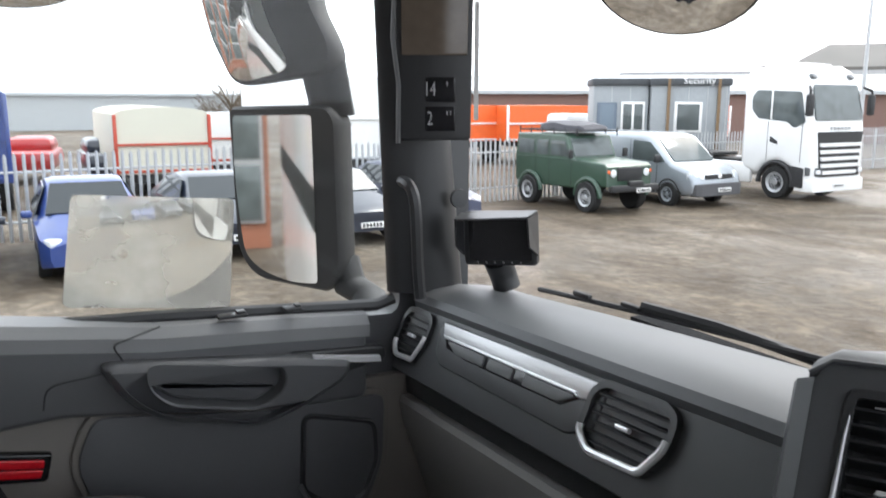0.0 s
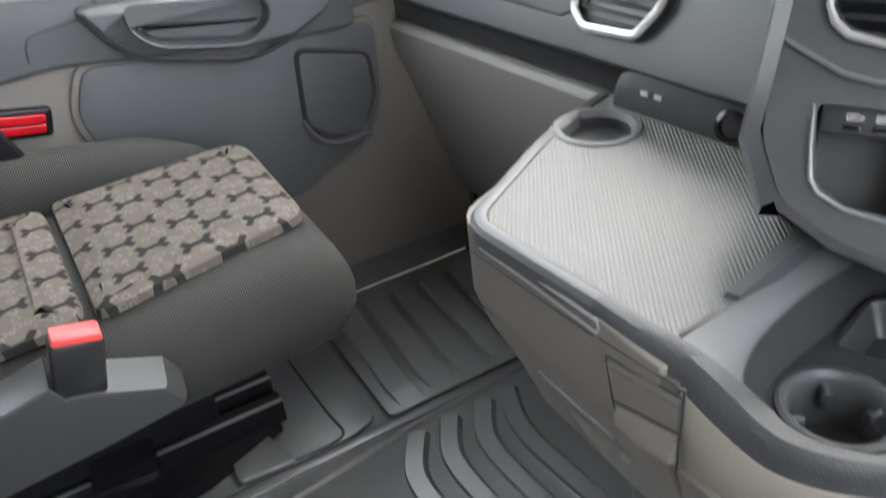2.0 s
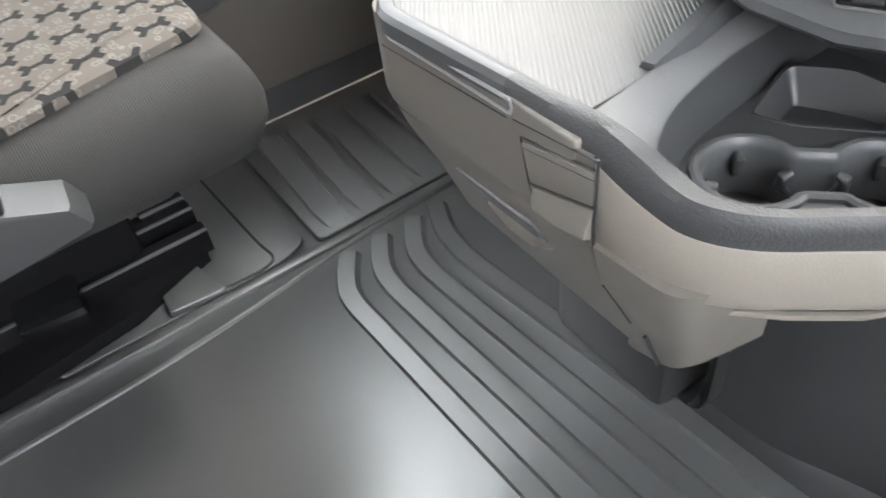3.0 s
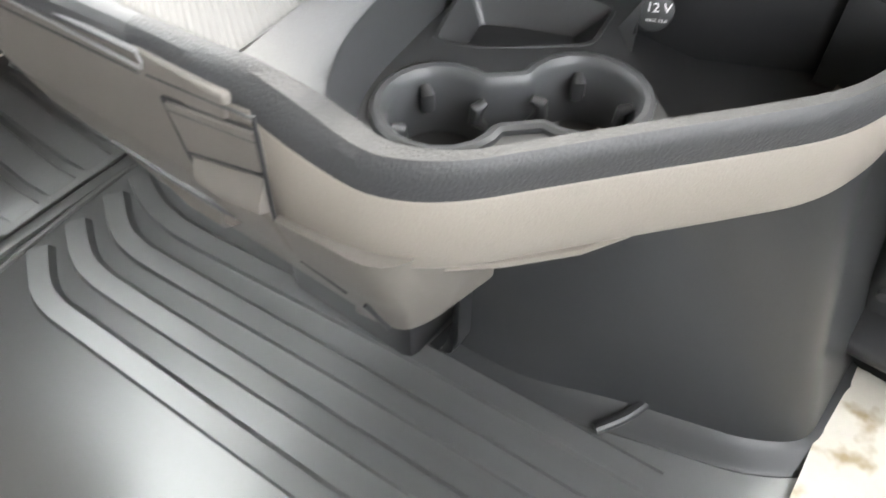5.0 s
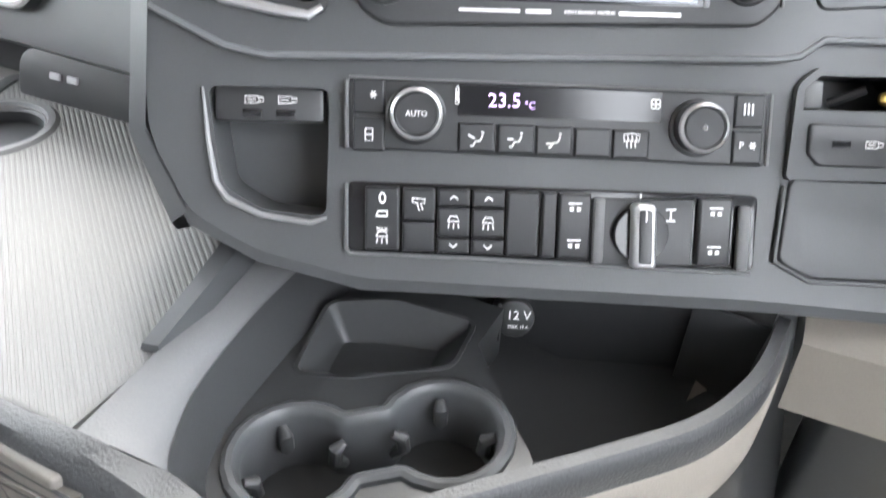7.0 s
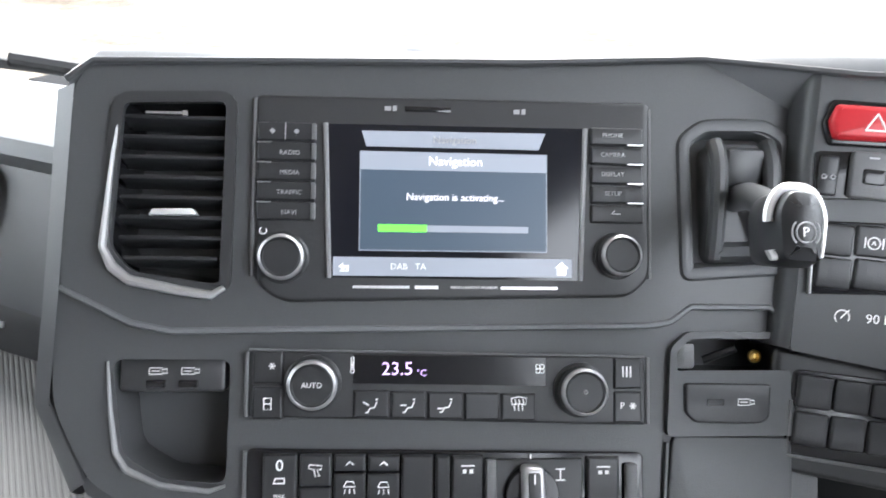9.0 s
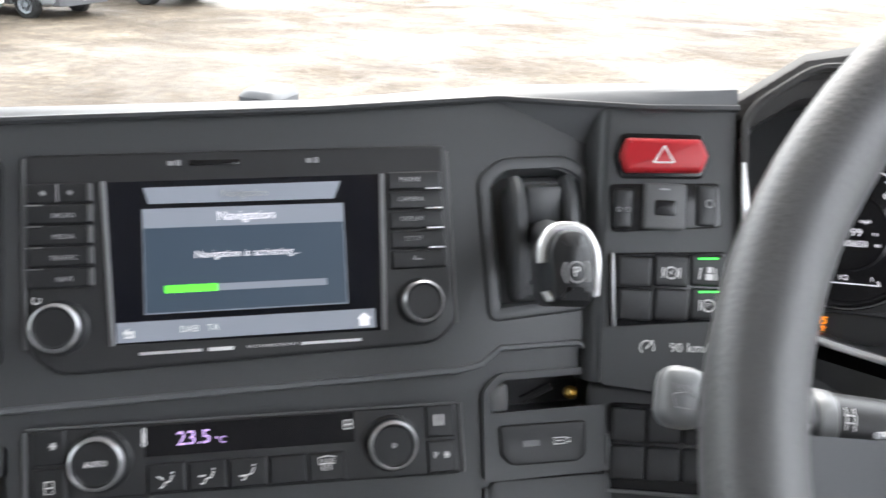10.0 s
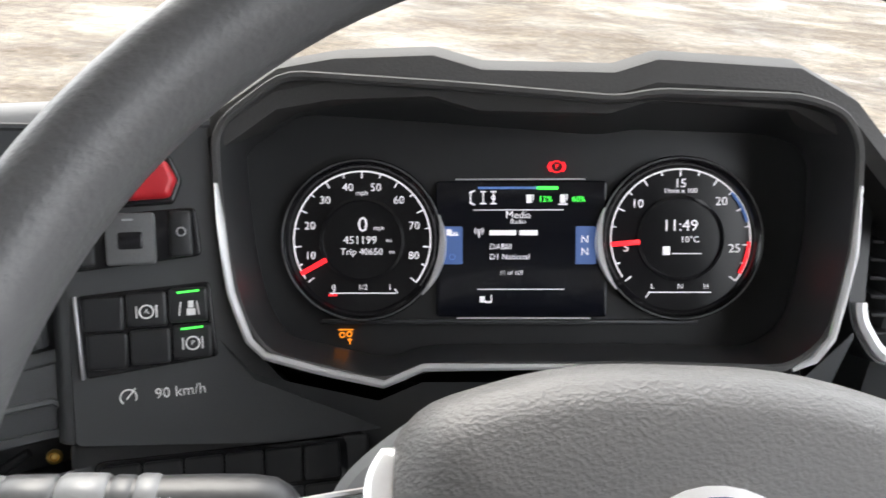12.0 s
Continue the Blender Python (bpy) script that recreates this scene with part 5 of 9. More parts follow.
def dial(cx, cy, nums, arc_mat_last, needle_deg, title, name, label):
    r = 0.0545
    b = bmesh.new()
    turned(b, [(r + 0.002, -0.004), (r + 0.002, 0.004), (r - 0.001, 0.007), (r - 0.004, 0.004), (r - 0.005, 0.002), (0, 0.002)], 48, Matrix.Translation((cx, cy, 0)))
    d_ = part(name, b, M_GLOSS, clu, label)
    b = bmesh.new()
    ring(b, (cx, cy), r + 0.0006, 0.0006, 0.0062, 48)
    part("dial_rim", b, M_TRIM, d_, "thin grey rim")
    b = bmesh.new()
    pts = [(cx + 0.0475 * math.cos(radians(a)), cy + 0.0475 * math.sin(radians(a)), 0.0035) for a in range(-38, 219, 6)]
    tube(b, pts, 0.0006, 4)
    for k in range(17):
        a = radians(218 - 256 * k / 16)
        l_ = 0.005 if k % 2 == 0 else 0.003
        box(b, (cx + (0.0475 - l_ / 2) * math.cos(a), cy + (0.0475 - l_ / 2) * math.sin(a), 0.0035), (l_, 0.0009, 0.0008), rot=(0, 0, math.degrees(a)))
    part("scale", b, M_WHITEGLOW, d_)
    for txt, a, sz in nums:
        words("numeral", txt, sz, (cx + 0.0375 * math.cos(radians(a)), cy + 0.0375 * math.sin(radians(a)), 0.0033), M_WHITEGLOW, d_)
    words("numeral", title, 0.0048, (cx, cy + 0.0325, 0.0033), M_WHITEGLOW, d_)
    b = bmesh.new()
    turned(b, [(0.0285, 0.0025), (0.0295, 0.0045), (0.0275, 0.005), (0.027, 0.003), (0, 0.003)], 40, Matrix.Translation((cx, cy, 0)))
    part("inner_ring", b, M_GLOSS, d_)
    b = bmesh.new()
    a = radians(needle_deg)
    box(b, (cx + 0.038 * math.cos(a), cy + 0.038 * math.sin(a), 0.0058), (0.02, 0.0034, 0.001), 0.0008, rot=(0, 0, needle_deg))
    part("needle", b, M_REDGLOW, d_)
    return d_


d1 = dial(-0.1132, -0.0007, [("10", 197, 0.0078), ("20", 165, 0.0078), ("30", 133, 0.0078), ("40", 105, 0.0078), ("50", 75, 0.0078), ("60", 47, 0.0078), ("70", 15, 0.0078), ("80", -17, 0.0078)], None, 209, "mph", "speedometer", "round black speedometer with white figures")
words("readout", "0", 0.015, (-0.1127, 0.0095, 0.0035), M_WHITEGLOW, d1)
words("readout", "mph", 0.0042, (-0.1015, 0.0075, 0.0035), M_WHITEGLOW, d1)
words("readout", "451199", 0.0078, (-0.1145, -0.0010, 0.0035), M_WHITEGLOW, d1)
words("readout", "mi", 0.004, (-0.0945, -0.0010, 0.0035), M_WHITEGLOW, d1)
words("readout", "Trip 40650", 0.0066, (-0.1135, -0.0090, 0.0035), M_WHITEGLOW, d1)
words("readout", "mi", 0.004, (-0.0925, -0.0090, 0.0035), M_WHITEGLOW, d1)
b = bmesh.new()
box(b, (-0.1127, -0.0375, 0.0035), (0.046, 0.0008, 0.0006))
box(b, (-0.133, -0.0365, 0.0035), (0.0008, 0.004, 0.0006), rot=(0, 0, -30))
box(b, (-0.0895, -0.0360, 0.0035), (0.0008, 0.004, 0.0006), rot=(0, 0, 35))
part("fuel_scale", b, M_WHITEGLOW, d1)
for t_, x_ in (("0", -0.133), ("1/2", -0.1127), ("1", -0.094)):
    words("numeral", t_, 0.0052, (x_, -0.0335, 0.0035), M_WHITEGLOW, d1)
b = bmesh.new()
box(b, (-0.1335, -0.0390, 0.0036), (0.006, 0.0012, 0.0006))
part("fuel_mark", b, M_REDGLOW, d1)
d2 = dial(0.1056, 0.0002, [("5", 190, 0.0085), ("10", 141, 0.0085), ("15", 90, 0.0085), ("20", 42, 0.0085), ("25", -11, 0.0085)], None, 185, "1/min x 100", "rev_counter", "round black rev counter with white figures")
words("readout", "11:49", 0.011, (0.1056, 0.0087, 0.0035), M_WHITEGLOW, d2)
words("readout", "10\u00b0C", 0.0062, (0.1120, -0.0008, 0.0035), M_WHITEGLOW, d2)
b = bmesh.new()
box(b, (0.0960, -0.0083, 0.0035), (0.005, 0.006, 0.0006), 0.0003)
box(b, (0.1100, -0.0103, 0.0035), (0.02, 0.0007, 0.0006))
part("fuel_sign", b, M_WHITEGLOW, d2)
b = bmesh.new()
box(b, (0.1056, -0.0368, 0.0035), (0.042, 0.0008, 0.0006))
box(b, (0.0835, -0.0383, 0.0035), (0.0008, 0.005, 0.0006), rot=(0, 0, -30))
part("heat_scale", b, M_WHITEGLOW, d2)
for t_, x_ in (("L", 0.0885), ("N", 0.1076), ("H", 0.125)):
    words("numeral", t_, 0.0048, (x_ - 0.002, -0.0328, 0.0035), M_WHITEGLOW, d2)
b = bmesh.new()
tube(b, [(0.1056 + 0.0465 * math.cos(radians(a)), 0.0002 + 0.0465 * math.sin(radians(a)), 0.004) for a in range(-31, -2, 4)], 0.0011, 4)
part("red_arc", b, M_REDGLOW, d2)
b = bmesh.new()
tube(b, [(0.1056 + 0.0465 * math.cos(radians(a)), 0.0002 + 0.0465 * math.sin(radians(a)), 0.004) for a in range(14, 43, 4)], 0.0010, 4)
part("blue_arc", b, M_BLUEGLOW, d2)
# chrome crescents of the dials
b = bmesh.new()
tube(b, [(-0.1132 + 0.056 * math.cos(radians(a)), -0.0007 + 0.056 * math.sin(radians(a)), 0.006) for a in range(-42, 22, 6)], [0.0008 + 0.0022 * math.sin(math.pi * k / 10) for k in range(11)], 6)
part("crescent", b, M_CHROME, d1)
b = bmesh.new()
tube(b, [(0.1056 + 0.056 * math.cos(radians(a)), 0.0002 + 0.056 * math.sin(radians(a)), 0.006) for a in range(158, 222, 6)], [0.0008 + 0.0022 * math.sin(math.pi * k / 10) for k in range(11)], 6)
part("crescent", b, M_CHROME, d2)
# display contents
for t_, x_, y_, s_, al in (("Media", -0.0053, 0.0163, 0.0072, "CENTER"), ("Radio", -0.0052, 0.0118, 0.0046, "CENTER"), ("DABIII", -0.0251, -0.0055, 0.0056, "LEFT"),
                           ("D1 National", -0.0251, -0.0125, 0.0056, "LEFT"), ("11 of 103", -0.010, -0.0235, 0.0042, "CENTER"), ("N", 0.0404, -0.0005, 0.0072, "CENTER"), ("N", 0.0404, -0.009, 0.0072, "CENTER")):
    words("lettering", t_, s_, (x_, y_, 0.0034), M_WHITEGLOW, disp, align=al)
for x0_, w_ in ((-0.0251, 0.0185), (-0.0045, 0.0125)):
    b = bmesh.new()
    prism(b, rect(x0_ + w_ / 2, 0.0042, w_, 0.0036, 0.0006), 0.0030, 0.0036)
    part("station_bar", b, M_WHITEGLOW, disp)
words("lettering", "12%", 0.0056, (0.0135, 0.0272, 0.0024), M_GREENGLOW, disp)
words("lettering", "60%", 0.0056, (0.0363, 0.0271, 0.0024), M_GREENGLOW, disp)
M_TILE = mat("lit_tile_blue", (0.07, 0.13, 0.32), 0.4, emit=0.5, vary=0, vary_big=0)
for x_ in (-0.0505, 0.0412):
    b = bmesh.new()
    prism(b, rect(x_, -0.0045, 0.0138, 0.0262, 0.001), 0.001, 0.0026)
    part("blue_tile", b, M_TILE, disp)


def mark(c, s, material=M_WHITEGLOW, name="display_sign", a=0):
    bm_ = bmesh.new()
    box(bm_, (c[0], c[1], 0.003), (s[0], s[1], 0.0006), 0, rot=(0, 0, a))
    return part(name, bm_, material, disp)


mark((-0.0125, 0.0351), (0.041, 0.0016), M_BLUEGLOW, "range_bar")
mark((0.0149, 0.035), (0.0145, 0.0022), M_GREENGLOW, "range_bar")
mark((-0.0051, 0.0199), (0.062, 0.0006), name="rule")
mark((-0.0035, -0.0348), (0.0596, 0.0006), name="rule")
for x_ in (-0.038, -0.0294, -0.0223):
    mark((x_, 0.0284), (0.0009, 0.0085), name="axle_sign")
    mark((x_ + (0.001 if x_ < -0.035 else 0), 0.0325), (0.0042, 0.001), name="axle_sign", a=25 if x_ < -0.035 else 0)
    mark((x_ + (0.001 if x_ < -0.035 else 0), 0.0243), (0.0042, 0.001), name="axle_sign", a=-25 if x_ < -0.035 else 0)
b = bmesh.new()
ring(b, (-0.0223, 0.0284), 0.0013, 0.0004, 0.0032, 10)
part("axle_ring", b, M_WHITEGLOW, disp)
for x_, w_ in ((0.0022, 0.0038), (0.0254, 0.0036)):
    mark((x_, 0.0276), (w_, 0.0058), name="pump_sign")
    mark((x_ + 0.0028, 0.0285), (0.0008, 0.0040), name="pump_hose")
mark((0.0254, 0.0238), (0.0062, 0.001), name="pump_sign")
mark((-0.0322, 0.0036), (0.0009, 0.0055), name="mast_sign")
for r_ in (0.0017, 0.003):
    for s_ in (-1, 1):
        b = bmesh.new()
        tube(b, [(-0.0322 + s_ * r_ * math.cos(radians(a)), 0.0055 + r_ * math.sin(radians(a)), 0.003) for a in range(-50, 51, 20)], 0.0003, 4)
        part("mast_wave", b, M_WHITEGLOW, disp)
mark((-0.0300, -0.0418), (0.0036, 0.0042), name="lorry_sign")
mark((-0.0262, -0.0437), (0.0042, 0.0014), name="lorry_sign")
mark((-0.0238, -0.0415), (0.0009, 0.0052), name="lorry_sign")
mark((-0.0530, 0.0046), (0.0036, 0.0042), name="lorry_sign")
mark((-0.0496, 0.0026), (0.0060, 0.0010), name="lorry_sign")
for x_ in (-0.0505, -0.048):
    b = bmesh.new()
    ring(b, (x_, 0.0038), 0.0009, 0.0003, 0.0034, 8)
    part("lorry_wheel", b, M_WHITEGLOW, disp)
b = bmesh.new()
ring(b, (-0.0508, -0.0125), 0.0020, 0.0003, 0.003, 10)
part("limit_ring", b, M_BLUEGLOW, disp)
b = bmesh.new()
ring(b, (0.0215, 0.0497), 0.0038, 0.0004, 0.001, 20, 1.15)
pk = part("park_lamp", b, M_REDGLOW, clu, "red parking brake lamp")
words("lettering", "P", 0.0048, (0.0215, 0.0497, 0.0014), M_REDGLOW, pk)
for s_ in (-1, 1):
    b = bmesh.new()
    tube(b, [(0.0215 + s_ * 0.0055 * math.cos(radians(a)), 0.0497 + 0.0046 * math.sin(radians(a)), 0.001) for a in range(-45, 46, 15)], 0.0007, 4)
    part("brake_shoe", b, M_REDGLOW, pk)
b = bmesh.new()
box(b, (-0.1249, -0.0632, 0.001), (0.0105, 0.0009, 0.0006))
ax_ = part("axle_lamp", b, M_ORANGEGLOW, clu, "orange axle warning lamp")
for x_, y_ in ((-0.1275, -0.0668), (-0.1225, -0.0662)):
    b = bmesh.new()
    ring(b, (x_, y_), 0.0017, 0.0005, 0.001, 12)
    part("lamp_ring", b, M_ORANGEGLOW, ax_)
b = bmesh.new()
box(b, (-0.1222, -0.0712, 0.001), (0.001, 0.0042, 0.0006))
box(b, (-0.1222, -0.0702, 0.001), (0.0032, 0.0008, 0.0006))
part("lamp_arrow", b, M_ORANGEGLOW, ax_)

# hood over the cluster
hood = thing("cluster_hood", "grained charcoal hood over the instruments", "dashboard")
b = bmesh.new()
edge = [(0.325, -0.052, 0.945), (0.350, -0.047, 0.957), (0.386, -0.030, 0.984), (0.42, -0.027, 0.992), (0.48, -0.024, 0.998), (0.51, -0.026, 0.992), (0.59, -0.025, 0.996), (0.615, -0.021, 1.005), (0.70, -0.021, 1.006), (0.735, -0.028, 0.99), (0.76, -0.035, 0.965), (0.785, -0.04, 0.93)]
rings = []
for x, y, z in edge:
    rings.append([(x, y - 0.004, z - 0.022), (x, y - 0.008, z - 0.010), (x, y, z + 0.002), (x, y + 0.02, z + 0.004), (x - 0.004, y + 0.07, z - 0.018), (x - 0.01, 0.18, z - 0.06), (x - 0.01, 0.26, z - 0.14), (x, 0.1, 0.8), (x, 0.06, z - 0.05)])
loft(b, rings)
part("hood_pad", b, M_HOOD, hood)
b = bmesh.new()
loft(b, [[(x, y, z) for x, y, z in ((0.30, 0.05, 0.62), (0.78, 0.05, 0.62), (0.82, 0.14, 0.62), (0.30, 0.14, 0.62))], [(x, y, z) for x, y, z in ((0.31, 0.06, 0.93), (0.78, 0.06, 0.93), (0.82, 0.14, 0.93), (0.3, 0.14, 0.93))]])
part("hood_core", b, M_BLACK, hood)
# below the cluster, over the column
b = bmesh.new()
loft(b, [[tuple(CLU @ Vector(p)) for p in ((-0.215, -0.02, 0.07), (-0.19, -0.07, 0.08), (-0.16, -0.094, 0.083), (-0.085, -0.103, 0.085), (-0.06, -0.09, 0.083), (0.16, -0.073, 0.08), (0.19, -0.04, 0.08))],
         [tuple(CLU @ Vector(p)) for p in ((-0.23, -0.03, 0.055), (-0.2, -0.085, 0.06), (-0.165, -0.107, 0.062), (-0.08, -0.118, 0.065), (-0.05, -0.105, 0.062), (0.17, -0.088, 0.06), (0.2, -0.045, 0.06))],
         [tuple(CLU @ Vector(p)) for p in ((-0.23, -0.06, 0.02), (-0.22, -0.12, 0.0), (-0.17, -0.16, 0.0), (-0.08, -0.17, 0.0), (-0.05, -0.17, 0.0), (0.17, -0.15, 0.0), (0.21, -0.1, 0.0))]], caps=False, closed=False)
part("lower_surround", b, M_DASH, hood)

rv = air_vent("air_vent", CLU @ pose(0.262, 0.0, 0.02), 0.10, 0.13, "black driver's side air vent with chrome lip", 8)
b = bmesh.new()
box(b, (0.92, 0.02, 0.85), (0.28, 0.12, 0.22), 0.03)
ob = part("fascia_end", b, M_DASH)
tagged(ob, "charcoal dash end beside the driver's door", "dashboard")

# ---------------------------------------------------------------- switches beside the instruments


def key(parent, u, v, w_, h_, name="key", material=None, z=0.004, r=0.0025):
    b = bmesh.new()
    prism(b, rect(u, v, w_, h_, r), -0.002, z, 0.0016)
    return part(name, b, material or M_BUTTON, parent)


def sign(parent, shapes, material=None, z=0.0045, name="sign"):
    b = bmesh.new()
    for c, s, a in shapes:
        box(b, (c[0], c[1], z), (s[0], s[1], 0.0006), 0, rot=(0, 0, a))
    return part(name, b, material or M_ICON, parent)


hz = thing("hazard_switch", "red hazard warning switch with a triangle", "switch", BTN)
b = bmesh.new()
prism(b, rounded([(-0.047, 0.072), (-0.043, 0.0835), (0.005, 0.0845), (0.0105, 0.073), (0.006, 0.0625), (-0.043, 0.0605)], 0.0025), -0.004, 0.009, 0.004)
part("red_cap", b, M_RED, hz)
b = bmesh.new()
tri = [(-0.0255, 0.0675), (-0.0125, 0.068), (-0.019, 0.0785)]
for i in range(3):
    tube(b, [(tri[i - 1][0], tri[i - 1][1], 0.0092), (tri[i][0], tri[i][1], 0.0092)], 0.0006, 4)
part("triangle", b, M_ICON, hz)
b = bmesh.new()
prism(b, rounded([(-0.050, 0.071), (-0.045, 0.087), (0.007, 0.088), (0.0135, 0.073), (0.008, 0.059), (-0.045, 0.057)], 0.003), -0.004, 0.003, 0.002)
part("surround", b, M_GLOSS, hz)

tg = thing("toggle_group", "row of black switches with a square toggle", "switch", BTN)
b = bmesh.new()
prism(b, rounded([(-0.052, 0.053), (0.020, 0.057), (0.0225, 0.028), (-0.049, 0.0215)], 0.004), -0.003, 0.002, 0.001)
part("backing", b, M_GLOSS, tg)
key(tg, -0.0425, 0.0375, 0.012, 0.026)
key(tg, -0.0165, 0.0395, 0.027, 0.030, "key", M_SHELF, 0.008)
key(tg, -0.0165, 0.0385, 0.015, 0.011, "toggle", M_GLOSS, 0.0085)
key(tg, 0.011, 0.0415, 0.013, 0.027)
sign(tg, [((-0.0175, 0.0505), (0.006, 0.0012), 0)], M_ICONDIM, 0.0085)
b = bmesh.new()
ring(b, (0.0115, 0.0425), 0.0024, 0.0005, 0.0085, 16)
part("gear_sign", b, M_ICONDIM, tg)
for u_ in (-0.0455, -0.040):
    b = bmesh.new()
    ring(b, (u_, 0.0365), 0.0014, 0.0004, 0.0045, 12)
    part("lamp_sign", b, M_ICONDIM, tg)

bg = thing("button_group", "block of six black push buttons, two with green lamps", "switch", BTN)
b = bmesh.new()
prism(b, rounded([(-0.0475, 0.008), (0.026, 0.0125), (0.029, -0.0325), (-0.0445, -0.040)], 0.003), -0.003, 0.002, 0.001)
part("backing", b, M_GLOSS, bg)
b = bmesh.new()
box(b, (-0.047, -0.016, 0.003), (0.002, 0.048, 0.005), 0.0008, rot=(0, 0, 3.5))
part("edge_strip", b, M_SILVER, bg)
for r_ in range(2):
    for c_ in range(3):
        u, v = -0.0335 + 0.0235 * c_ + 0.0013 * r_, -0.0035 - 0.0215 * r_ + 0.0014 * c_
        key(bg, u, v, 0.0222, 0.0203)
        if c_ == 2:
            sign(bg, [((u, v + 0.008), (0.0125, 0.0012), 3.5)], M_GREENGLOW, 0.0047, "led")
        if (r_, c_) in ((0, 1), (1, 2)):
            b = bmesh.new()
            ring(b, (u, v - 0.001), 0.0038, 0.0005, 0.0045, 16)
            words("letter", "P" if r_ else "A", 0.0042, (u, v - 0.001, 0.0042), M_ICON, bg)
            box(b, (u - 0.0055, v - 0.001, 0.0045), (0.0009, 0.007, 0.0006))
            box(b, (u + 0.0055, v - 0.001, 0.0045), (0.0009, 0.007, 0.0006))
            part("sign", b, M_ICON, bg)
        if (r_, c_) == (0, 2):
            sign(bg, [((u - 0.005, v - 0.002), (0.0008, 0.008), -8), ((u + 0.0052, v - 0.002), (0.0008, 0.008), 8), ((u + 0.0012, v - 0.004), (0.005, 0.004), 0), ((u + 0.0012, v + 0.0005), (0.003, 0.004), 0)])
words("lettering", "90 km/h", 0.0088, (0.0065, -0.0515, 0.0006), M_ICON, drv, rz=radians(2.5))
b = bmesh.new()
tube(b, [(-0.0225 + 0.0045 * math.cos(radians(a)), -0.0525 + 0.0045 * math.sin(radians(a)), 0.0006) for a in range(-30, 240, 20)], 0.0005, 4)
tube(b, [(-0.0235, -0.0535, 0.0006), (-0.0185, -0.0475, 0.0006)], 0.0005, 4)
part("limit_sign", b, M_ICON, drv)

ls = thing("lower_switch_bank", "bank of blank black switches below the fascia", "switch", BTN @ pose(0, 0, -0.012))
b = bmesh.new()
prism(b, rect(0.03, -0.12, 0.15, 0.058, 0.006), -0.003, 0.001, 0.001)
part("backing", b, M_GLOSS, ls)
for k in range(6):
    key(ls, -0.030 + 0.0237 * k, -0.105, 0.0225, 0.022)
    key(ls, -0.030 + 0.0237 * k, -0.130, 0.0225, 0.022)
b = bmesh.new()
tube(b, [(-0.044, -0.112, 0.002), (-0.043, -0.149, 0.002), (0.1, -0.152, 0.002)], 0.0014, 6)
part("bright_edge", b, M_SHELF, ls)

# ---------------------------------------------------------------- gear selector
gs = thing("gear_selector", "black gear selector lever with a chrome topped knob", "gear lever", STACK)
b = bmesh.new()
gb = rounded([(0.153, -0.046), (0.228, -0.041), (0.233, 0.052), (0.215, 0.064), (0.168, 0.063), (0.151, 0.05)], 0.008)
loft(b, [[(x, y, z) for x, y in inset2(gb, q)] for q, z in ((-0.001, 0.003), (0.001, 0.0062), (0.004, 0.0068), (0.008, 0.0055), (0.011, 0.0), (0.013, -0.02))], caps=False)
part("bezel", b, M_DASH, gs)
for x_ in (0.176, 0.212):
    b = bmesh.new()
    tube(b, smooth_path([(x_, -0.030, 0.004), (x_ - 0.001, 0.0, 0.014), (x_ - 0.001, 0.03, 0.017), (x_, 0.046, 0.008)]), 0.0058, 10)
    part("guide_rail", b, M_DASH, gs)
b = bmesh.new()
box(b, (0.194, 0.008, -0.010), (0.062, 0.088, 0.012), 0.004)
part("gate", b, M_DASH, gs)
b = bmesh.new()
gh = rounded([(0.170, -0.034), (0.217, -0.032), (0.219, 0.04), (0.208, 0.049), (0.178, 0.049), (0.168, 0.04)], 0.008)
loft(b, [[(x, y, -0.03) for x, y in gh], [(x, y, 0.004) for x, y in gh], [(x, y, 0.010) for x, y in inset2(gh, 0.004)], [(x, y, 0.012) for x, y in inset2(gh, 0.010)], [(x, y, 0.0) for x, y in inset2(gh, 0.014)]])
part("shroud", b, M_DASH, gs, "satin black shroud")
b = bmesh.new()
box(b, (0.194, 0.030, 0.010), (0.026, 0.026, 0.012), 0.004, rot=(18, 0, 0))
part("top_cap", b, M_DASH, gs)
b = bmesh.new()
tube(b, smooth_path([(0.194, 0.01, -0.01), (0.190, 0.008, 0.03), (0.180, -0.008, 0.08), (0.168, -0.02, 0.105)]), [0.009] * 19, 12)
part("lever", b, M_DASH, gs)
b = bmesh.new()
kn = rounded([(0.153, -0.040), (0.183, -0.042), (0.186, -0.012), (0.179, 0.0005), (0.160, 0.0015), (0.151, -0.010)], 0.008, 5)
kn = [(0.168 + (x - 0.168) * 0.84, -0.02 + (y + 0.02) * 0.98) for x, y in kn]
loft(b, [[(x, y, 0.088) for x, y in inset2(kn, 0.006)], [(x, y, 0.096) for x, y in inset2(kn, 0.001)], [(x, y, 0.118) for x, y in kn], [(x, y, 0.128) for x, y in inset2(kn, 0.003)], [(x, y, 0.132) for x, y in inset2(kn, 0.010)]])
kb = part("knob", b, M_BUTTON, gs)
b = bmesh.new()
arch = [p for p in inset2(kn, -0.0005) if p[1] > -0.036]
arch = sorted(arch, key=lambda p: -math.atan2(p[1] + 0.03, p[0] - 0.168))
tube(b, [(x, y, 0.121) for x, y in arch], 0.0027, 8)
part("chrome_arch", b, M_CHROME, kb, "bright chrome arch")
b = bmesh.new()
ring(b, (0.168, -0.0235), 0.0052, 0.0005, 0.1323)
part("park_ring", b, M_ICONDIM, kb)
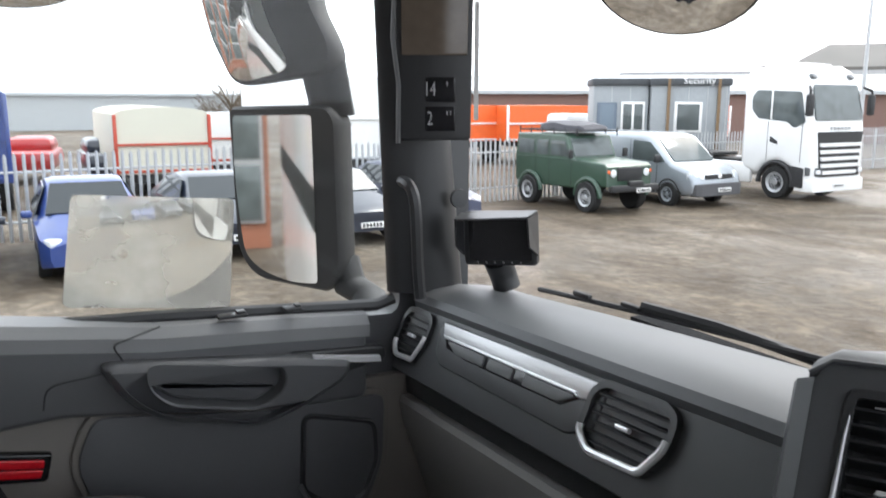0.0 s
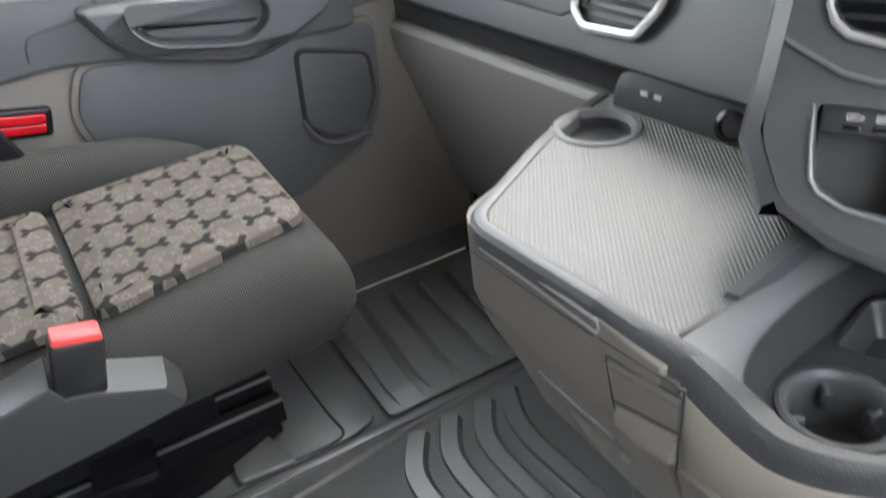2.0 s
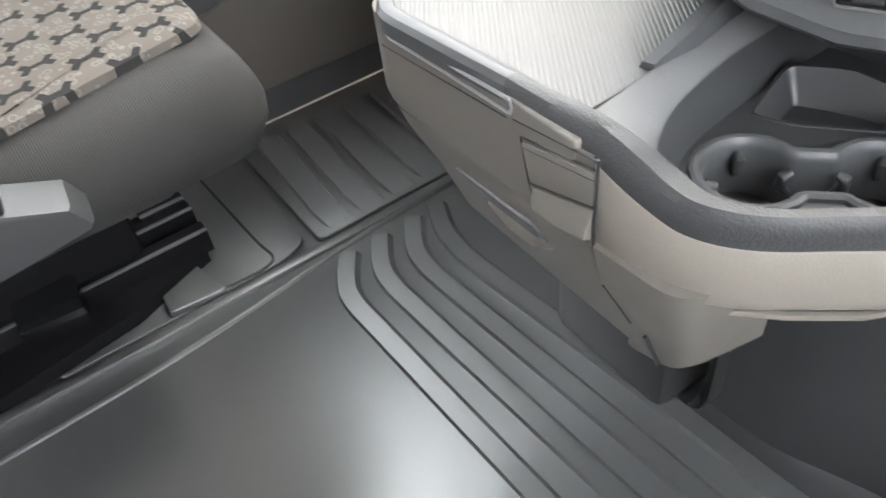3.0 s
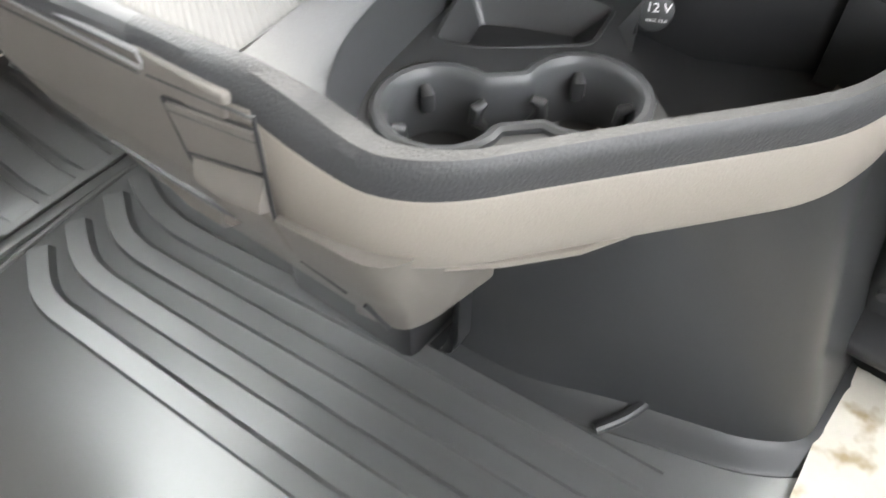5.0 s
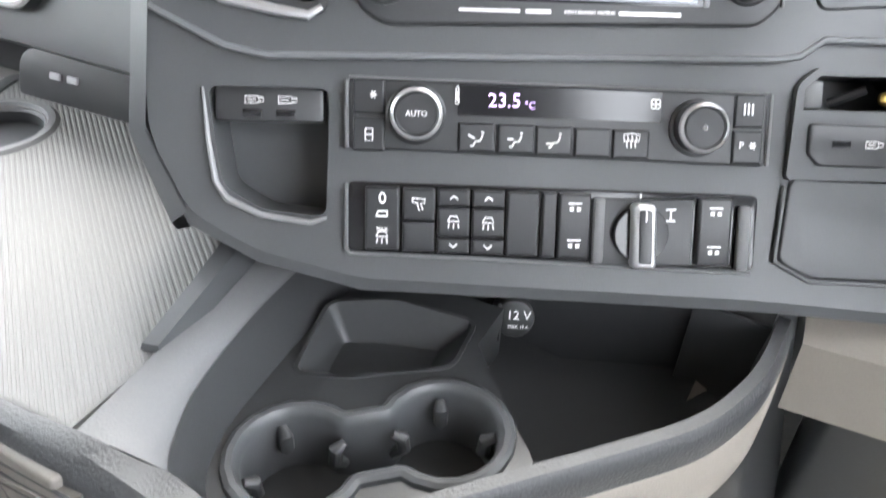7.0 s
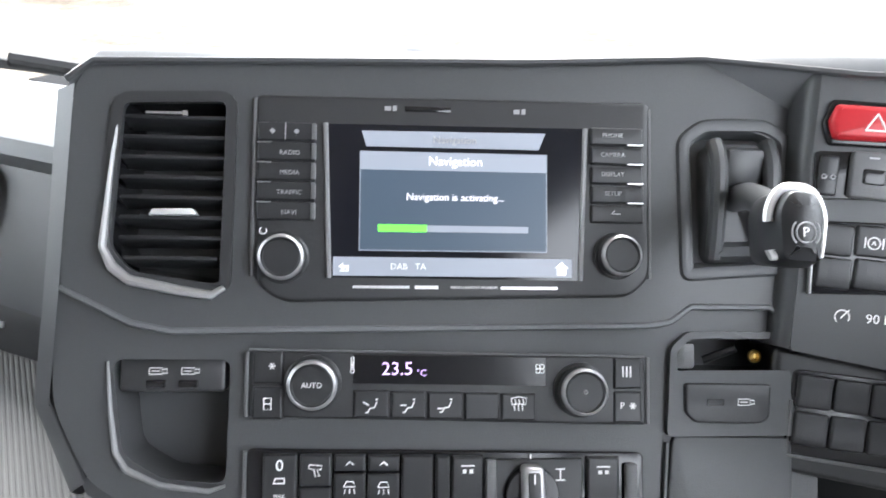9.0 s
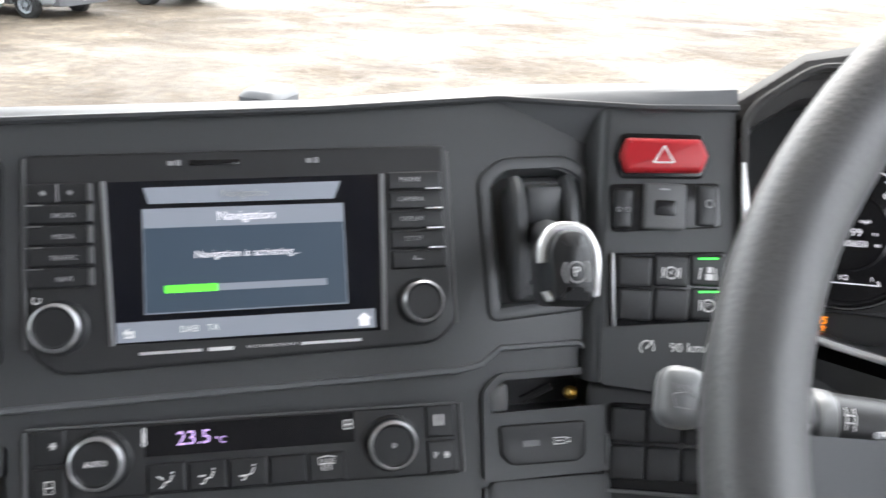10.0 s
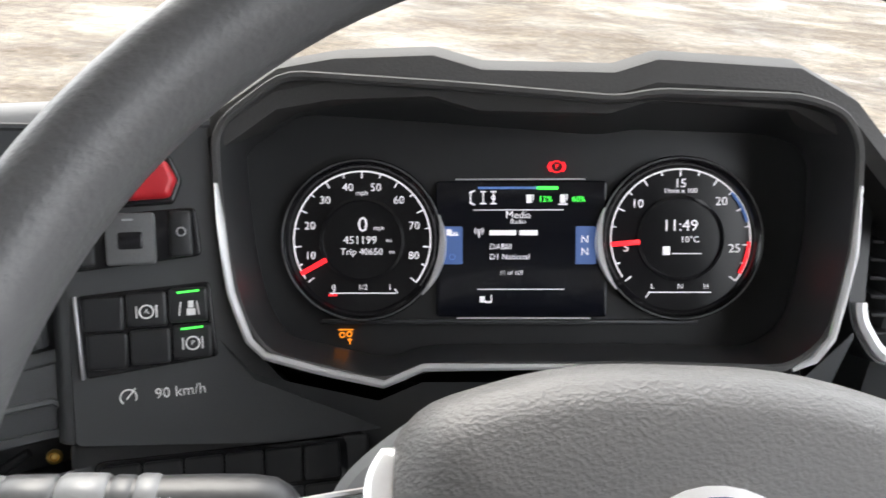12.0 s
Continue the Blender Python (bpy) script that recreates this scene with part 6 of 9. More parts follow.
for s_ in (-1, 1):
    b = bmesh.new()
    tube(b, [(0.168 + s_ * 0.0075 * math.cos(radians(a)), -0.0235 + 0.0075 * math.sin(radians(a)), 0.1323) for a in range(-45, 46, 15)], 0.0005, 4)
    part("brake_shoe", b, M_ICONDIM, kb)
words("lettering", "P", 0.0072, (0.168, -0.0235, 0.1322), M_ICON, kb)

# ---------------------------------------------------------------- steering wheel and stalks
WC, WR, WA = Vector((0.578, -0.357, 0.938)), 0.21, radians(43)
WHEEL = axes(WC, (1, 0, 0), (0, math.sin(WA), math.cos(WA)), (0, -math.cos(WA), math.sin(WA)))
sw = thing("steering_wheel", "black leather truck steering wheel with silver spoke trim", "steering wheel", WHEEL)
b = bmesh.new()
rings = []
for k in range(96):
    a = 2 * math.pi * k / 96
    rings.append([((WR + 0.0165 * math.cos(t)) * math.cos(a), (WR + 0.0165 * math.cos(t)) * math.sin(a), 0.019 * math.sin(t)) for t in [2 * math.pi * j / 16 for j in range(16)]])
rings.append(rings[0])
loft(b, rings, caps=False)
part("rim", b, M_LEATHER, sw, "grained black leather rim")
b = bmesh.new()
hb = rounded([(x, y + 0.006) for x, y in [(-0.098, 0.0), (-0.090, 0.042), (-0.03, 0.066), (0.060, 0.071), (0.125, 0.054), (0.148, 0.0), (0.12, -0.06), (0.06, -0.10), (-0.03, -0.10), (-0.09, -0.06)]], 0.03, 5)
loft(b, [[(x, y, -0.15) for x, y in inset2(hb, 0.01)], [(x, y, -0.11) for x, y in hb], [(x, y, -0.09) for x, y in inset2(hb, 0.003)], [(x, y, -0.077) for x, y in inset2(hb, 0.012)], [(x, y, -0.0705) for x, y in inset2(hb, 0.024)], [(x * 0.55, (y + 0.02) * 0.55 - 0.02, -0.066) for x, y in inset2(hb, 0.024)], [(x * 0.1, (y + 0.02) * 0.1 - 0.02, -0.0645) for x, y in inset2(hb, 0.024)]])
part("hub_pad", b, M_HUB, sw, "grained black hub cover")
b = bmesh.new()
turned(b, [(0.0, 0.0), (0.033, 0.0), (0.033, 0.004), (0.029, 0.006), (0.027, 0.004), (0.0, 0.004)], 32, Matrix.Translation((0.024, -0.007, -0.0675)))
bd = part("badge", b, M_CHROME, sw, "round silver badge with a blue field")
b = bmesh.new()
prism(b, circle2(0.024, -0.007, 0.0292, 32), -0.064, -0.0612)
part("badge_field", b, mat("badge_blue", (0.02, 0.06, 0.25), 0.25, coat=0.6), bd)
b = bmesh.new()
hs = rounded([(x, y + 0.004) for x, y in [(-0.122, -0.03), (-0.119, 0.012), (-0.08, 0.05), (-0.02, 0.068), (0.06, 0.07), (0.11, 0.03), (0.12, -0.03), (0.08, -0.09), (-0.08, -0.09)]], 0.03, 5)
loft(b, [[(x, y, -0.16) for x, y in inset2(hs, 0.012)], [(x, y, -0.125) for x, y in hs], [(x, y, -0.108) for x, y in inset2(hs, 0.006)], [(x, y, -0.1) for x, y in inset2(hs, 0.02)]])
part("hub_shell", b, M_DASHTOP, sw, "charcoal plastic shell behind the hub")
for sx in (-1, 1):
    b = bmesh.new()
    loft(b, [[(sx * 0.08, 0.012, -0.13), (sx * 0.088, 0.014, -0.10), (sx * 0.09, -0.045, -0.10), (sx * 0.085, -0.045, -0.13)],
             [(sx * 0.13, 0.004, -0.105), (sx * 0.13, 0.005, -0.085), (sx * 0.13, -0.05, -0.085), (sx * 0.13, -0.05, -0.105)],
             [(sx * 0.165, -0.012, -0.06), (sx * 0.165, -0.012, -0.04), (sx * 0.165, -0.062, -0.04), (sx * 0.165, -0.062, -0.06)],
             [(sx * 0.202, -0.026, -0.012), (sx * 0.202, -0.026, 0.006), (sx * 0.202, -0.072, 0.006), (sx * 0.202, -0.072, -0.012)]])
    part("spoke", b, M_DASH, sw)
    b = bmesh.new()
    tube(b, smooth_path([(sx * 0.087, 0.030, -0.094), (sx * 0.092, 0.018, -0.088), (sx * 0.090, 0.0, -0.083), (sx * 0.088, -0.05, -0.078)]), [0.003, 0.0055] + [0.0075] * 16 + [0.007], 8, flat=0.45)
    part("spoke_trim", b, M_CHROME, sw, "satin silver spoke trim")
    b = bmesh.new()
    tube(b, smooth_path([(sx * 0.095, 0.0165, -0.098), (sx * 0.13, 0.0065, -0.084), (sx * 0.165, -0.0105, -0.039)]), 0.0013, 6)
    part("spoke_edge", b, M_SILVER, sw, "thin silver spoke edge")
b = bmesh.new()
tube(b, [(0, 0, -0.14), (0, 0.0, -0.2), (0, -0.0, -0.36)], [0.07, 0.065, 0.06], 20)
bmesh.ops.transform(b, matrix=WHEEL, verts=b.verts)
cs = thing("steering_column", "black plastic steering column cowl", "steering column")
part("cowl", b, M_BLACK, cs)


def column_stalk():
    t = thing("column_stalk", "grey column stalk with smooth turn rings and lamp symbols", "stalk")
    tip, root = Vector((0.347, -0.303, 0.882)), Vector((0.454, -0.280, 0.874))
    d = root - tip
    dn = d.normalized()
    face = (Vector((0, -0.8, 0.6)) - dn * Vector((0, -0.8, 0.6)).dot(dn)).normalized()
    side = face.cross(dn)

    def span(k0, k1, r0, r1, name, material, parent, label="", n=24):
        b = bmesh.new()
        tube(b, [tuple(tip + d * k) for k in (k0, k0 + 0.012, k1 - 0.012, k1)], [r0 * 0.93, r0, r1, r1 * 0.93], n, flat=0.88)
        return part(name, b, material, parent, label)

    def symbol(k, r, lines, name, parent, w=0.00035):
        b = bmesh.new()
        for p in lines:
            tube(b, [tuple(tip + d * k + dn * x + side * y + face * math.sqrt(r * r - y * y)) for x, y in p], w, 4)
        return part(name, b, M_ICON, parent)
    b = bmesh.new()
    ts = (0.04, 0.07, 0.5, 0.7, 0.84, 0.92, 0.97, 1.0)
    rs = (0.010, 0.0128, 0.0138, 0.0146, 0.0146, 0.0134, 0.010, 0.006)
    tube(b, [tuple(tip + d * k) for k in ts], list(rs), 24, flat=0.88)
    body = part("arm", b, M_BLACK, t)
    grey = mat("stalk_grey", (0.2, 0.203, 0.207), 0.34, scale=700, bump=0.08)
    dark = mat("stalk_dark_grey", (0.085, 0.087, 0.09), 0.34, scale=700, bump=0.08)
    lamp = span(0.060, 0.222, 0.0138, 0.0142, "lamp_section", dark, body, "dark grey section with lamp symbols")
    span(0.230, 0.380, 0.0148, 0.0148, "turn_ring", grey, body, "smooth grey turn ring", 28)
    cl = span(0.388, 0.462, 0.0142, 0.0142, "collar", dark, body, "dark grey collar with a zero mark")
    span(0.468, 0.543, 0.0148, 0.0148, "turn_ring", grey, body, "smooth grey turn ring", 28)
    for k in (0.552, 0.582):
        symbol(k, 0.0147, [[(0.0, 0.006), (0.0008, 0.002), (0.0006, -0.003)]], "scale_line", body)
    symbol(0.567, 0.0147, [[(-0.0016, y), (0.0016, y)] for y in (0.003, 0.0)], "scale_line", body)
    symbol(0.150, 0.0146, [[(0.0005, 0.0030), (0.0030, 0.0027), (0.0046, 0.0008), (0.0046, -0.0008), (0.0030, -0.0027), (0.0005, -0.0030), (0.0005, 0.0030)]]
           + [[(-0.0042, y), (-0.0010, y)] for y in (0.0028, 0.0014, 0.0, -0.0014, -0.0028)], "lamp_symbol", lamp)
    for s_ in (-1, 1):
        symbol(0.150, 0.0146, [[(s_ * 0.0048, -0.0072), (s_ * 0.0028, -0.0056), (s_ * 0.0028, -0.0064), (s_ * 0.0008, -0.0064), (s_ * 0.0008, -0.0080), (s_ * 0.0028, -0.0080), (s_ * 0.0028, -0.0088), (s_ * 0.0048, -0.0072)]], "arrow_symbol", lamp, 0.0003)
    symbol(0.425, 0.0145, [[(0.0009 * math.cos(radians(a)), -0.0045 + 0.0016 * math.sin(radians(a))) for a in range(0, 361, 30)]], "zero_mark", cl, 0.0003)
    b = bmesh.new()
    box(b, (0, 0, 0), (0.020, 0.026, 0.021), 0.007, 3)
    bmesh.ops.transform(b, matrix=axes(tip - d * 0.01, dn, side, face), verts=b.verts)
    wb = part("washer_button", b, grey, t, "light grey washer button")
    b = bmesh.new()
    for k in range(-2, 3):
        tube(b, [tuple(tip - d * 0.01 + dn * (0.0014 * k) + side * 0.001 + face * 0.0107), tuple(tip - d * 0.01 + dn * (0.0026 * k) + side * 0.0045 + face * 0.0107)], 0.0003, 4)
    tube(b, [tuple(tip - d * 0.01 + dn * x + side * y + face * 0.0107) for x, y in ((-0.005, 0.0), (-0.0035, -0.005), (0.0035, -0.005), (0.005, 0.0), (0.0, 0.0016), (-0.005, 0.0))], 0.0003, 4)
    part("washer_sign", b, M_ICONDIM, wb)
    return t


column_stalk()
# ---------------------------------------------------------------- infotainment unit
rd = thing("infotainment_unit", "black infotainment radio with lit screen and two knobs", "radio", STACK)
b = bmesh.new()
ro = rounded([(-0.1265, 0.0705), (0.132, 0.0725), (0.131, -0.044), (0.118, -0.057), (-0.108, -0.0615), (-0.123, -0.050)], [0.006, 0.006, 0.006, 0.012, 0.012, 0.006], 4)
prism(b, ro, -0.002, 0.008, 0.003)
bz = part("bezel", b, M_BLACK, rd)
for x_ in (-0.1258, 0.1312):
    b = bmesh.new()
    tube(b, [(x_, 0.068, 0.007), (x_ - 0.0005, -0.045, 0.007)], 0.0013, 6)
    part("edge_strip", b, M_SHELF, bz)
b = bmesh.new()
prism(b, [(-0.081, 0.0525), (0.087, 0.0535), (0.0835, -0.0465), (-0.078, -0.0455)], 0.004, 0.0085)
scr = part("screen", b, mat("screen_off", (0.008, 0.009, 0.014), 0.12, vary=0, vary_big=0), rd, "lit colour screen")
for p0, p1 in (((-0.0815, 0.053), (-0.078, -0.046)), ((0.0875, 0.0535), (0.084, -0.0465))):
    b = bmesh.new()
    tube(b, [(*p0, 0.009), (*p1, 0.009)], 0.0017, 6)
    part("screen_edge", b, M_TRIM, bz, "silver screen edge strip")
M_SCR1 = mat("screen_slate", (0.03, 0.045, 0.065), 0.3, emit=0.9, vary=0, vary_big=0)
M_SCR2 = mat("screen_grey", (0.2, 0.22, 0.26), 0.3, emit=0.55, vary=0, vary_big=0)
M_SCR3 = mat("screen_green", (0.12, 0.9, 0.06), 0.3, emit=0.8, vary=0, vary_big=0)


def tile(pts, z, m, name, parent=scr):
    b = bmesh.new()
    prism(b, pts, z - 0.0004, z)
    return part(name, b, m, parent)


tile([(-0.0585, 0.0485), (0.061, 0.0495), (0.0565, 0.0385), (-0.0555, 0.0385)], 0.0092, M_SCR2, "title_bar")
tile([(-0.0595, 0.0355), (0.062, 0.0355), (0.062, -0.0285), (-0.0595, -0.0285)], 0.0090, M_SCR2, "popup_border")
tile([(-0.0588, 0.0235), (0.0613, 0.0235), (0.0613, -0.0278), (-0.0588, -0.0278)], 0.0094, M_SCR1, "popup")
tile([(-0.0755, -0.0325), (0.0785, -0.0325), (0.0785, -0.0445), (-0.0755, -0.0445)], 0.0092, M_SCR2, "status_bar")
tile(rect(0.001, -0.014, 0.097, 0.0042), 0.0097, M_SCR2, "progress_track")
tile(rect(-0.032, -0.014, 0.031, 0.0046), 0.0100, M_SCR3, "progress_bar")
words("lettering", "Navigation", 0.0066, (0.0015, 0.0435, 0.0096), M_ICONDIM, scr)
words("lettering", "Navigation", 0.0082, (0.002, 0.0295, 0.0096), M_WHITEGLOW, scr)
words("lettering", "Navigation is activating...", 0.0064, (0.002, 0.0062, 0.0098), M_WHITEGLOW, scr)
words("lettering", "DAB   TA", 0.0056, (-0.028, -0.0385, 0.0096), M_ICON, scr)
tile([(0.067, -0.0385), (0.0715, -0.0345), (0.076, -0.0385), (0.0745, -0.0385), (0.0745, -0.043), (0.0685, -0.043), (0.0685, -0.0385)], 0.0096, M_WHITEGLOW, "home_sign")
tile([(-0.072, -0.0385), (-0.069, -0.036), (-0.069, -0.0378), (-0.0655, -0.0378), (-0.0655, -0.042), (-0.071, -0.042), (-0.071, -0.041), (-0.067, -0.041), (-0.067, -0.0393), (-0.069, -0.0393), (-0.069, -0.041)], 0.0096, M_ICON, "back_sign")
for k, t_ in enumerate(("", "RADIO", "MEDIA", "TRAFFIC", "NAVI")):
    v = 0.0465 - 0.01265 * k
    kk = key(rd, -0.1055, v, 0.0365, 0.0118, "key", M_BUTTON, 0.0108, 0.0015)
    if t_:
        words("lettering", t_, 0.0042, (-0.1035, v - 0.001, 0.011), M_ICONDIM, kk)
        sign(rd, [((-0.1195, v + 0.0055), (0.009, 0.0007), 0)], M_SILVER, 0.011, "accent")
    else:
        for u_, w_, h_, a_ in ((-0.1145, 0.0026, 0.0026, 45), (-0.0995, 0.0026, 0.0026, 45), (-0.1065, 0.0006, 0.011, 0)):
            sign(rd, [((u_, v), (w_, h_), a_)], M_ICONDIM, 0.0111, "skip_mark")
    b = bmesh.new()
    box(b, (-0.0885, v, 0.0105), (0.003, 0.0105, 0.003), 0.0008)
    part("side_cap", b, M_SHELF, kk)
for k, t_ in enumerate(("PHONE", "CAMERA", "DISPLAY", "SETUP", "")):
    v = 0.0485 - 0.0128 * k
    kk = key(rd, 0.1085, v, 0.0355, 0.0118, "key", M_BUTTON, 0.0108, 0.0015)
    if t_:
        words("lettering", t_, 0.0042, (0.1055, v + 0.0005, 0.011), M_ICONDIM, kk)
        sign(rd, [((0.1205, v - 0.0056), (0.0105, 0.0009), 0)], M_CHROME, 0.0112, "accent")
    else:
        sign(rd, [((0.108, v), (0.005, 0.0007), 0), ((0.1055, v + 0.001), (0.003, 0.0007), 45)], M_ICONDIM, 0.0111)


def knob(parent, u, v, r, z0, label):
    b = bmesh.new()
    turned(b, [(r * 1.14, 0), (r * 1.14, 0.002), (r * 1.05, 0.003), (r, 0.003), (r * 0.98, 0.011), (r * 0.93, 0.0135), (r * 0.78, 0.0145), (r * 0.74, 0.0138), (0, 0.0138)], 40, Matrix.Translation((u, v, z0)))
    k_ = part("knob", b, M_BUTTON, parent, label)
    b = bmesh.new()
    turned(b, [(r * 0.99, 0.0112), (r * 0.955, 0.0138), (r * 0.86, 0.0150), (r * 0.84, 0.0146), (r * 0.9, 0.0128)], 40, Matrix.Translation((u, v, z0)))
    part("knob_ring", b, M_SILVER, k_, "thin chrome ring")
    return k_


knob(rd, -0.107, -0.0335, 0.0145, 0.007, "round black volume knob")
knob(rd, 0.1085, -0.0300, 0.0135, 0.007, "round black tuning knob")
b = bmesh.new()
tube(b, [(-0.1195 + 0.0022 * math.cos(radians(a)), -0.0165 + 0.0022 * math.sin(radians(a)), 0.0083) for a in range(120, 420, 25)], 0.0004, 4)
part("power_sign", b, M_ICON, rd)
for x0, x1 in ((-0.063, -0.027), (0.032, 0.069)):
    b = bmesh.new()
    box(b, ((x0 + x1) / 2, -0.0515, 0.0083), (x1 - x0, 0.0018, 0.0006))
    part("bright_bar", b, M_CHROME, bz)
sign(rd, [((-0.016, -0.0515), (0.015, 0.0022), 0)], M_ICON, 0.0083, "brand_bar")
words("lettering", "INFOTAINMENT PREMIUM", 0.0026, (0.0145, -0.0515, 0.0084), M_ICON, rd)
b = bmesh.new()
box(b, (-0.016, 0.0635, 0.0082), (0.03, 0.0035, 0.001), 0.0004)
part("card_slot", b, M_GLOSS, bz)
for c_, s_ in (((-0.042, 0.0635), (0.004, 0.0028)), ((-0.0375, 0.0637), (0.0025, 0.0035)), ((0.042, 0.0635), (0.004, 0.0028)), ((0.0465, 0.0637), (0.0025, 0.0035))):
    sign(rd, [(c_, s_, 0)], M_ICONDIM, 0.0084, "slot_mark")

# ---------------------------------------------------------------- stack vent
sv = thing("air_vent", "tall black centre air vent with a hooked chrome edge", "air vent", STACK, group="dashboard air vents")
b = bmesh.new()
vo = inset2(VENTHOLE, -0.006)
plate(b, vo, [inset2(VENTHOLE, 0.001)], 0.002, 0.0075, floors=False)
part("frame", b, M_BLACK, sv)
b = bmesh.new()
loft(b, [[(x, y, 0.004) for x, y in VENTHOLE], [(x, y, -0.04) for x, y in inset2(VENTHOLE, 0.004)]], caps=False)
part("duct", b, M_GLOSS, sv)
for k in range(8):
    y = 0.053 - 0.0128 * k
    b = bmesh.new()
    box(b, (-0.177, y, -0.006), (0.064 - (0.006 if k > 6 else 0), 0.0028, 0.02), 0.001, rot=(-14, 0, 0))
    part("slat", b, M_BUTTON, sv)
b = bmesh.new()
prism(b, [(-0.189, -0.008), (-0.16, -0.0075), (-0.163, -0.0035), (-0.187, -0.004)], 0.002, 0.012, 0.001)
part("slider", b, M_CHROME, sv)
b = bmesh.new()
box(b, (-0.183, 0.0575, 0.005), (0.022, 0.0014, 0.002))
box(b, (-0.170, 0.0575, 0.005), (0.003, 0.003, 0.003))
part("vent_mark", b, M_SILVER, sv)
b = bmesh.new()
tube(b, [(-0.2085, 0.066, 0.005), (-0.2125, 0.03, 0.008), (-0.2165, -0.028, 0.010), (-0.2105, -0.04, 0.010), (-0.2, -0.0485, 0.010), (-0.17, -0.0545, 0.010), (-0.150, -0.0575, 0.010), (-0.1425, -0.0525, 0.009)],
     [0.0009, 0.0013, 0.0026, 0.0034, 0.0034, 0.0032, 0.0028, 0.002], 8)
part("chrome_hook", b, M_SILVER, sv, "satin chrome hooked edge")



def strokes(parent, lines, z, r, name="sign", material=None):
    """A symbol drawn in thin strokes."""
    b = bmesh.new()
    for p in lines:
        tube(b, [(x, y, z) for x, y in p], r, 4)
    return part(name, b, material or M_ICON, parent)


# ---------------------------------------------------------------- climate panel
cp = thing("climate_panel", "black climate control panel with two ringed knobs and lit display", "control panel", STACK)
b = bmesh.new()
co = rounded([(-0.1275, -0.0915), (0.1285, -0.096), (0.1295, -0.1405), (-0.1275, -0.1335)], 0.004)
prism(b, co, -0.006, 0.004, 0.002)
part("backing", b, M_BLACK, cp)
b = bmesh.new()
prism(b, [(-0.062, -0.0945), (0.062, -0.0965), (0.062, -0.1145), (-0.062, -0.1125)], 0.003, 0.0048)
dp = part("display", b, M_GLOSS, cp)
M_LILACGLOW = mat("lit_lilac", (0.72, 0.5, 1.0), 0.4, emit=0.55, vary=0, vary_big=0)
words("lettering", "23.5", 0.0118, (-0.034, -0.1037, 0.0052), M_LILACGLOW, dp)
words("lettering", "\u00b0C", 0.006, (-0.0185, -0.1062, 0.0052), M_LILACGLOW, dp)
for k in range(5):
    u = -0.0503 + 0.0236 * k
    key(cp, u, -0.1255 - 0.0006 * k, 0.0226, 0.0175, "key", M_BUTTON, 0.0062, 0.001)
    if k < 3:
        v = -0.1262
        strokes(cp, [[(u + 0.0036, v + 0.0022), (u + 0.002, v - 0.0014), (u - 0.0008, v - 0.0018), (u - 0.0022, v - 0.0045), (u - 0.0038, v - 0.0045)],
                     [(u - 0.0052, v + 0.0022 - 0.0022 * k), (u - 0.0014, v + 0.0022 - 0.0022 * (k + (k == 0)))], [(u + 0.0026, v + 0.0036), (u + 0.0042, v + 0.0036)]], 0.0066, 0.00055)
    if k == 4:
        strokes(cp, [[(u - 0.0045, -0.1262), (u - 0.005, -0.1222), (u, -0.1212), (u + 0.005, -0.1222), (u + 0.0045, -0.1262), (u, -0.1257), (u - 0.0045, -0.1262)]]
                + [[(u + q, -0.1228), (u + q + 0.0006, -0.1248), (u + q - 0.0004, -0.1272), (u + q, -0.130)] for q in (-0.0026, 0.0, 0.0026)], 0.0066, 0.0004)
for u in (-0.115, 0.1165):
    for v in (-0.1025, -0.1245):
        key(cp, u, v - (0.004 if u > 0 else 0), 0.019, 0.0205, "key", M_BUTTON, 0.0055, 0.001)
sign(cp, [((-0.1125, -0.1015), (0.0045, 0.0006), a) for a in (0, 60, 120)], M_ICON, 0.0060)
strokes(cp, [[(-0.1172, -0.1215), (-0.1128, -0.1215), (-0.1128, -0.1285), (-0.1172, -0.1285), (-0.1172, -0.1215)], [(-0.1172, -0.125), (-0.1128, -0.125)]], 0.006, 0.0004)
sign(cp, [((0.113 + 0.0025 * k, -0.1055), (0.0009, 0.007), 0) for k in range(3)] + [((0.1195, -0.1275), (0.0045, 0.0008), a) for a in (0, 60, 120)], M_ICON, 0.0060)
words("lettering", "P", 0.006, (0.1125, -0.1275, 0.006), M_ICON, cp)
strokes(cp, [[(-0.0633, -0.1035), (-0.0633, -0.0965), (-0.0625, -0.0955), (-0.0617, -0.0965), (-0.0617, -0.1035), (-0.0613, -0.105), (-0.0625, -0.1062), (-0.0637, -0.105), (-0.0633, -0.1035)], [(-0.0625, -0.104), (-0.0625, -0.0985)]], 0.0052, 0.00035)
for q in range(4):
    b = bmesh.new()
    ring(b, (0.0582 + 0.0019 * math.cos(radians(45 + 90 * q)), -0.1035 + 0.0019 * math.sin(radians(45 + 90 * q))), 0.0015, 0.00035, 0.0052, 10)
    part("fan_blade", b, M_ICON, cp)
k1 = knob(cp, -0.087, -0.1125, 0.0158, 0.004, "round black knob lettered auto with chrome ring")
words("lettering", "AUTO", 0.0046, (-0.087, -0.1125, 0.0181), M_ICON, k1)
k2 = knob(cp, 0.0848, -0.1172, 0.0155, 0.004, "round black fan knob with chrome ring")
b = bmesh.new()
ring(b, (0.0848, -0.1172), 0.0011, 0.0006, 0.0181, 12)
part("centre_mark", b, M_ICONDIM, k2)
b = bmesh.new()
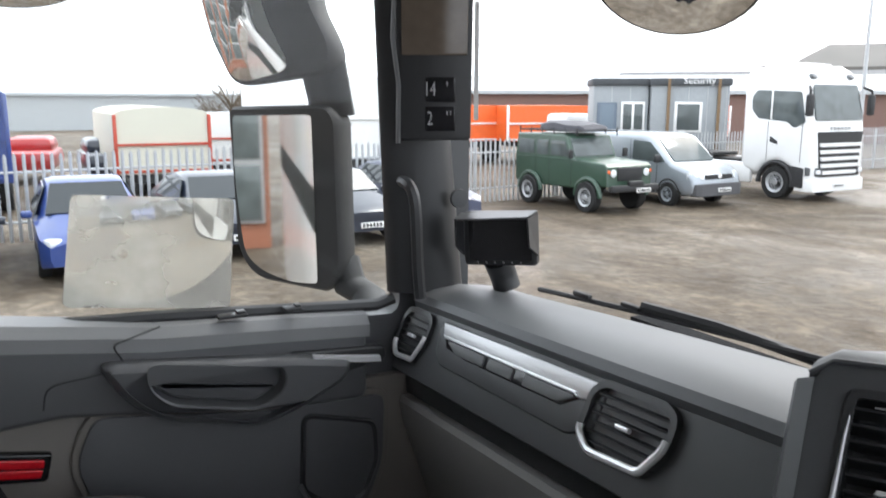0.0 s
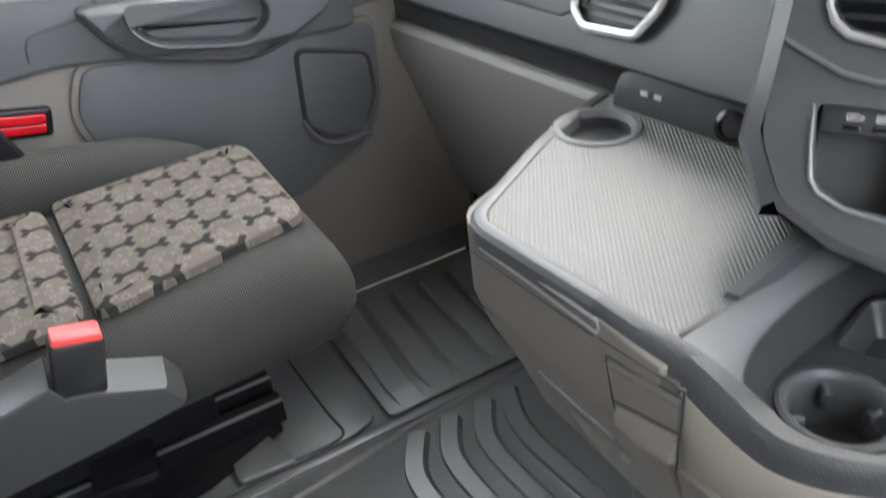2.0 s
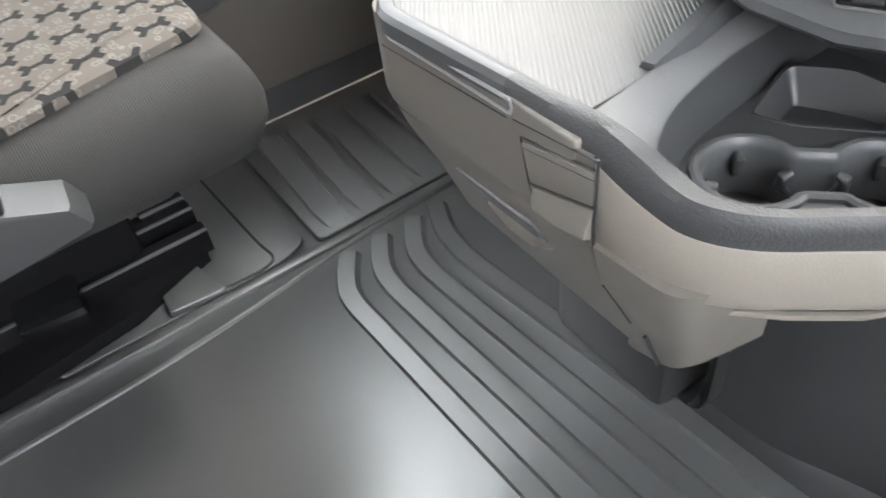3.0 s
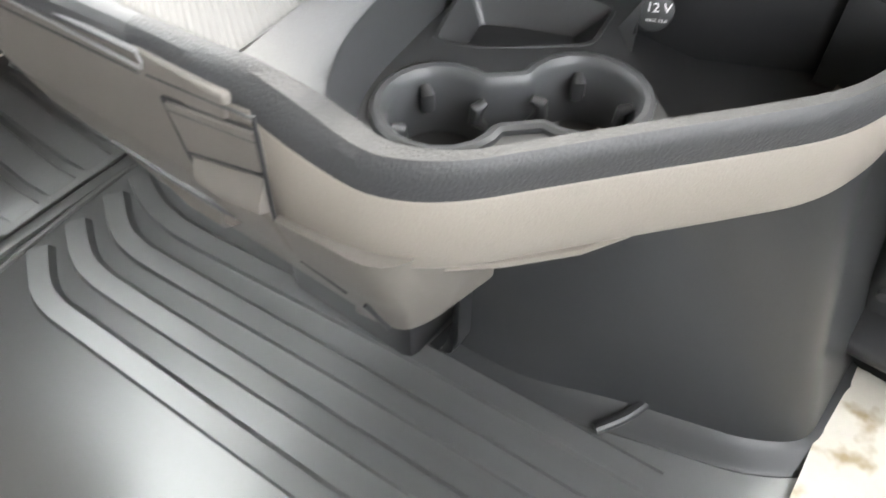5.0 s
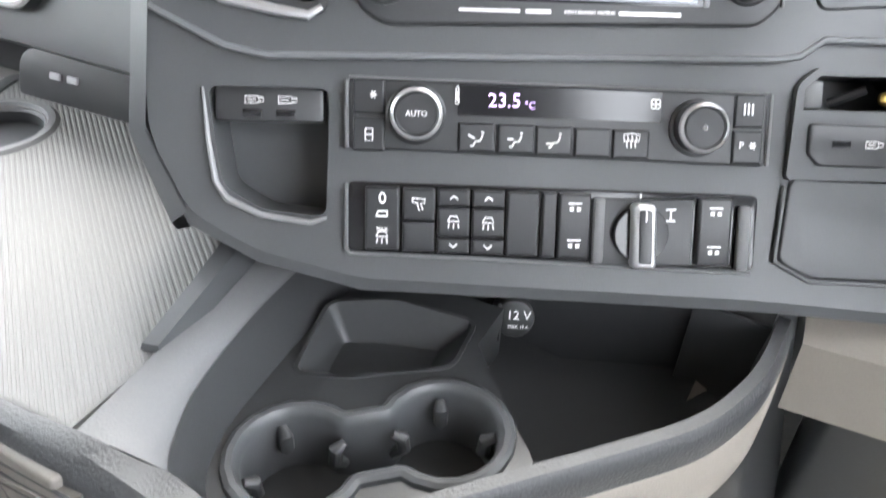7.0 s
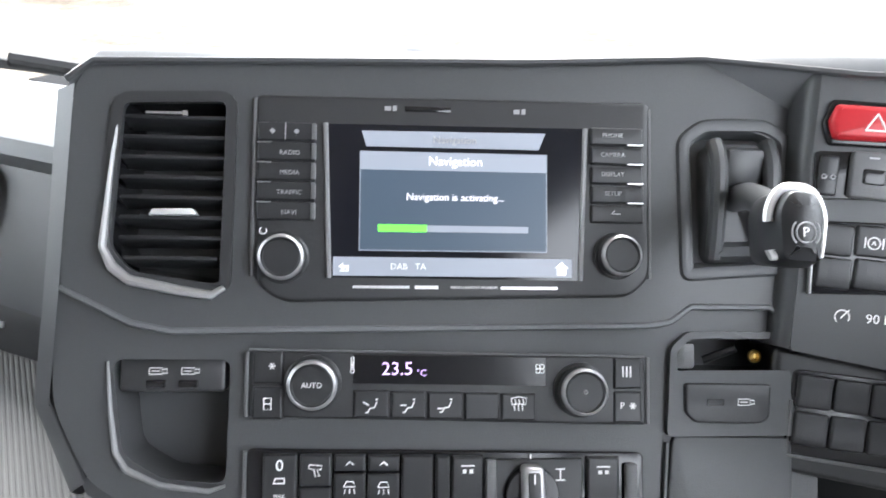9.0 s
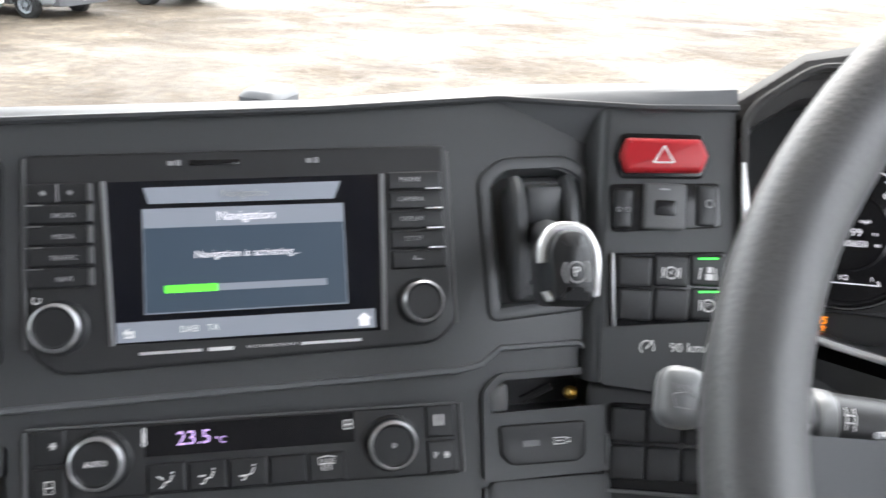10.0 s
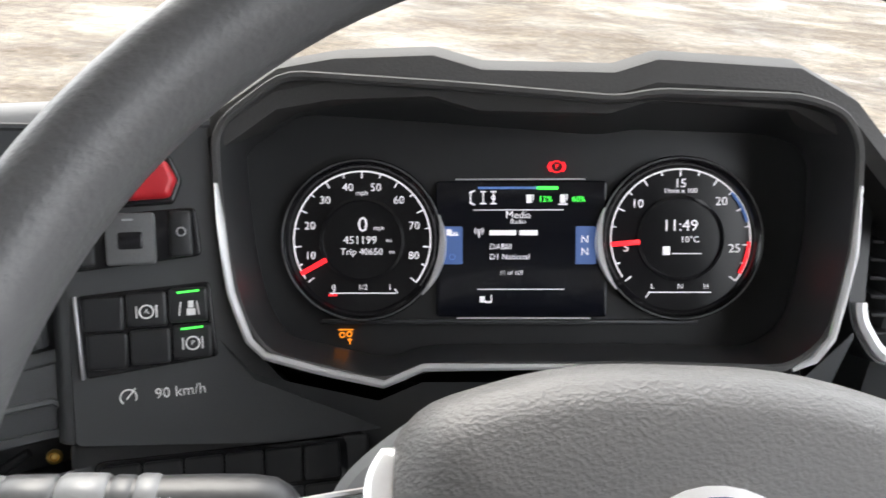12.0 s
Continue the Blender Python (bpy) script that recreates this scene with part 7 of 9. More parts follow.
for x_, s_ in ((-0.1283, 0.0), (0.130, -0.0065)):
    tube(b, [(x_, -0.093 + s_ * 0.5, 0.004), (x_, -0.133 + s_, 0.004)], 0.0013, 6)
tube(b, [(-0.127, -0.0912, 0.0042), (0.128, -0.0957, 0.0042)], 0.0008, 6)
part("bright_edge", b, M_SHELF, cp)

# ---------------------------------------------------------------- switch row
sr = thing("switch_row", "row of black rocker switches with white symbols and rotary switch", "switch", STACK)
b = bmesh.new()
prism(b, rounded([(-0.1275, -0.1535), (0.1275, -0.1585), (0.1275, -0.2055), (-0.1275, -0.1960)], 0.004), -0.006, 0.002, 0.001)
part("backing", b, M_GLOSS, sr)
b = bmesh.new()
tube(b, [(-0.1285, -0.1545, 0.003), (-0.1285, -0.1945, 0.003), (-0.1265, -0.1975, 0.003), (-0.06, -0.1995, 0.003), (0.125, -0.2075, 0.003)], 0.0012, 6)
part("bright_edge", b, M_SHELF, sr)


def rocker(u0, u1, cuts=()):
    c, w_ = (u0 + u1) / 2, u1 - u0
    top, bot = -0.1555 - 0.019 * (c + 0.12) , -0.1945 - 0.036 * (c + 0.12)
    ys = [top, *[top + (bot - top) * q for q in cuts], bot]
    for a, e in zip(ys, ys[1:]):
        key(sr, c, (a + e) / 2, w_ - 0.0008, abs(e - a) - 0.0008, "rocker", M_BUTTON, 0.0065, 0.0012)
    return c, top, bot


for i, (u0, u1, cuts) in enumerate(((-0.1175, -0.0958, ()), (-0.0948, -0.0742, (0.52,)), (-0.0735, -0.0529, (0.28, 0.75)), (-0.0522, -0.0316, (0.28, 0.75)), (-0.031, -0.0105, ()), (-0.0093, 0.0005, ()), (0.001, 0.0218, ()), (0.0885, 0.1105, ()))):
    c, top, bot = rocker(u0, u1, cuts)
    mid = (top + bot) / 2
    if i == 0:
        b = bmesh.new()
        tube(b, [(c + 0.0018 * math.cos(radians(a)), mid + 0.0125 + 0.003 * math.sin(radians(a)), 0.0067) for a in range(0, 361, 30)], 0.0005, 4)
        part("sign", b, M_ICON, sr)
        sign(sr, [((c, mid + 0.0015), (0.0065, 0.0008), 0), ((c, mid + 0.0045), (0.005, 0.0008), 0), ((c - 0.003, mid + 0.003), (0.0008, 0.004), -20), ((c + 0.003, mid + 0.003), (0.0008, 0.004), 0)], None, 0.0068)
        words("lettering", "MAX", 0.0032, (c, mid - 0.0065, 0.0067), M_ICON, sr)
    if i in (0, 2, 3):
        yy = mid - 0.011 if i == 0 else mid
        strokes(sr, [[(c - 0.0037, yy), (c - 0.002, yy + 0.0032), (c + 0.002, yy + 0.0032), (c + 0.0037, yy), (c - 0.0037, yy)]], 0.0068, 0.00038)
        sign(sr, [((c + 0.003 * k, yy - 0.0028), (0.0007, 0.003), 12 * k) for k in (-1, 0, 1)], None, 0.0068)
    if i in (2, 3):
        for yy, a in ((top - 0.0055, 1), (bot + 0.005, -1)):
            sign(sr, [((c - 0.0012, yy), (0.0034, 0.0008), 42 * a), ((c + 0.0012, yy), (0.0034, 0.0008), -42 * a)], None, 0.0068)
    if i == 1:
        strokes(sr, [[(c - 0.004, top - 0.0065), (c + 0.004, top - 0.0072), (c + 0.0035, top - 0.0095), (c + 0.001, top - 0.0095), (c + 0.0025, top - 0.0135), (c, top - 0.0138), (c - 0.001, top - 0.0095), (c - 0.004, top - 0.0088), (c - 0.004, top - 0.0065)]], 0.0068, 0.00038)
    if i in (6, 7):
        for yy in (top - 0.009, bot + 0.0095):
            sign(sr, [((c, yy + 0.0025), (0.0085, 0.0009), 0), ((c - 0.0022, yy - 0.001), (0.0024, 0.0024), 0), ((c + 0.0022, yy - 0.001), (0.0024, 0.0024), 0)], None, 0.0068)
b = bmesh.new()
prism(b, rect(0.054, -0.182, 0.064, 0.042, 0.002), 0.0, 0.005, 0.001)
part("rotary_plate", b, M_BUTTON, sr)
b = bmesh.new()
turned(b, [(0.0175, 0), (0.0175, 0.004), (0.0165, 0.006), (0, 0.006)], 36, Matrix.Translation((0.0525, -0.1825, 0.0045)))
rk = part("rotary", b, M_GLOSS, sr, "rotary axle switch")
b = bmesh.new()
prism(b, rounded([(0.0445, -0.163), (0.0585, -0.1635), (0.0600, -0.2035), (0.0455, -0.203)], 0.004), 0.008, 0.020, 0.003)
part("grip", b, M_SILVER, rk, "bright rotary grip")
b = bmesh.new()
prism(b, rounded([(0.0475, -0.1665), (0.0555, -0.1668), (0.0568, -0.2), (0.0485, -0.1996)], 0.002), 0.018, 0.0206, 0.0006)
part("grip_inlay", b, M_BUTTON, rk)
sign(rk, [((0.0517, -0.1705), (0.0009, 0.006), 0)], None, 0.0208)
for x_ in (0.0265, 0.118):
    b = bmesh.new()
    box(b, (x_, -0.181 - (0.004 if x_ > 0.1 else 0), 0.005), (0.007 if x_ < 0.1 else 0.008, 0.041, 0.006), 0.002)
    part("end_cap", b, M_SHELF, sr)
sign(sr, [((0.0715, -0.1675), (0.006, 0.0009), 0), ((0.0715, -0.1745), (0.006, 0.0009), 0), ((0.0715, -0.171), (0.0009, 0.007), 0), ((0.052, -0.1595), (0.0008, 0.003), 0)], None, 0.0055)

# ---------------------------------------------------------------- usb bin, cubby, lid


def usb_mark(parent, u, v, z):
    """The outline of a plug."""
    b = bmesh.new()
    for p in ([(u - 0.0045, v - 0.002), (u + 0.0035, v - 0.002), (u + 0.0035, v + 0.002), (u - 0.0045, v + 0.002), (u - 0.0045, v - 0.002)],
              [(u + 0.0035, v - 0.0012), (u + 0.0065, v - 0.0012), (u + 0.0065, v + 0.0012), (u + 0.0035, v + 0.0012)], [(u - 0.003, v), (u + 0.0018, v)]):
        tube(b, [(x, y, z) for x, y in p], 0.00032, 4)
    return part("usb_sign", b, M_ICON, parent)


ub = thing("storage_bin", "open black storage bin with two usb ports", "storage bin", STACK)
b = bmesh.new()
box(b, (-0.1755, -0.108, -0.012), (0.066, 0.022, 0.014), 0.003)
part("port_plate", b, M_BLACK, ub)
for u in (-0.1855, -0.1655):
    b = bmesh.new()
    box(b, (u, -0.1135, -0.0045), (0.012, 0.0045, 0.002), 0.0006)
    part("usb_port", b, M_GLOSS, ub)
    usb_mark(ub, u, -0.1055, -0.0047)
b = bmesh.new()
tube(b, [(-0.214, -0.099, 0.0), (-0.2105, -0.13, 0.003), (-0.2065, -0.155, 0.004), (-0.200, -0.165, 0.004), (-0.18, -0.1745, 0.004), (-0.15, -0.179, 0.003), (-0.1405, -0.176, 0.002)], [0.0008, 0.0015, 0.002, 0.0022, 0.002, 0.0017, 0.001], 8)
part("chrome_hook", b, M_TRIM, ub, "satin chrome hooked edge")

cb = thing("cubby", "small open cubby with a coin clip and a usb port below", "storage bin", STACK)
b = bmesh.new()
plate(b, rounded([(0.1435, -0.148), (0.1465, -0.09), (0.158, -0.0795), (0.2235, -0.0795), (0.2345, -0.09), (0.2345, -0.148)], 0.004), [inset2(CUBBY, 0.001)], -0.003, 0.003, floors=False)
part("surround", b, M_DASH, cb)
b = bmesh.new()
box(b, (0.157, -0.0955, -0.008), (0.013, 0.018, 0.022), 0.003)
part("coin_clip", b, M_SHELF, cb)
b = bmesh.new()
tube(b, [(0.178, -0.1, -0.02), (0.198, -0.091, -0.012)], 0.003, 8)
part("loose_lead", b, M_STEEL, cb)
b = bmesh.new()
turned(b, [(0.0045, 0), (0.0045, 0.003), (0.0028, 0.004), (0.0015, 0.002), (0, 0.002)], 20, Matrix.Translation((0.2105, -0.0965, -0.012)))
part("brass_socket", b, mat("brass", (0.6, 0.42, 0.14), 0.3, metal=1.0), cb, "small round brass socket")
b = bmesh.new()
prism(b, rounded([(0.155, -0.113), (0.2145, -0.114), (0.213, -0.136), (0.206, -0.140), (0.162, -0.139), (0.155, -0.132)], 0.003), 0.001, 0.0055, 0.0015)
part("usb_plate", b, M_BUTTON, cb)
sign(cb, [((0.1755, -0.1255), (0.0115, 0.004), 0)], M_GLOSS, 0.0058)
usb_mark(cb, 0.1955, -0.1255, 0.0058)
ld = thing("blank_cover", "plain black blanking cover in the lower stack", "cover", STACK)
b = bmesh.new()
prism(b, rounded([(0.1475, -0.1475), (0.23, -0.150), (0.2295, -0.205), (0.222, -0.2125), (0.166, -0.2105), (0.1435, -0.200)], 0.006), -0.004, 0.0015, 0.0015)
part("cover", b, M_DASH, ld)
b = bmesh.new()
tube(b, [(0.1445, -0.152, 0.0), (0.1415, -0.200, 0.0), (0.165, -0.2125, 0.0), (0.223, -0.2145, 0.0)], 0.0018, 6)
part("groove_edge", b, M_BLACK, ld)

# ---------------------------------------------------------------- rain sensor on the windscreen
sn = thing("rain_sensor", "small black rain sensor housing on the windscreen base", "sensor")
b = bmesh.new()
loft(b, [[(x, y, z) for x, y in rounded([(-0.197 + k, 0.17 + k), (-0.137 - k, 0.17 + k), (-0.137 - k, 0.23), (-0.197 + k, 0.23)], 0.014)] for z, k in ((0.80, 0.0), (0.862, 0.002), (0.868, 0.007), (0.870, 0.013))])
part("housing", b, M_DASHTOP, sn)
# ---------------------------------------------------------------- yard
GZ = -1.75


def ground_mat():
    """Churned wet gravel: brown mud, pale stone, wet patches that shine and curved tyre tracks."""
    m = bpy.data.materials.new("wet_gravel")
    m.use_nodes = True
    n, l = m.node_tree.nodes, m.node_tree.links
    bs = n["Principled BSDF"]
    tc = n.new("ShaderNodeTexCoord")

    def noise_tex(scale, detail, rough, dist=0.0, stretch=(1, 1, 1), turn_=0):
        mp, t = n.new("ShaderNodeMapping"), n.new("ShaderNodeTexNoise")
        mp.inputs["Scale"].default_value, mp.inputs["Rotation"].default_value = stretch, (0, 0, radians(turn_))
        l.new(tc.outputs["Object"], mp.inputs["Vector"])
        l.new(mp.outputs[0], t.inputs["Vector"])
        t.inputs["Scale"].default_value, t.inputs["Detail"].default_value = scale, detail
        t.inputs["Roughness"].default_value, t.inputs["Distortion"].default_value = rough, dist
        return t.outputs["Fac"]

    def ramp(src, stops):
        r = n.new("ShaderNodeValToRGB")
        e = r.color_ramp.elements
        e[0].position, e[0].color = stops[0][0], (*stops[0][1], 1)
        e[1].position, e[1].color = stops[-1][0], (*stops[-1][1], 1)
        for p, c in stops[1:-1]:
            q = e.new(p)
            q.color = (*c, 1)
        l.new(src, r.inputs[0])
        return r.outputs[0]

    def mix(kind, f, a_, b_):
        x = n.new("ShaderNodeMixRGB")
        x.blend_type = kind
        for k, v in enumerate((f, a_, b_)):
            if isinstance(v, (int, float)):
                x.inputs[k].default_value = v
            else:
                l.new(v, x.inputs[k])
        return x.outputs[0]
    patch = ramp(noise_tex(0.22, 8, 0.6, 0.4), [(0.3, (0.062, 0.047, 0.032)), (0.5, (0.115, 0.092, 0.068)), (0.68, (0.20, 0.173, 0.143))])
    grit = ramp(noise_tex(5.0, 8, 0.75), [(0.3, (0.55, 0.53, 0.5)), (0.5, (0.95, 0.95, 0.95)), (0.68, (1.6, 1.6, 1.58))])
    track = ramp(noise_tex(0.6, 8, 0.62, 0.9, (0.8, 1.15, 1), 32), [(0.4, (0.74, 0.71, 0.68)), (0.52, (0.95, 0.95, 0.95)), (0.64, (1.25, 1.24, 1.22))])
    l.new(mix("MULTIPLY", 1.0, mix("MULTIPLY", 1.0, patch, grit), track), bs.inputs["Base Color"])
    l.new(ramp(noise_tex(0.35, 7, 0.62, 0.5), [(0.36, (0.35, 0.35, 0.35)), (0.5, (0.6, 0.6, 0.6)), (0.62, (0.75, 0.75, 0.75))]), bs.inputs["Roughness"])
    bs.inputs["Specular IOR Level"].default_value = 0.15
    bp = n.new("ShaderNodeBump")
    bp.inputs["Strength"].default_value, bp.inputs["Distance"].default_value = 0.9, 0.08
    l.new(noise_tex(3.2, 9, 0.68), bp.inputs["Height"])
    l.new(bp.outputs[0], bs.inputs["Normal"])
    return m


b = bmesh.new()
N = 60
rings = []
for i in range(N + 1):
    q = (i / N) ** 2.2
    rings.append([(1600 * q * math.cos(2 * math.pi * k / 48) * 1.0, 1600 * q * math.sin(2 * math.pi * k / 48),
                   GZ + 0.05 * noise.noise((1600 * q * math.cos(2 * math.pi * k / 48) * 0.25, 1600 * q * math.sin(2 * math.pi * k / 48) * 0.25, 0))) for k in range(48)])
loft(b, rings, caps=False)
tagged(part("ground", b, ground_mat()), "wet brown gravel truck yard", "ground", kind="structure")

M_FENCE = mat("galvanised", (0.45, 0.46, 0.47), 0.45, metal=0.4, scale=30, vary=0.15)
M_WHITE = mat("white_paint", (0.78, 0.78, 0.77), 0.25, scale=20, vary=0.03, coat=0.5)
M_SILVERP = mat("silver_car_paint", (0.34, 0.37, 0.40), 0.28, metal=0.4, scale=20, vary=0.03, coat=0.5)
M_GREEN = mat("dark_green_paint", (0.03, 0.065, 0.042), 0.35, scale=20, vary=0.06, coat=0.3)
M_BLUE = mat("blue_paint", (0.03, 0.06, 0.22), 0.28, scale=20, vary=0.04, coat=0.5)
M_NAVY = mat("dark_navy_paint", (0.015, 0.02, 0.035), 0.28, scale=20, vary=0.04, coat=0.5)
M_TYRE = mat("tyre", (0.012, 0.012, 0.012), 0.8, scale=60, vary=0.2)
M_TINT = mat("tinted_glass", (0.02, 0.025, 0.028), 0.08, vary=0, vary_big=0)
M_CABIN = mat("cabin_grey", (0.3, 0.32, 0.33), 0.6, scale=8, vary=0.1)
M_ORANGE = mat("orange_board", (0.75, 0.14, 0.03), 0.5, scale=6, vary=0.05)
M_ROOFG = mat("sheet_roof", (0.42, 0.44, 0.45), 0.5, scale=3, vary=0.08)
M_DARKROOF = mat("dark_roof", (0.06, 0.065, 0.07), 0.7, scale=3, vary=0.1)
M_CREAM = mat("cream_panel", (0.62, 0.6, 0.5), 0.5, scale=4, vary=0.06)
M_BRICK = mat("red_wall", (0.19, 0.115, 0.095), 0.8, scale=8, vary=0.15)
M_BLACKP = mat("black_plastic_out", (0.02, 0.02, 0.021), 0.6, scale=20)
M_LAMP = mat("headlamp", (0.7, 0.72, 0.74), 0.1, vary=0, vary_big=0, coat=1.0)
M_BARS = mat("plate_bars", (0.02, 0.02, 0.02), 0.6)
M_PLATE = mat("plate_white", (0.8, 0.8, 0.78), 0.5)

# palisade fence: nearest pales one by one
fe = thing("palisade_fence", "galvanised steel palisade fence round the yard", "fence")


def fence_x(y):
    return -18.0 - 0.115 * (y + 1.3) if y < 12 else -19.5 - 0.12 * (y - 12)


b = bmesh.new()
loft(b, [[(x, z + (0.10 if k == 2 else 0) * (1 - abs(x) / 0.036), w_) for x, w_ in ((-0.036, 0.0), (-0.012, 0.016), (0.012, 0.016), (0.036, 0.0), (0.012, 0.010), (-0.012, 0.010))] for k, z in enumerate((0.0, 1.70, 1.74))])
pale0 = part("pale", b, M_FENCE, fe, smooth=0)
pale_me = pale0.data
turn = axes((0, 0, 0), (0, 1, 0), (0, 0, 1), (1, 0, 0))
y = -8.0
first = True
n_p = 0
while n_p < 255:
    o = pale0 if first else new("pale", pale_me)
    o.parent = fe
    o.matrix_local = Matrix.Translation((fence_x(y), y, GZ + 0.02 * math.sin(n_p * 2.3))) @ turn
    first = False
    y += 0.172
    n_p += 1
b = bmesh.new()
for k in range(14):
    y0, y1 = -8 + 3.1 * k, -8 + 3.1 * (k + 1)
    for z in (0.4, 1.42):
        tube(b, [(fence_x(y0) - 0.04, y0, GZ + z), (fence_x(y1) - 0.04, y1, GZ + z)], 0.03, 6)
part("rail", b, M_FENCE, fe)
for k in range(15):
    b = bmesh.new()
    y0 = -8 + 3.1 * k
    box(b, (fence_x(y0) - 0.1, y0, GZ + 0.85), (0.08, 0.08, 1.75))
    part("post", b, M_FENCE, fe)


def wheel(parent, x, y, r, w, rim, n=20):
    """A road wheel with its axle along y, its face towards the side that w names."""
    w = -w
    b = bmesh.new()
    m = axes((x, y, GZ + r), (1, 0, 0), (0, 0, 1), (0, -1, 0))
    turned(b, [(r * 0.6, -w / 2), (r * 0.92, -w / 2), (r, -w * 0.36), (r, w * 0.36), (r * 0.92, w / 2), (r * 0.62, w / 2), (r * 0.6, w * 0.4), (0, w * 0.4)], n, m)
    wh = part("wheel", b, M_TYRE, parent)
    b = bmesh.new()
    turned(b, [(r * 0.61, w * 0.4), (r * 0.61, w * 0.5), (r * 0.52, w * 0.46), (r * 0.4, w * 0.30), (r * 0.2, w * 0.34), (r * 0.16, w * 0.5), (0, w * 0.5)], n, m)
    part("rim", b, rim, wh)
    return wh


def body_loft(sections):
    """Sections along x: (x, half width bottom, half width shoulder, half width roof, z bottom, z shoulder, z roof)."""
    rings = []
    for x, wb, wsd, wr, zb, zs, zr in sections:
        rings.append([(x, -wb, zb), (x, -wsd, zb + (zs - zb) * 0.35), (x, -wsd, zs), (x, -wr, zr - 0.04), (x, -wr * 0.8, zr), (x, wr * 0.8, zr), (x, wr, zr - 0.04), (x, wsd, zs), (x, wsd, zb + (zs - zb) * 0.35), (x, wb, zb)])
    return loft(bmesh.new(), rings)


def place(t, x, y, yaw=0):
    t.matrix_world = pose(x, y, 0, 0, 0, yaw)


def number_plate(t, x, y, z):
    b = bmesh.new()
    box(b, (x, y, GZ + z), (0.02, 0.5, 0.11), 0.004)
    p_ = part("number_plate", b, M_PLATE, t)
    b = bmesh.new()
    for k in range(6):
        box(b, (x + 0.012, y - 0.19 + 0.075 * k, GZ + z), (0.004, 0.05, 0.07))
    part("plate_bars", b, M_BARS, p_)


def hull(prof, w, r):
    """A body of the side outline prof (x, height), its flanks rounded over by r."""
    steps = [(-w, r), (-w + 0.12 * r, 0.5 * r), (-w + 0.5 * r, 0.12 * r), (-w + r, 0.0)]
    steps += [(-y, q) for y, q in steps[::-1]]
    return loft(bmesh.new(), [[(x, y, GZ + z) for x, z in inset2(prof, q)] for y, q in steps])


def flank_panel(t, name, outline, w, sy, material, depth=0.02, label=""):
    """A flat piece on the flank at y = sy * w."""
    b = bmesh.new()
    prism(b, outline, 0.0, depth, min(0.008, depth * 0.4))
    bmesh.ops.transform(b, matrix=axes((0, sy * w, GZ), (1, 0, 0), (0, 0, 1), (0, sy, 0)), verts=b.verts)
    return part(name, b, material, t, label)


def slope_panel(t, name, a, c, w0, w1, material, depth=0.015, label="", r=0.08):
    """A pane across the nose from a (x, height) up to c, half widths w0 and w1."""
    o, u = Vector((a[0], 0, GZ + a[1])), Vector((c[0] - a[0], 0, c[1] - a[1]))
    l_ = u.length
    u.normalize()
    b = bmesh.new()
    prism(b, rounded([(0, -w0), (l_, -w1), (l_, w1), (0, w0)], r), -0.01, depth, 0.005)
    bmesh.ops.transform(b, matrix=axes(o, u, (0, 1, 0), u.cross(Vector((0, 1, 0)))) @ Matrix.Diagonal((1, 1, -1 if u.cross(Vector((0, 1, 0))).x < 0 else 1, 1)), verts=b.verts)
    return part(name, b, material, t, label)


def arch(t, x, r, z, w, sy, material, thick=0.07, a0=0, a1=180):
    b = bmesh.new()
    tube(b, [(x + r * math.cos(radians(a)), sy * w, GZ + z + r * math.sin(radians(a))) for a in range(a0, a1 + 1, 12)], thick, 8, flat=1.0)
    return part("wheel_arch", b, material, t)


M_SEAM = mat("panel_gap", (0.02, 0.02, 0.02), 0.7)
M_LENSL = mat("lamp_dark", (0.09, 0.095, 0.1), 0.12, coat=1.0, vary=0.2, scale=9)
M_CARGLASS = mat("car_glass", (0.09, 0.105, 0.105), 0.06, vary=0.5, scale=2.5, vary_big=0.3)

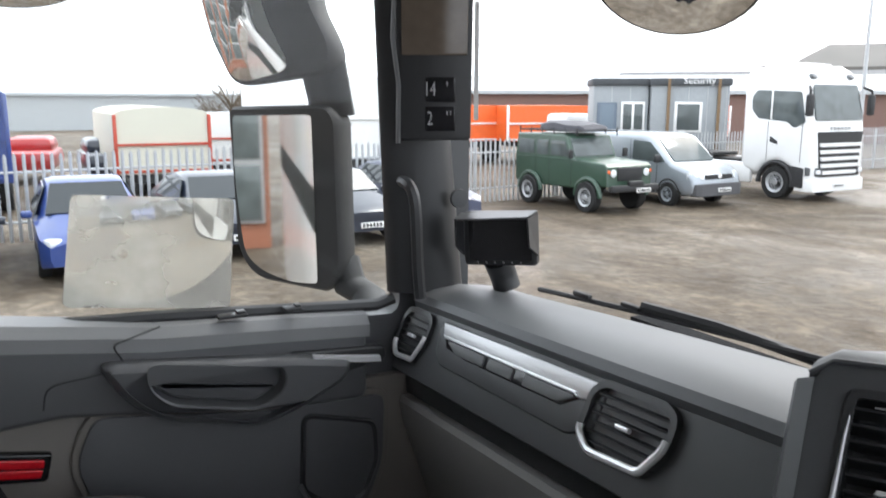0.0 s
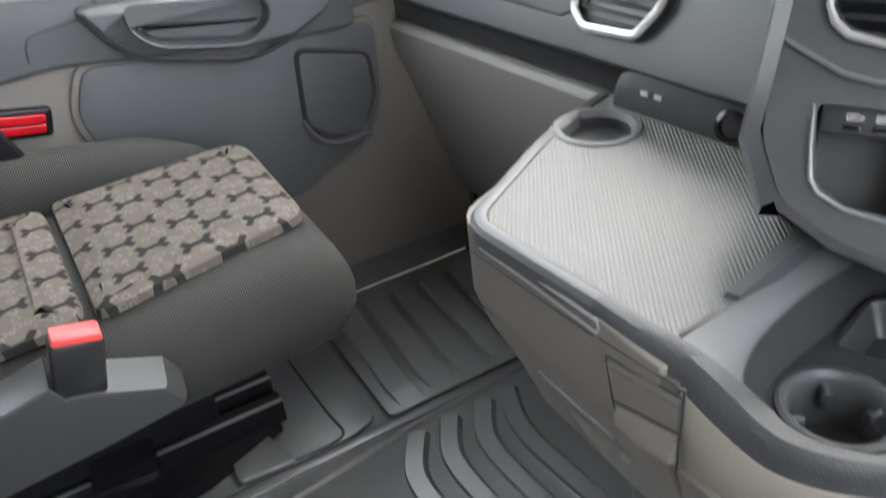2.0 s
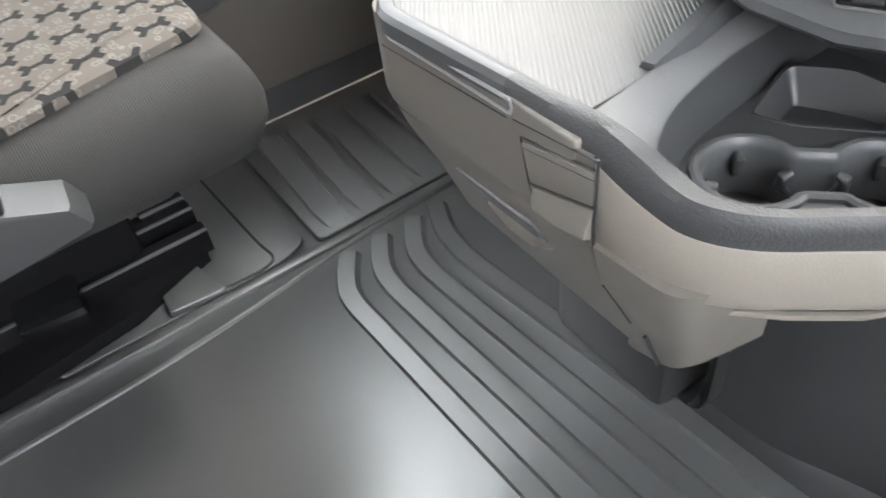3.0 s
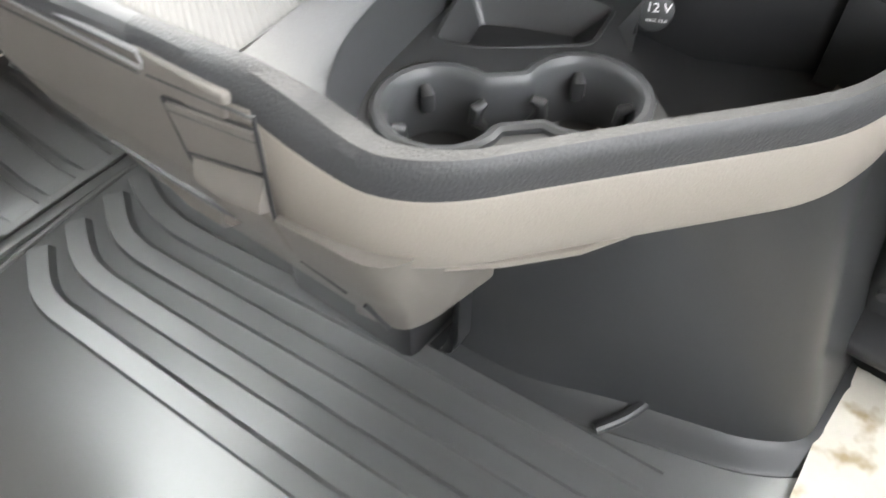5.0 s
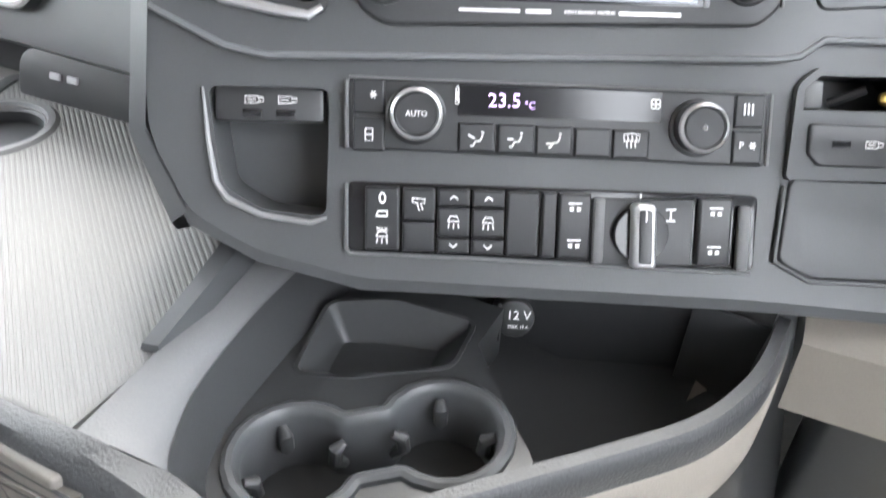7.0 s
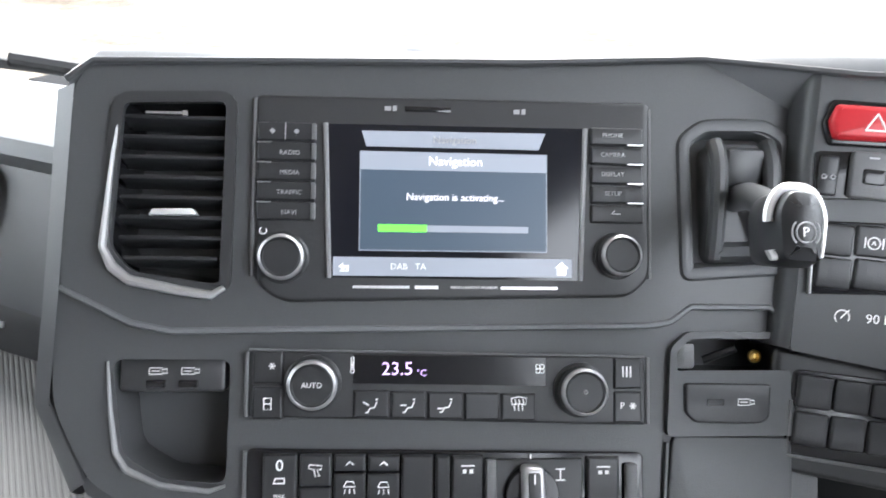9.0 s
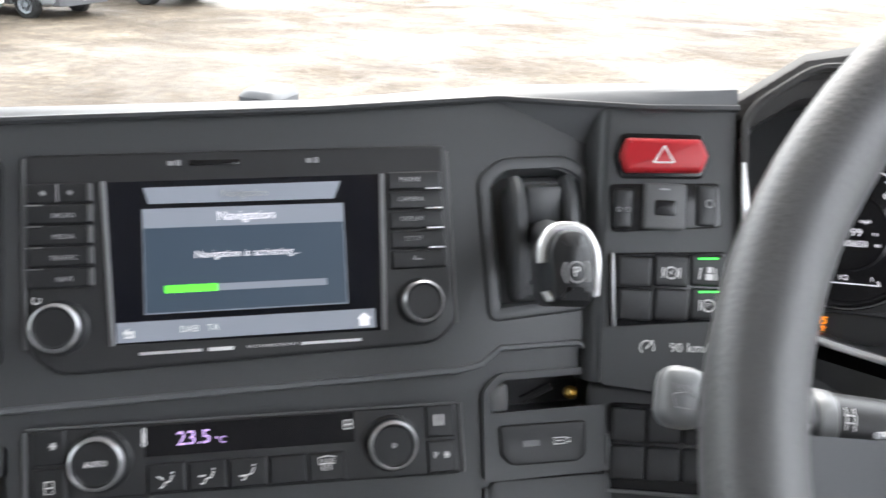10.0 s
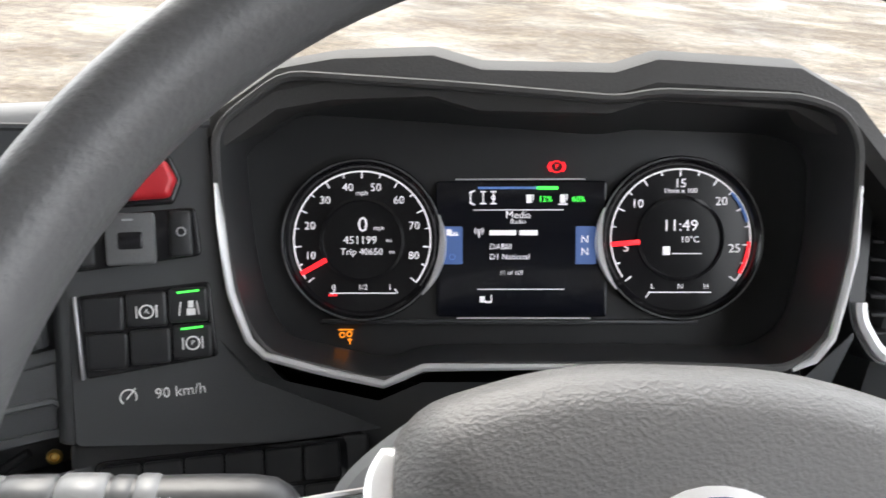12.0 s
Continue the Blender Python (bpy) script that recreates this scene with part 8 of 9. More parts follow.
# green off-roader: nose at +x
lr = thing("off_road_vehicle", "dark green boxy off-road vehicle with a loaded roof rack", "car")
part("body", hull([(-2.2, 0.62), (-2.22, 1.3), (-2.12, 1.98), (-0.15, 2.0), (0.02, 1.94), (0.28, 1.38), (1.5, 1.30), (1.60, 1.22), (1.62, 0.72), (1.36, 0.70), (1.34, 0.78), (0.56, 0.78), (0.5, 0.58), (-1.0, 0.58), (-1.06, 0.78), (-1.86, 0.78), (-1.9, 0.62)], 0.80, 0.05), M_GREEN, lr)
for sy in (-1, 1):
    for x in (0.95, -1.46):
        arch(lr, x, 0.47, 0.42, 0.83, sy, M_GREEN, 0.065, 0, 180)
        wheel(lr, x, sy * 0.80, 0.41, 0.27 * (1 if sy > 0 else -1), M_FENCE)
    for x0, x1 in ((-0.62, -0.02), (-1.22, -0.72), (-2.05, -1.34)):
        flank_panel(lr, "side_window", rounded([(x0, 1.42), (x1 + (0.16 if x0 > -0.7 else 0), 1.42), (x1, 1.82), (x0, 1.82)], 0.04), 0.793, sy, M_CARGLASS, 0.014)
    for x0 in (-0.67, 0.25, -1.28):
        flank_panel(lr, "door_gap", [(x0 - 0.008, 0.62), (x0 + 0.008, 0.62), (x0 + 0.008, 1.9 if x0 < 0 else 1.35), (x0 - 0.008, 1.9 if x0 < 0 else 1.35)], 0.797, sy, M_SEAM, 0.006)
    flank_panel(lr, "waist_rail", [(-2.15, 1.31), (0.3, 1.31), (0.3, 1.35), (-2.15, 1.35)], 0.797, sy, M_GREEN, 0.02)
    b = bmesh.new()
    turned(b, [(0.0, 0), (0.1, 0), (0.1, 0.02), (0.06, 0.035), (0, 0.03)], 16, axes((1.615, sy * 0.58, GZ + 1.06), (0, 1, 0), (0, 0, 1), (1, 0, 0)))
    part("headlight", b, M_LAMP, lr)
    b = bmesh.new()
    turned(b, [(0.0, 0), (0.045, 0), (0.04, 0.02), (0, 0.025)], 12, axes((1.615, sy * 0.73, GZ + 1.10), (0, 1, 0), (0, 0, 1), (1, 0, 0)))
    part("indicator", b, M_ORANGE, lr)
    b = bmesh.new()
    box(b, (0.42, sy * 0.98, GZ + 1.5), (0.08, 0.16, 0.24), 0.03)
    part("door_mirror", b, M_BLACKP, lr)
slope_panel(lr, "windscreen", (0.275, 1.42), (0.045, 1.88), 0.70, 0.68, M_CARGLASS, 0.012, r=0.03)
b = bmesh.new()
box(b, (1.62, 0, GZ + 1.03), (0.05, 0.86, 0.34), 0.02)
gr_ = part("grille", b, M_BLACKP, lr)
for k in range(4):
    b = bmesh.new()
    box(b, (1.65, 0, GZ + 0.91 + 0.08 * k), (0.015, 0.8, 0.02), 0.004)
    part("grille_bar", b, M_SEAM, gr_)
b = bmesh.new()
box(b, (1.80, 0, GZ + 0.68), (0.16, 1.62, 0.17), 0.03)
box(b, (1.84, 0, GZ + 0.80), (0.12, 0.5, 0.14), 0.04)
part("bumper", b, M_BLACKP, lr)
number_plate(lr, 1.89, 0.25, 0.62)
b = bmesh.new()
for y_ in (-0.72, 0, 0.72):
    tube(b, [(-2.1, y_, GZ + 2.08), (0.35, y_, GZ + 2.08)], 0.022, 6)
for x_ in (-2.1, -1.6, -1.1, -0.6, -0.1, 0.35):
    tube(b, [(x_, -0.72, GZ + 2.08), (x_, 0.72, GZ + 2.08)], 0.018, 6)
    for y_ in (-0.72, 0.72):
        tube(b, [(x_, y_, GZ + 1.95), (x_, y_, GZ + 2.17)], 0.018, 6)
part("roof_rack", b, M_BLACKP, lr)
b = bmesh.new()
rings = []
for x_, h_, w_ in ((-1.5, 0.05, 0.5), (-1.35, 0.22, 0.6), (-0.8, 0.26, 0.62), (-0.3, 0.2, 0.6), (0.2, 0.16, 0.5), (0.3, 0.03, 0.4)):
    rings.append([(x_, y_ * w_, GZ + 2.1 + h_ * q + 0.02 * math.sin(7 * x_ + 5 * y_)) for y_, q in ((-1, 0), (-0.95, 0.7), (-0.5, 1.0), (0.1, 0.9), (0.6, 1.0), (0.95, 0.65), (1, 0))])
loft(b, rings)
part("rack_load", b, mat("tarpaulin", (0.05, 0.05, 0.06), 0.55, scale=12, bump=0.6, vary=0.2, dist=0.03), lr, "dark wrapped load")
place(lr, -17.35, 12.95, 4)

# silver van
vn = thing("van", "silver panel van with grey bumper", "van")
part("body", hull([(-2.85, 0.38), (-2.9, 1.2), (-2.82, 1.85), (-2.6, 1.97), (0.35, 1.98), (0.72, 1.88), (1.52, 1.20), (2.12, 1.06), (2.34, 0.88), (2.40, 0.62), (2.36, 0.36), (1.86, 0.30), (1.84, 0.40), (1.05, 0.40), (1.0, 0.30), (-1.1, 0.30), (-1.15, 0.40), (-1.95, 0.40), (-2.0, 0.32)], 0.95, 0.16), M_SILVERP, vn)
for sy in (-1, 1):
    flank_panel(vn, "side_window", rounded([(0.02, 1.22), (1.30, 1.20), (1.22, 1.30), (0.72, 1.74), (0.05, 1.78)], 0.05), 0.905, sy, M_CARGLASS, 0.052)
    flank_panel(vn, "sill_strip", [(-1.0, 0.33), (0.95, 0.33), (0.95, 0.47), (-1.0, 0.47)], 0.93, sy, mat("bumper_grey", (0.07, 0.07, 0.075), 0.6), 0.025)
    for x0 in (-0.06, 1.0, -1.2):
        flank_panel(vn, "door_gap", [(x0 - 0.008, 0.5), (x0 + 0.008, 0.5), (x0 + 0.008, 1.8 if x0 < 0.9 else 1.15), (x0 - 0.008, 1.8 if x0 < 0.9 else 1.15)], 0.944, sy, M_SEAM, 0.012)
    flank_panel(vn, "door_pull", rounded([(0.1, 1.05), (0.28, 1.05), (0.28, 1.1), (0.1, 1.1)], 0.01), 0.945, sy, M_BLACKP, 0.025)
    for x in (1.45, -1.55):
        arch(vn, x, 0.39, 0.36, 0.935, sy, M_SEAM, 0.03, 0, 180)
        wheel(vn, x, sy * 0.87, 0.34, 0.24 * (1 if sy > 0 else -1), M_SILVERP)
    b = bmesh.new()
    loft(b, [[(2.06, sy * 0.93, GZ + 0.98), (2.02, sy * 0.93, GZ + 0.80), (2.30, sy * 0.60, GZ + 0.80), (2.26, sy * 0.56, GZ + 0.95)], [(2.16, sy * 0.955, GZ + 0.98), (2.12, sy * 0.955, GZ + 0.80), (2.42, sy * 0.60, GZ + 0.80), (2.36, sy * 0.56, GZ + 0.95)]])
    part("headlight", b, M_LAMP, vn)
    b = bmesh.new()
    box(b, (1.12, sy * 1.08, GZ + 1.30), (0.12, 0.22, 0.22), 0.05)
    part("door_mirror", b, M_BLACKP, vn)
slope_panel(vn, "windscreen", (1.50, 1.235), (0.76, 1.86), 0.80, 0.70, M_CARGLASS, 0.012)
b = bmesh.new()
loft(b, [[(2.25, y, GZ + z) for y, z in rounded([(-0.93, 0.34), (0.93, 0.34), (0.93, 0.68), (-0.93, 0.68)], 0.05)], [(2.42, y * 0.95, GZ + z) for y, z in rounded([(-0.93, 0.34), (0.93, 0.34), (0.93, 0.68), (-0.93, 0.68)], 0.05)], [(2.48, y * 0.82, GZ + z * 0.96 + 0.02) for y, z in rounded([(-0.93, 0.34), (0.93, 0.34), (0.93, 0.68), (-0.93, 0.68)], 0.05)]])
part("bumper", b, mat("bumper_grey", (0.07, 0.07, 0.075), 0.6), vn)
b = bmesh.new()
box(b, (2.38, 0, GZ + 0.86), (0.06, 1.06, 0.13), 0.02)
part("grille", b, M_BLACKP, vn)
b = bmesh.new()
turned(b, [(0.0, 0), (0.07, 0), (0.07, 0.02), (0, 0.02)], 18, axes((2.41, 0, GZ + 0.88), (0, 1, 0), (0, 0, 1), (1, 0, 0)))
part("badge", b, M_CHROME, vn)
number_plate(vn, 2.49, 0.15, 0.50)
place(vn, -17.9, 15.9, 3)

# white tractor unit
tk = thing("tractor_unit", "white tractor unit with black grille bars", "truck")
part("cab", hull([(-1.32, 1.05), (-1.34, 3.55), (-1.2, 3.82), (-0.5, 3.97), (0.30, 3.93), (0.62, 3.75), (0.86, 3.38), (1.12, 2.28), (1.18, 1.9), (1.20, 0.62), (1.12, 0.36), (0.64, 0.34), (0.60, 0.60), (0.44, 0.98), (0.05, 1.13), (-0.42, 1.0), (-0.6, 0.72), (-0.9, 0.72), (-1.2, 0.8)], 1.25, 0.2), M_WHITE, tk)
slope_panel(tk, "windscreen", (1.115, 2.34), (0.885, 3.36), 1.10, 1.02, M_CARGLASS, 0.03, r=0.12)
b = bmesh.new()
loft(b, [[(x, y, GZ + z) for y, z in rounded([(-1.04, 2.02), (1.04, 2.02), (0.98, 1.62), (0.86, 0.72), (-0.86, 0.72), (-0.98, 1.62)], 0.06)] for x in (1.17, 1.215)])
gb_ = part("grille", b, M_BLACKP, tk, "black grille field")
for k in range(5):
    b = bmesh.new()
    hw = 0.80 + 0.035 * k
    loft(b, [[(1.20, y, GZ + z) for y, z in rounded([(-hw, 0.80 + 0.20 * k), (hw, 0.80 + 0.20 * k), (hw + 0.03, 0.905 + 0.20 * k), (-hw - 0.03, 0.905 + 0.20 * k)], 0.015)], [(1.255, y * 0.98, GZ + z) for y, z in rounded([(-hw, 0.80 + 0.20 * k), (hw, 0.80 + 0.20 * k), (hw + 0.03, 0.905 + 0.20 * k), (-hw - 0.03, 0.905 + 0.20 * k)], 0.015)]])
    part("grille_bar", b, M_WHITE, gb_, "white grille slat")
b = bmesh.new()
for k in range(6):
    box(b, (1.195, -0.42 + 0.168 * k, GZ + 2.13), (0.03, 0.12, 0.10), 0.01)
part("badge_bar", b, M_FENCE, tk)
b = bmesh.new()
loft(b, [[(x, y * q, GZ + z) for y, z in rounded([(-1.24, 0.30), (1.24, 0.30), (1.24, 0.66), (0.80, 0.60), (-0.80, 0.60), (-1.24, 0.66)], 0.04)] for x, q in ((0.7, 1.0), (1.12, 1.0), (1.26, 0.94))])
part("bumper", b, M_WHITE, tk)
for sy in (-1, 1):
    flank_panel(tk, "side_window", rounded([(-0.95, 2.62), (-0.70, 2.38), (0.30, 2.30), (0.55, 2.12), (0.92, 2.28), (0.72, 3.16), (-0.80, 3.22), (-0.98, 3.02)], 0.08), 1.225, sy, M_CARGLASS, 0.035)
    flank_panel(tk, "window_bar", [(-0.28, 2.36), (-0.22, 2.36), (-0.22, 3.2), (-0.28, 3.2)], 1.262, sy, M_WHITE, 0.006)
    for x0 in (-0.34, 0.82):
        flank_panel(tk, "door_gap", [(x0 - 0.01, 1.15), (x0 + 0.01, 1.15), (x0 + 0.01, 2.3), (x0 - 0.01, 2.3)], 1.246, sy, M_SEAM, 0.008)
    flank_panel(tk, "side_vent", rounded([(-0.26, 1.70), (0.02, 1.62), (0.02, 1.72), (-0.24, 1.86)], 0.03), 1.246, sy, M_BLACKP, 0.012)
    wheel(tk, 0.0, sy * 1.06, 0.50, 0.34 * (1 if sy > 0 else -1), M_FENCE, 28)
    wheel(tk, -3.6, sy * 1.0, 0.50, 0.6 * (1 if sy > 0 else -1), M_FENCE, 28)
    arch(tk, 0.0, 0.60, 0.50, 1.20, sy, M_BLACKP, 0.075, -8, 188)
    flank_panel(tk, "step_well", rounded([(0.60, 0.42), (0.98, 0.40), (0.98, 0.98), (0.50, 1.04)], 0.04), 1.236, sy, M_BLACKP, 0.02)
    b = bmesh.new()
    loft(b, [[(1.02, sy * 1.262, GZ + 1.02), (1.02, sy * 1.262, GZ + 0.76), (1.24, sy * 0.84, GZ + 0.72), (1.24, sy * 0.82, GZ + 1.00)], [(1.10, sy * 1.275, GZ + 1.00), (1.10, sy * 1.275, GZ + 0.78), (1.29, sy * 0.84, GZ + 0.74), (1.29, sy * 0.82, GZ + 0.98)]])
    hl_ = part("headlight", b, M_LENSL, tk)
    b = bmesh.new()
    box(b, (1.255, sy * 0.98, GZ + 0.88), (0.05, 0.2, 0.12), 0.03)
    part("lamp", b, M_LAMP, hl_)
    b = bmesh.new()
    tube(b, [(0.95, sy * 1.24, GZ + 3.3), (1.12, sy * 1.42, GZ + 3.2), (1.14, sy * 1.44, GZ + 3.0)], 0.04, 8)
    box(b, (1.13, sy * 1.42, GZ + 2.78), (0.16, 0.24, 0.62), 0.06)
    part("mirror_housing", b, M_BLACKP, tk)
    b = bmesh.new()
    box(b, (0.76, sy * 0.86, GZ + 3.60), (0.16, 0.26, 0.12), 0.03, rot=(0, 55, 0))
    part("roof_lamp", b, M_LENSL, tk)
    b = bmesh.new()
    box(b, (-2.2, sy * 1.15, GZ + 0.72), (2.6, 0.16, 0.62), 0.07)
    part("side_skirt", b, M_WHITE, tk)
b = bmesh.new()
loft(b, [[(x, y, GZ + z) for y in (-1.0, 1.0)] + [(x, y, GZ + z - 0.1) for y in (1.0, -1.0)] for x, z in ((-1.25, 4.02), (-0.6, 4.06), (0.0, 4.0))])
part("roof_deflector", b, M_WHITE, tk)
b = bmesh.new()
box(b, (-2.4, 0, GZ + 0.95), (3.4, 0.8, 0.22), 0.03)
box(b, (-3.3, 0, GZ + 1.16), (0.9, 1.0, 0.12), 0.03)
part("chassis", b, M_BLACKP, tk, "black chassis with coupling plate")
number_plate(tk, 1.27, 0.0, 0.46)
place(tk, -16.3, 20.35, 2)


def parked_car(name, paint, x, y, yaw, label, tall=0.0):
    t = thing(name, label, "car")
    h = 1.45 + tall
    part("body", body_loft([(-2.2, 0.7, 0.75, 0.6, GZ + 0.35, GZ + 0.75, GZ + 0.95), (-2.0, 0.85, 0.86, 0.62, GZ + 0.25, GZ + 0.9, GZ + 1.05), (-1.2, 0.87, 0.88, 0.62, GZ + 0.22, GZ + 0.92, GZ + h - 0.08), (-0.4, 0.87, 0.88, 0.64, GZ + 0.22, GZ + 0.92, GZ + h),
                           (0.3, 0.87, 0.88, 0.62, GZ + 0.22, GZ + 0.9, GZ + h - 0.06), (0.95, 0.87, 0.88, 0.68, GZ + 0.22, GZ + 0.86, GZ + 0.98), (1.9, 0.82, 0.84, 0.66, GZ + 0.25, GZ + 0.72, GZ + 0.82), (2.15, 0.65, 0.7, 0.55, GZ + 0.3, GZ + 0.6, GZ + 0.68)]), paint, t)
    b = bmesh.new()
    loft(b, [[(0.33, -0.58, GZ + h - 0.09), (0.33, 0.58, GZ + h - 0.09), (0.36, 0.58, GZ + h - 0.06), (0.36, -0.58, GZ + h - 0.06)], [(0.94, -0.7, GZ + 0.96), (0.94, 0.7, GZ + 0.96), (0.97, 0.7, GZ + 1.0), (0.97, -0.7, GZ + 1.0)]])
    part("windscreen", b, M_TINT, t)
    for sy in (-1, 1):
        b = bmesh.new()
        loft(b, [[(-1.3, sy * 0.86, GZ + 0.95), (0.75, sy * 0.87, GZ + 0.93), (0.25, sy * 0.67, GZ + h - 0.12), (-1.0, sy * 0.67, GZ + h - 0.12)], [(-1.3, sy * 0.885, GZ + 0.95), (0.75, sy * 0.885, GZ + 0.93), (0.25, sy * 0.69, GZ + h - 0.12), (-1.0, sy * 0.69, GZ + h - 0.12)]])
        part("side_window", b, M_TINT, t)
        for xx in (1.3, -1.3):
            wheel(t, xx, sy * 0.78, 0.31, 0.2 * (1 if sy > 0 else -1), M_SILVERP)
        b = bmesh.new()
        box(b, (1.98, sy * 0.6, GZ + 0.66), (0.25, 0.34, 0.14), 0.05, rot=(0, 0, sy * -25))
        part("headlight", b, M_LAMP, t)
        b = bmesh.new()
        box(b, (0.75, sy * 0.98, GZ + 0.98), (0.1, 0.18, 0.13), 0.04)
        part("door_mirror", b, paint, t)
    b = bmesh.new()
    box(b, (2.1, 0, GZ + 0.55), (0.1, 0.8, 0.16), 0.04)
    part("grille", b, M_BLACKP, t)
    number_plate(t, 2.17, 0, 0.42)
    place(t, x, y, yaw)
    return t


parked_car("hatchback", M_BLUE, -15.5, 0.15, 0, "blue hatchback parked by the fence", 0.06)
parked_car("saloon_car", M_NAVY, -16.3, 2.6, 3, "dark saloon car parked by the fence")
parked_car("saloon_car", M_NAVY, -16.6, 5.2, 3, "dark saloon car with chrome grille by the fence")
parked_car("estate_car", mat("slate_blue_paint", (0.05, 0.06, 0.1), 0.3, scale=20, coat=0.4), -17.5, 7.6, 3, "dark blue estate car by the fence")
parked_car("estate_car", M_NAVY, -14.9, -2.2, 0, "dark car at the edge of the yard")


def trailer(name, label, x, y, w, h, l, skin, frame_m, roof=0.0, z0=0.9):
    t = thing(name, label, "trailer")
    b = bmesh.new()
    prof = [(-w / 2, z0), (w / 2, z0), (w / 2, z0 + h - roof)] + ([(w / 2 * math.cos(radians(a)), z0 + h - roof + roof * math.sin(radians(a))) for a in range(15, 180, 15)] if roof else []) + [(-w / 2, z0 + h - roof)]
    loft(b, [[(0, p, GZ + q) for p, q in prof], [(-l, p, GZ + q) for p, q in prof]])
    part("body", b, skin, t)
    for sy in (-1, 1):
        b = bmesh.new()
        box(b, (0.02, sy * w / 2, GZ + z0 + (h - roof) / 2), (0.12, 0.1, h - roof), 0.02)
        part("corner_post", b, frame_m, t)
    b = bmesh.new()
    for zz in (0.05, 0.5):
        box(b, (0.03, 0, GZ + z0 + (h - roof) * zz), (0.08, w, 0.07))
    part("cross_rail", b, frame_m, t)
    for sy in (-1, 1):
        wheel(t, -2, sy * w * 0.42, 0.5, 0.4 * (1 if sy > 0 else -1), M_FENCE)
    b = bmesh.new()
    box(b, (-l / 2, 0, GZ + z0 - 0.15), (l, w * 0.6, 0.25))
    part("chassis", b, M_BLACKP, t)
    t.matrix_world = pose(x, y, 0)
    return t


M_REDF = mat("red_frame", (0.45, 0.06, 0.03), 0.5)
trailer("tipper_trailer", "cream tipper trailer with red frame behind the fence", -24.5, 2.95, 2.65, 1.95, 7, M_CREAM, M_REDF, 0.22, 0.72)
trailer("box_lorry", "blue box lorry beyond the fence", -21.5, -2.3, 2.5, 2.3, 6, M_BLUE, M_BLUE, 0.2)
trailer("box_trailer", "white box trailer behind the fence", -24.0, 8.4, 2.5, 2.6, 8, M_WHITE, M_WHITE, 0.0, 1.0)
trailer("box_trailer", "white box trailer with red edges behind the fence", -27.0, 5.8, 2.4, 1.6, 6, M_WHITE, M_REDF, 0.0, 0.8)

# portable offices
pc = thing("portable_office", "grey portable office cabins with white framed windows", "building")
for y0_, y1_, x_ in ((18.6, 20.4, -22.6), (20.45, 22.95, -22.35)):
    b = bmesh.new()
    box(b, (x_ - 1.4, (y0_ + y1_) / 2, GZ + 1.75), (2.8, y1_ - y0_, 3.2), 0.04)
    part("wall", b, M_CABIN, pc)
    b = bmesh.new()
    box(b, (x_ - 1.4, (y0_ + y1_) / 2, GZ + 3.42), (3.0, y1_ - y0_ + 0.1, 0.26), 0.03)
    part("roof", b, M_DARKROOF, pc)
    for k in range(1, int((y1_ - y0_) / 0.6) + 1):
        b = bmesh.new()
        box(b, (x_ + 0.006, y0_ + 0.6 * k, GZ + 1.75), (0.02, 0.02, 3.0))
        part("panel_joint", b, M_FENCE, pc)
pc.matrix_world = pose(-22.5, 20.3, 0.15, 0, 0, -34) @ Matrix.Diagonal((1, 1.12, 1, 1)) @ pose(22.5, -20.8, 0)
sg_ = words("lettering", "Security", 0.3, (0, 0, 0), M_WHITE, pc)
sg_.matrix_local = axes((-20.83, 21.7, GZ + 3.42), (0, 1, 0), (0, 0, 1), (1, 0, 0))
for y_, w_, name, x_ in ((19.05, 0.66, "door", -22.6), (19.9, 0.78, "window", -22.6), (21.65, 0.9, "window", -22.35)):
    b = bmesh.new()
    hgt = 1.95 if name == "door" else 1.1
    zc_ = 1.7 if name == "door" else 2.15
    box(b, (x_ + 0.03, y_, GZ + zc_), (0.06, w_, hgt), 0.02)
    f_ = part(name, b, M_WHITE if name == "window" else mat("door_blue_grey", (0.12, 0.15, 0.19), 0.5), pc)
    n_ = 2 if w_ < 0.8 and name == "window" else 1
    for k in range(n_):
        b = bmesh.new()
        box(b, (x_ + 0.06, y_ + (0.18 * (2 * k - 1) if n_ == 2 else 0), GZ + zc_), (0.03, (w_ - 0.16) / n_ - 0.03, hgt - 0.16), 0.01)
        part("pane", b, M_CARGLASS if name == "window" else mat("door_panel", (0.14, 0.18, 0.22), 0.5), f_)
for y_ in (21.0, 22.6):
    b = bmesh.new()
    box(b, (-22.28, y_, GZ + 1.9), (0.1, 0.09, 3.3))
    part("timber_post", b, mat("timber", (0.2, 0.13, 0.07), 0.7), pc)


def shed(name, label, x, y, lx, ly, h, wallm, roofm, ridge=1.2, yaw=0):
    t = thing(name, label, "building", pose(x, y, GZ, 0, 0, yaw))
    b = bmesh.new()
    box(b, (0, 0, h / 2), (lx, ly, h))
    part("wall", b, wallm, t)
    b = bmesh.new()
    loft(b, [[(-lx / 2 - 0.4, s * (ly / 2 + 0.3), h), (0, s * (ly / 2 + 0.3), h + ridge), (lx / 2 + 0.4, s * (ly / 2 + 0.3), h), (lx / 2 + 0.4, s * (ly / 2 + 0.3), h - 0.25), (-lx / 2 - 0.4, s * (ly / 2 + 0.3), h - 0.25)] for s in (-1, 1)])
    part("roof", b, roofm, t)
    return t


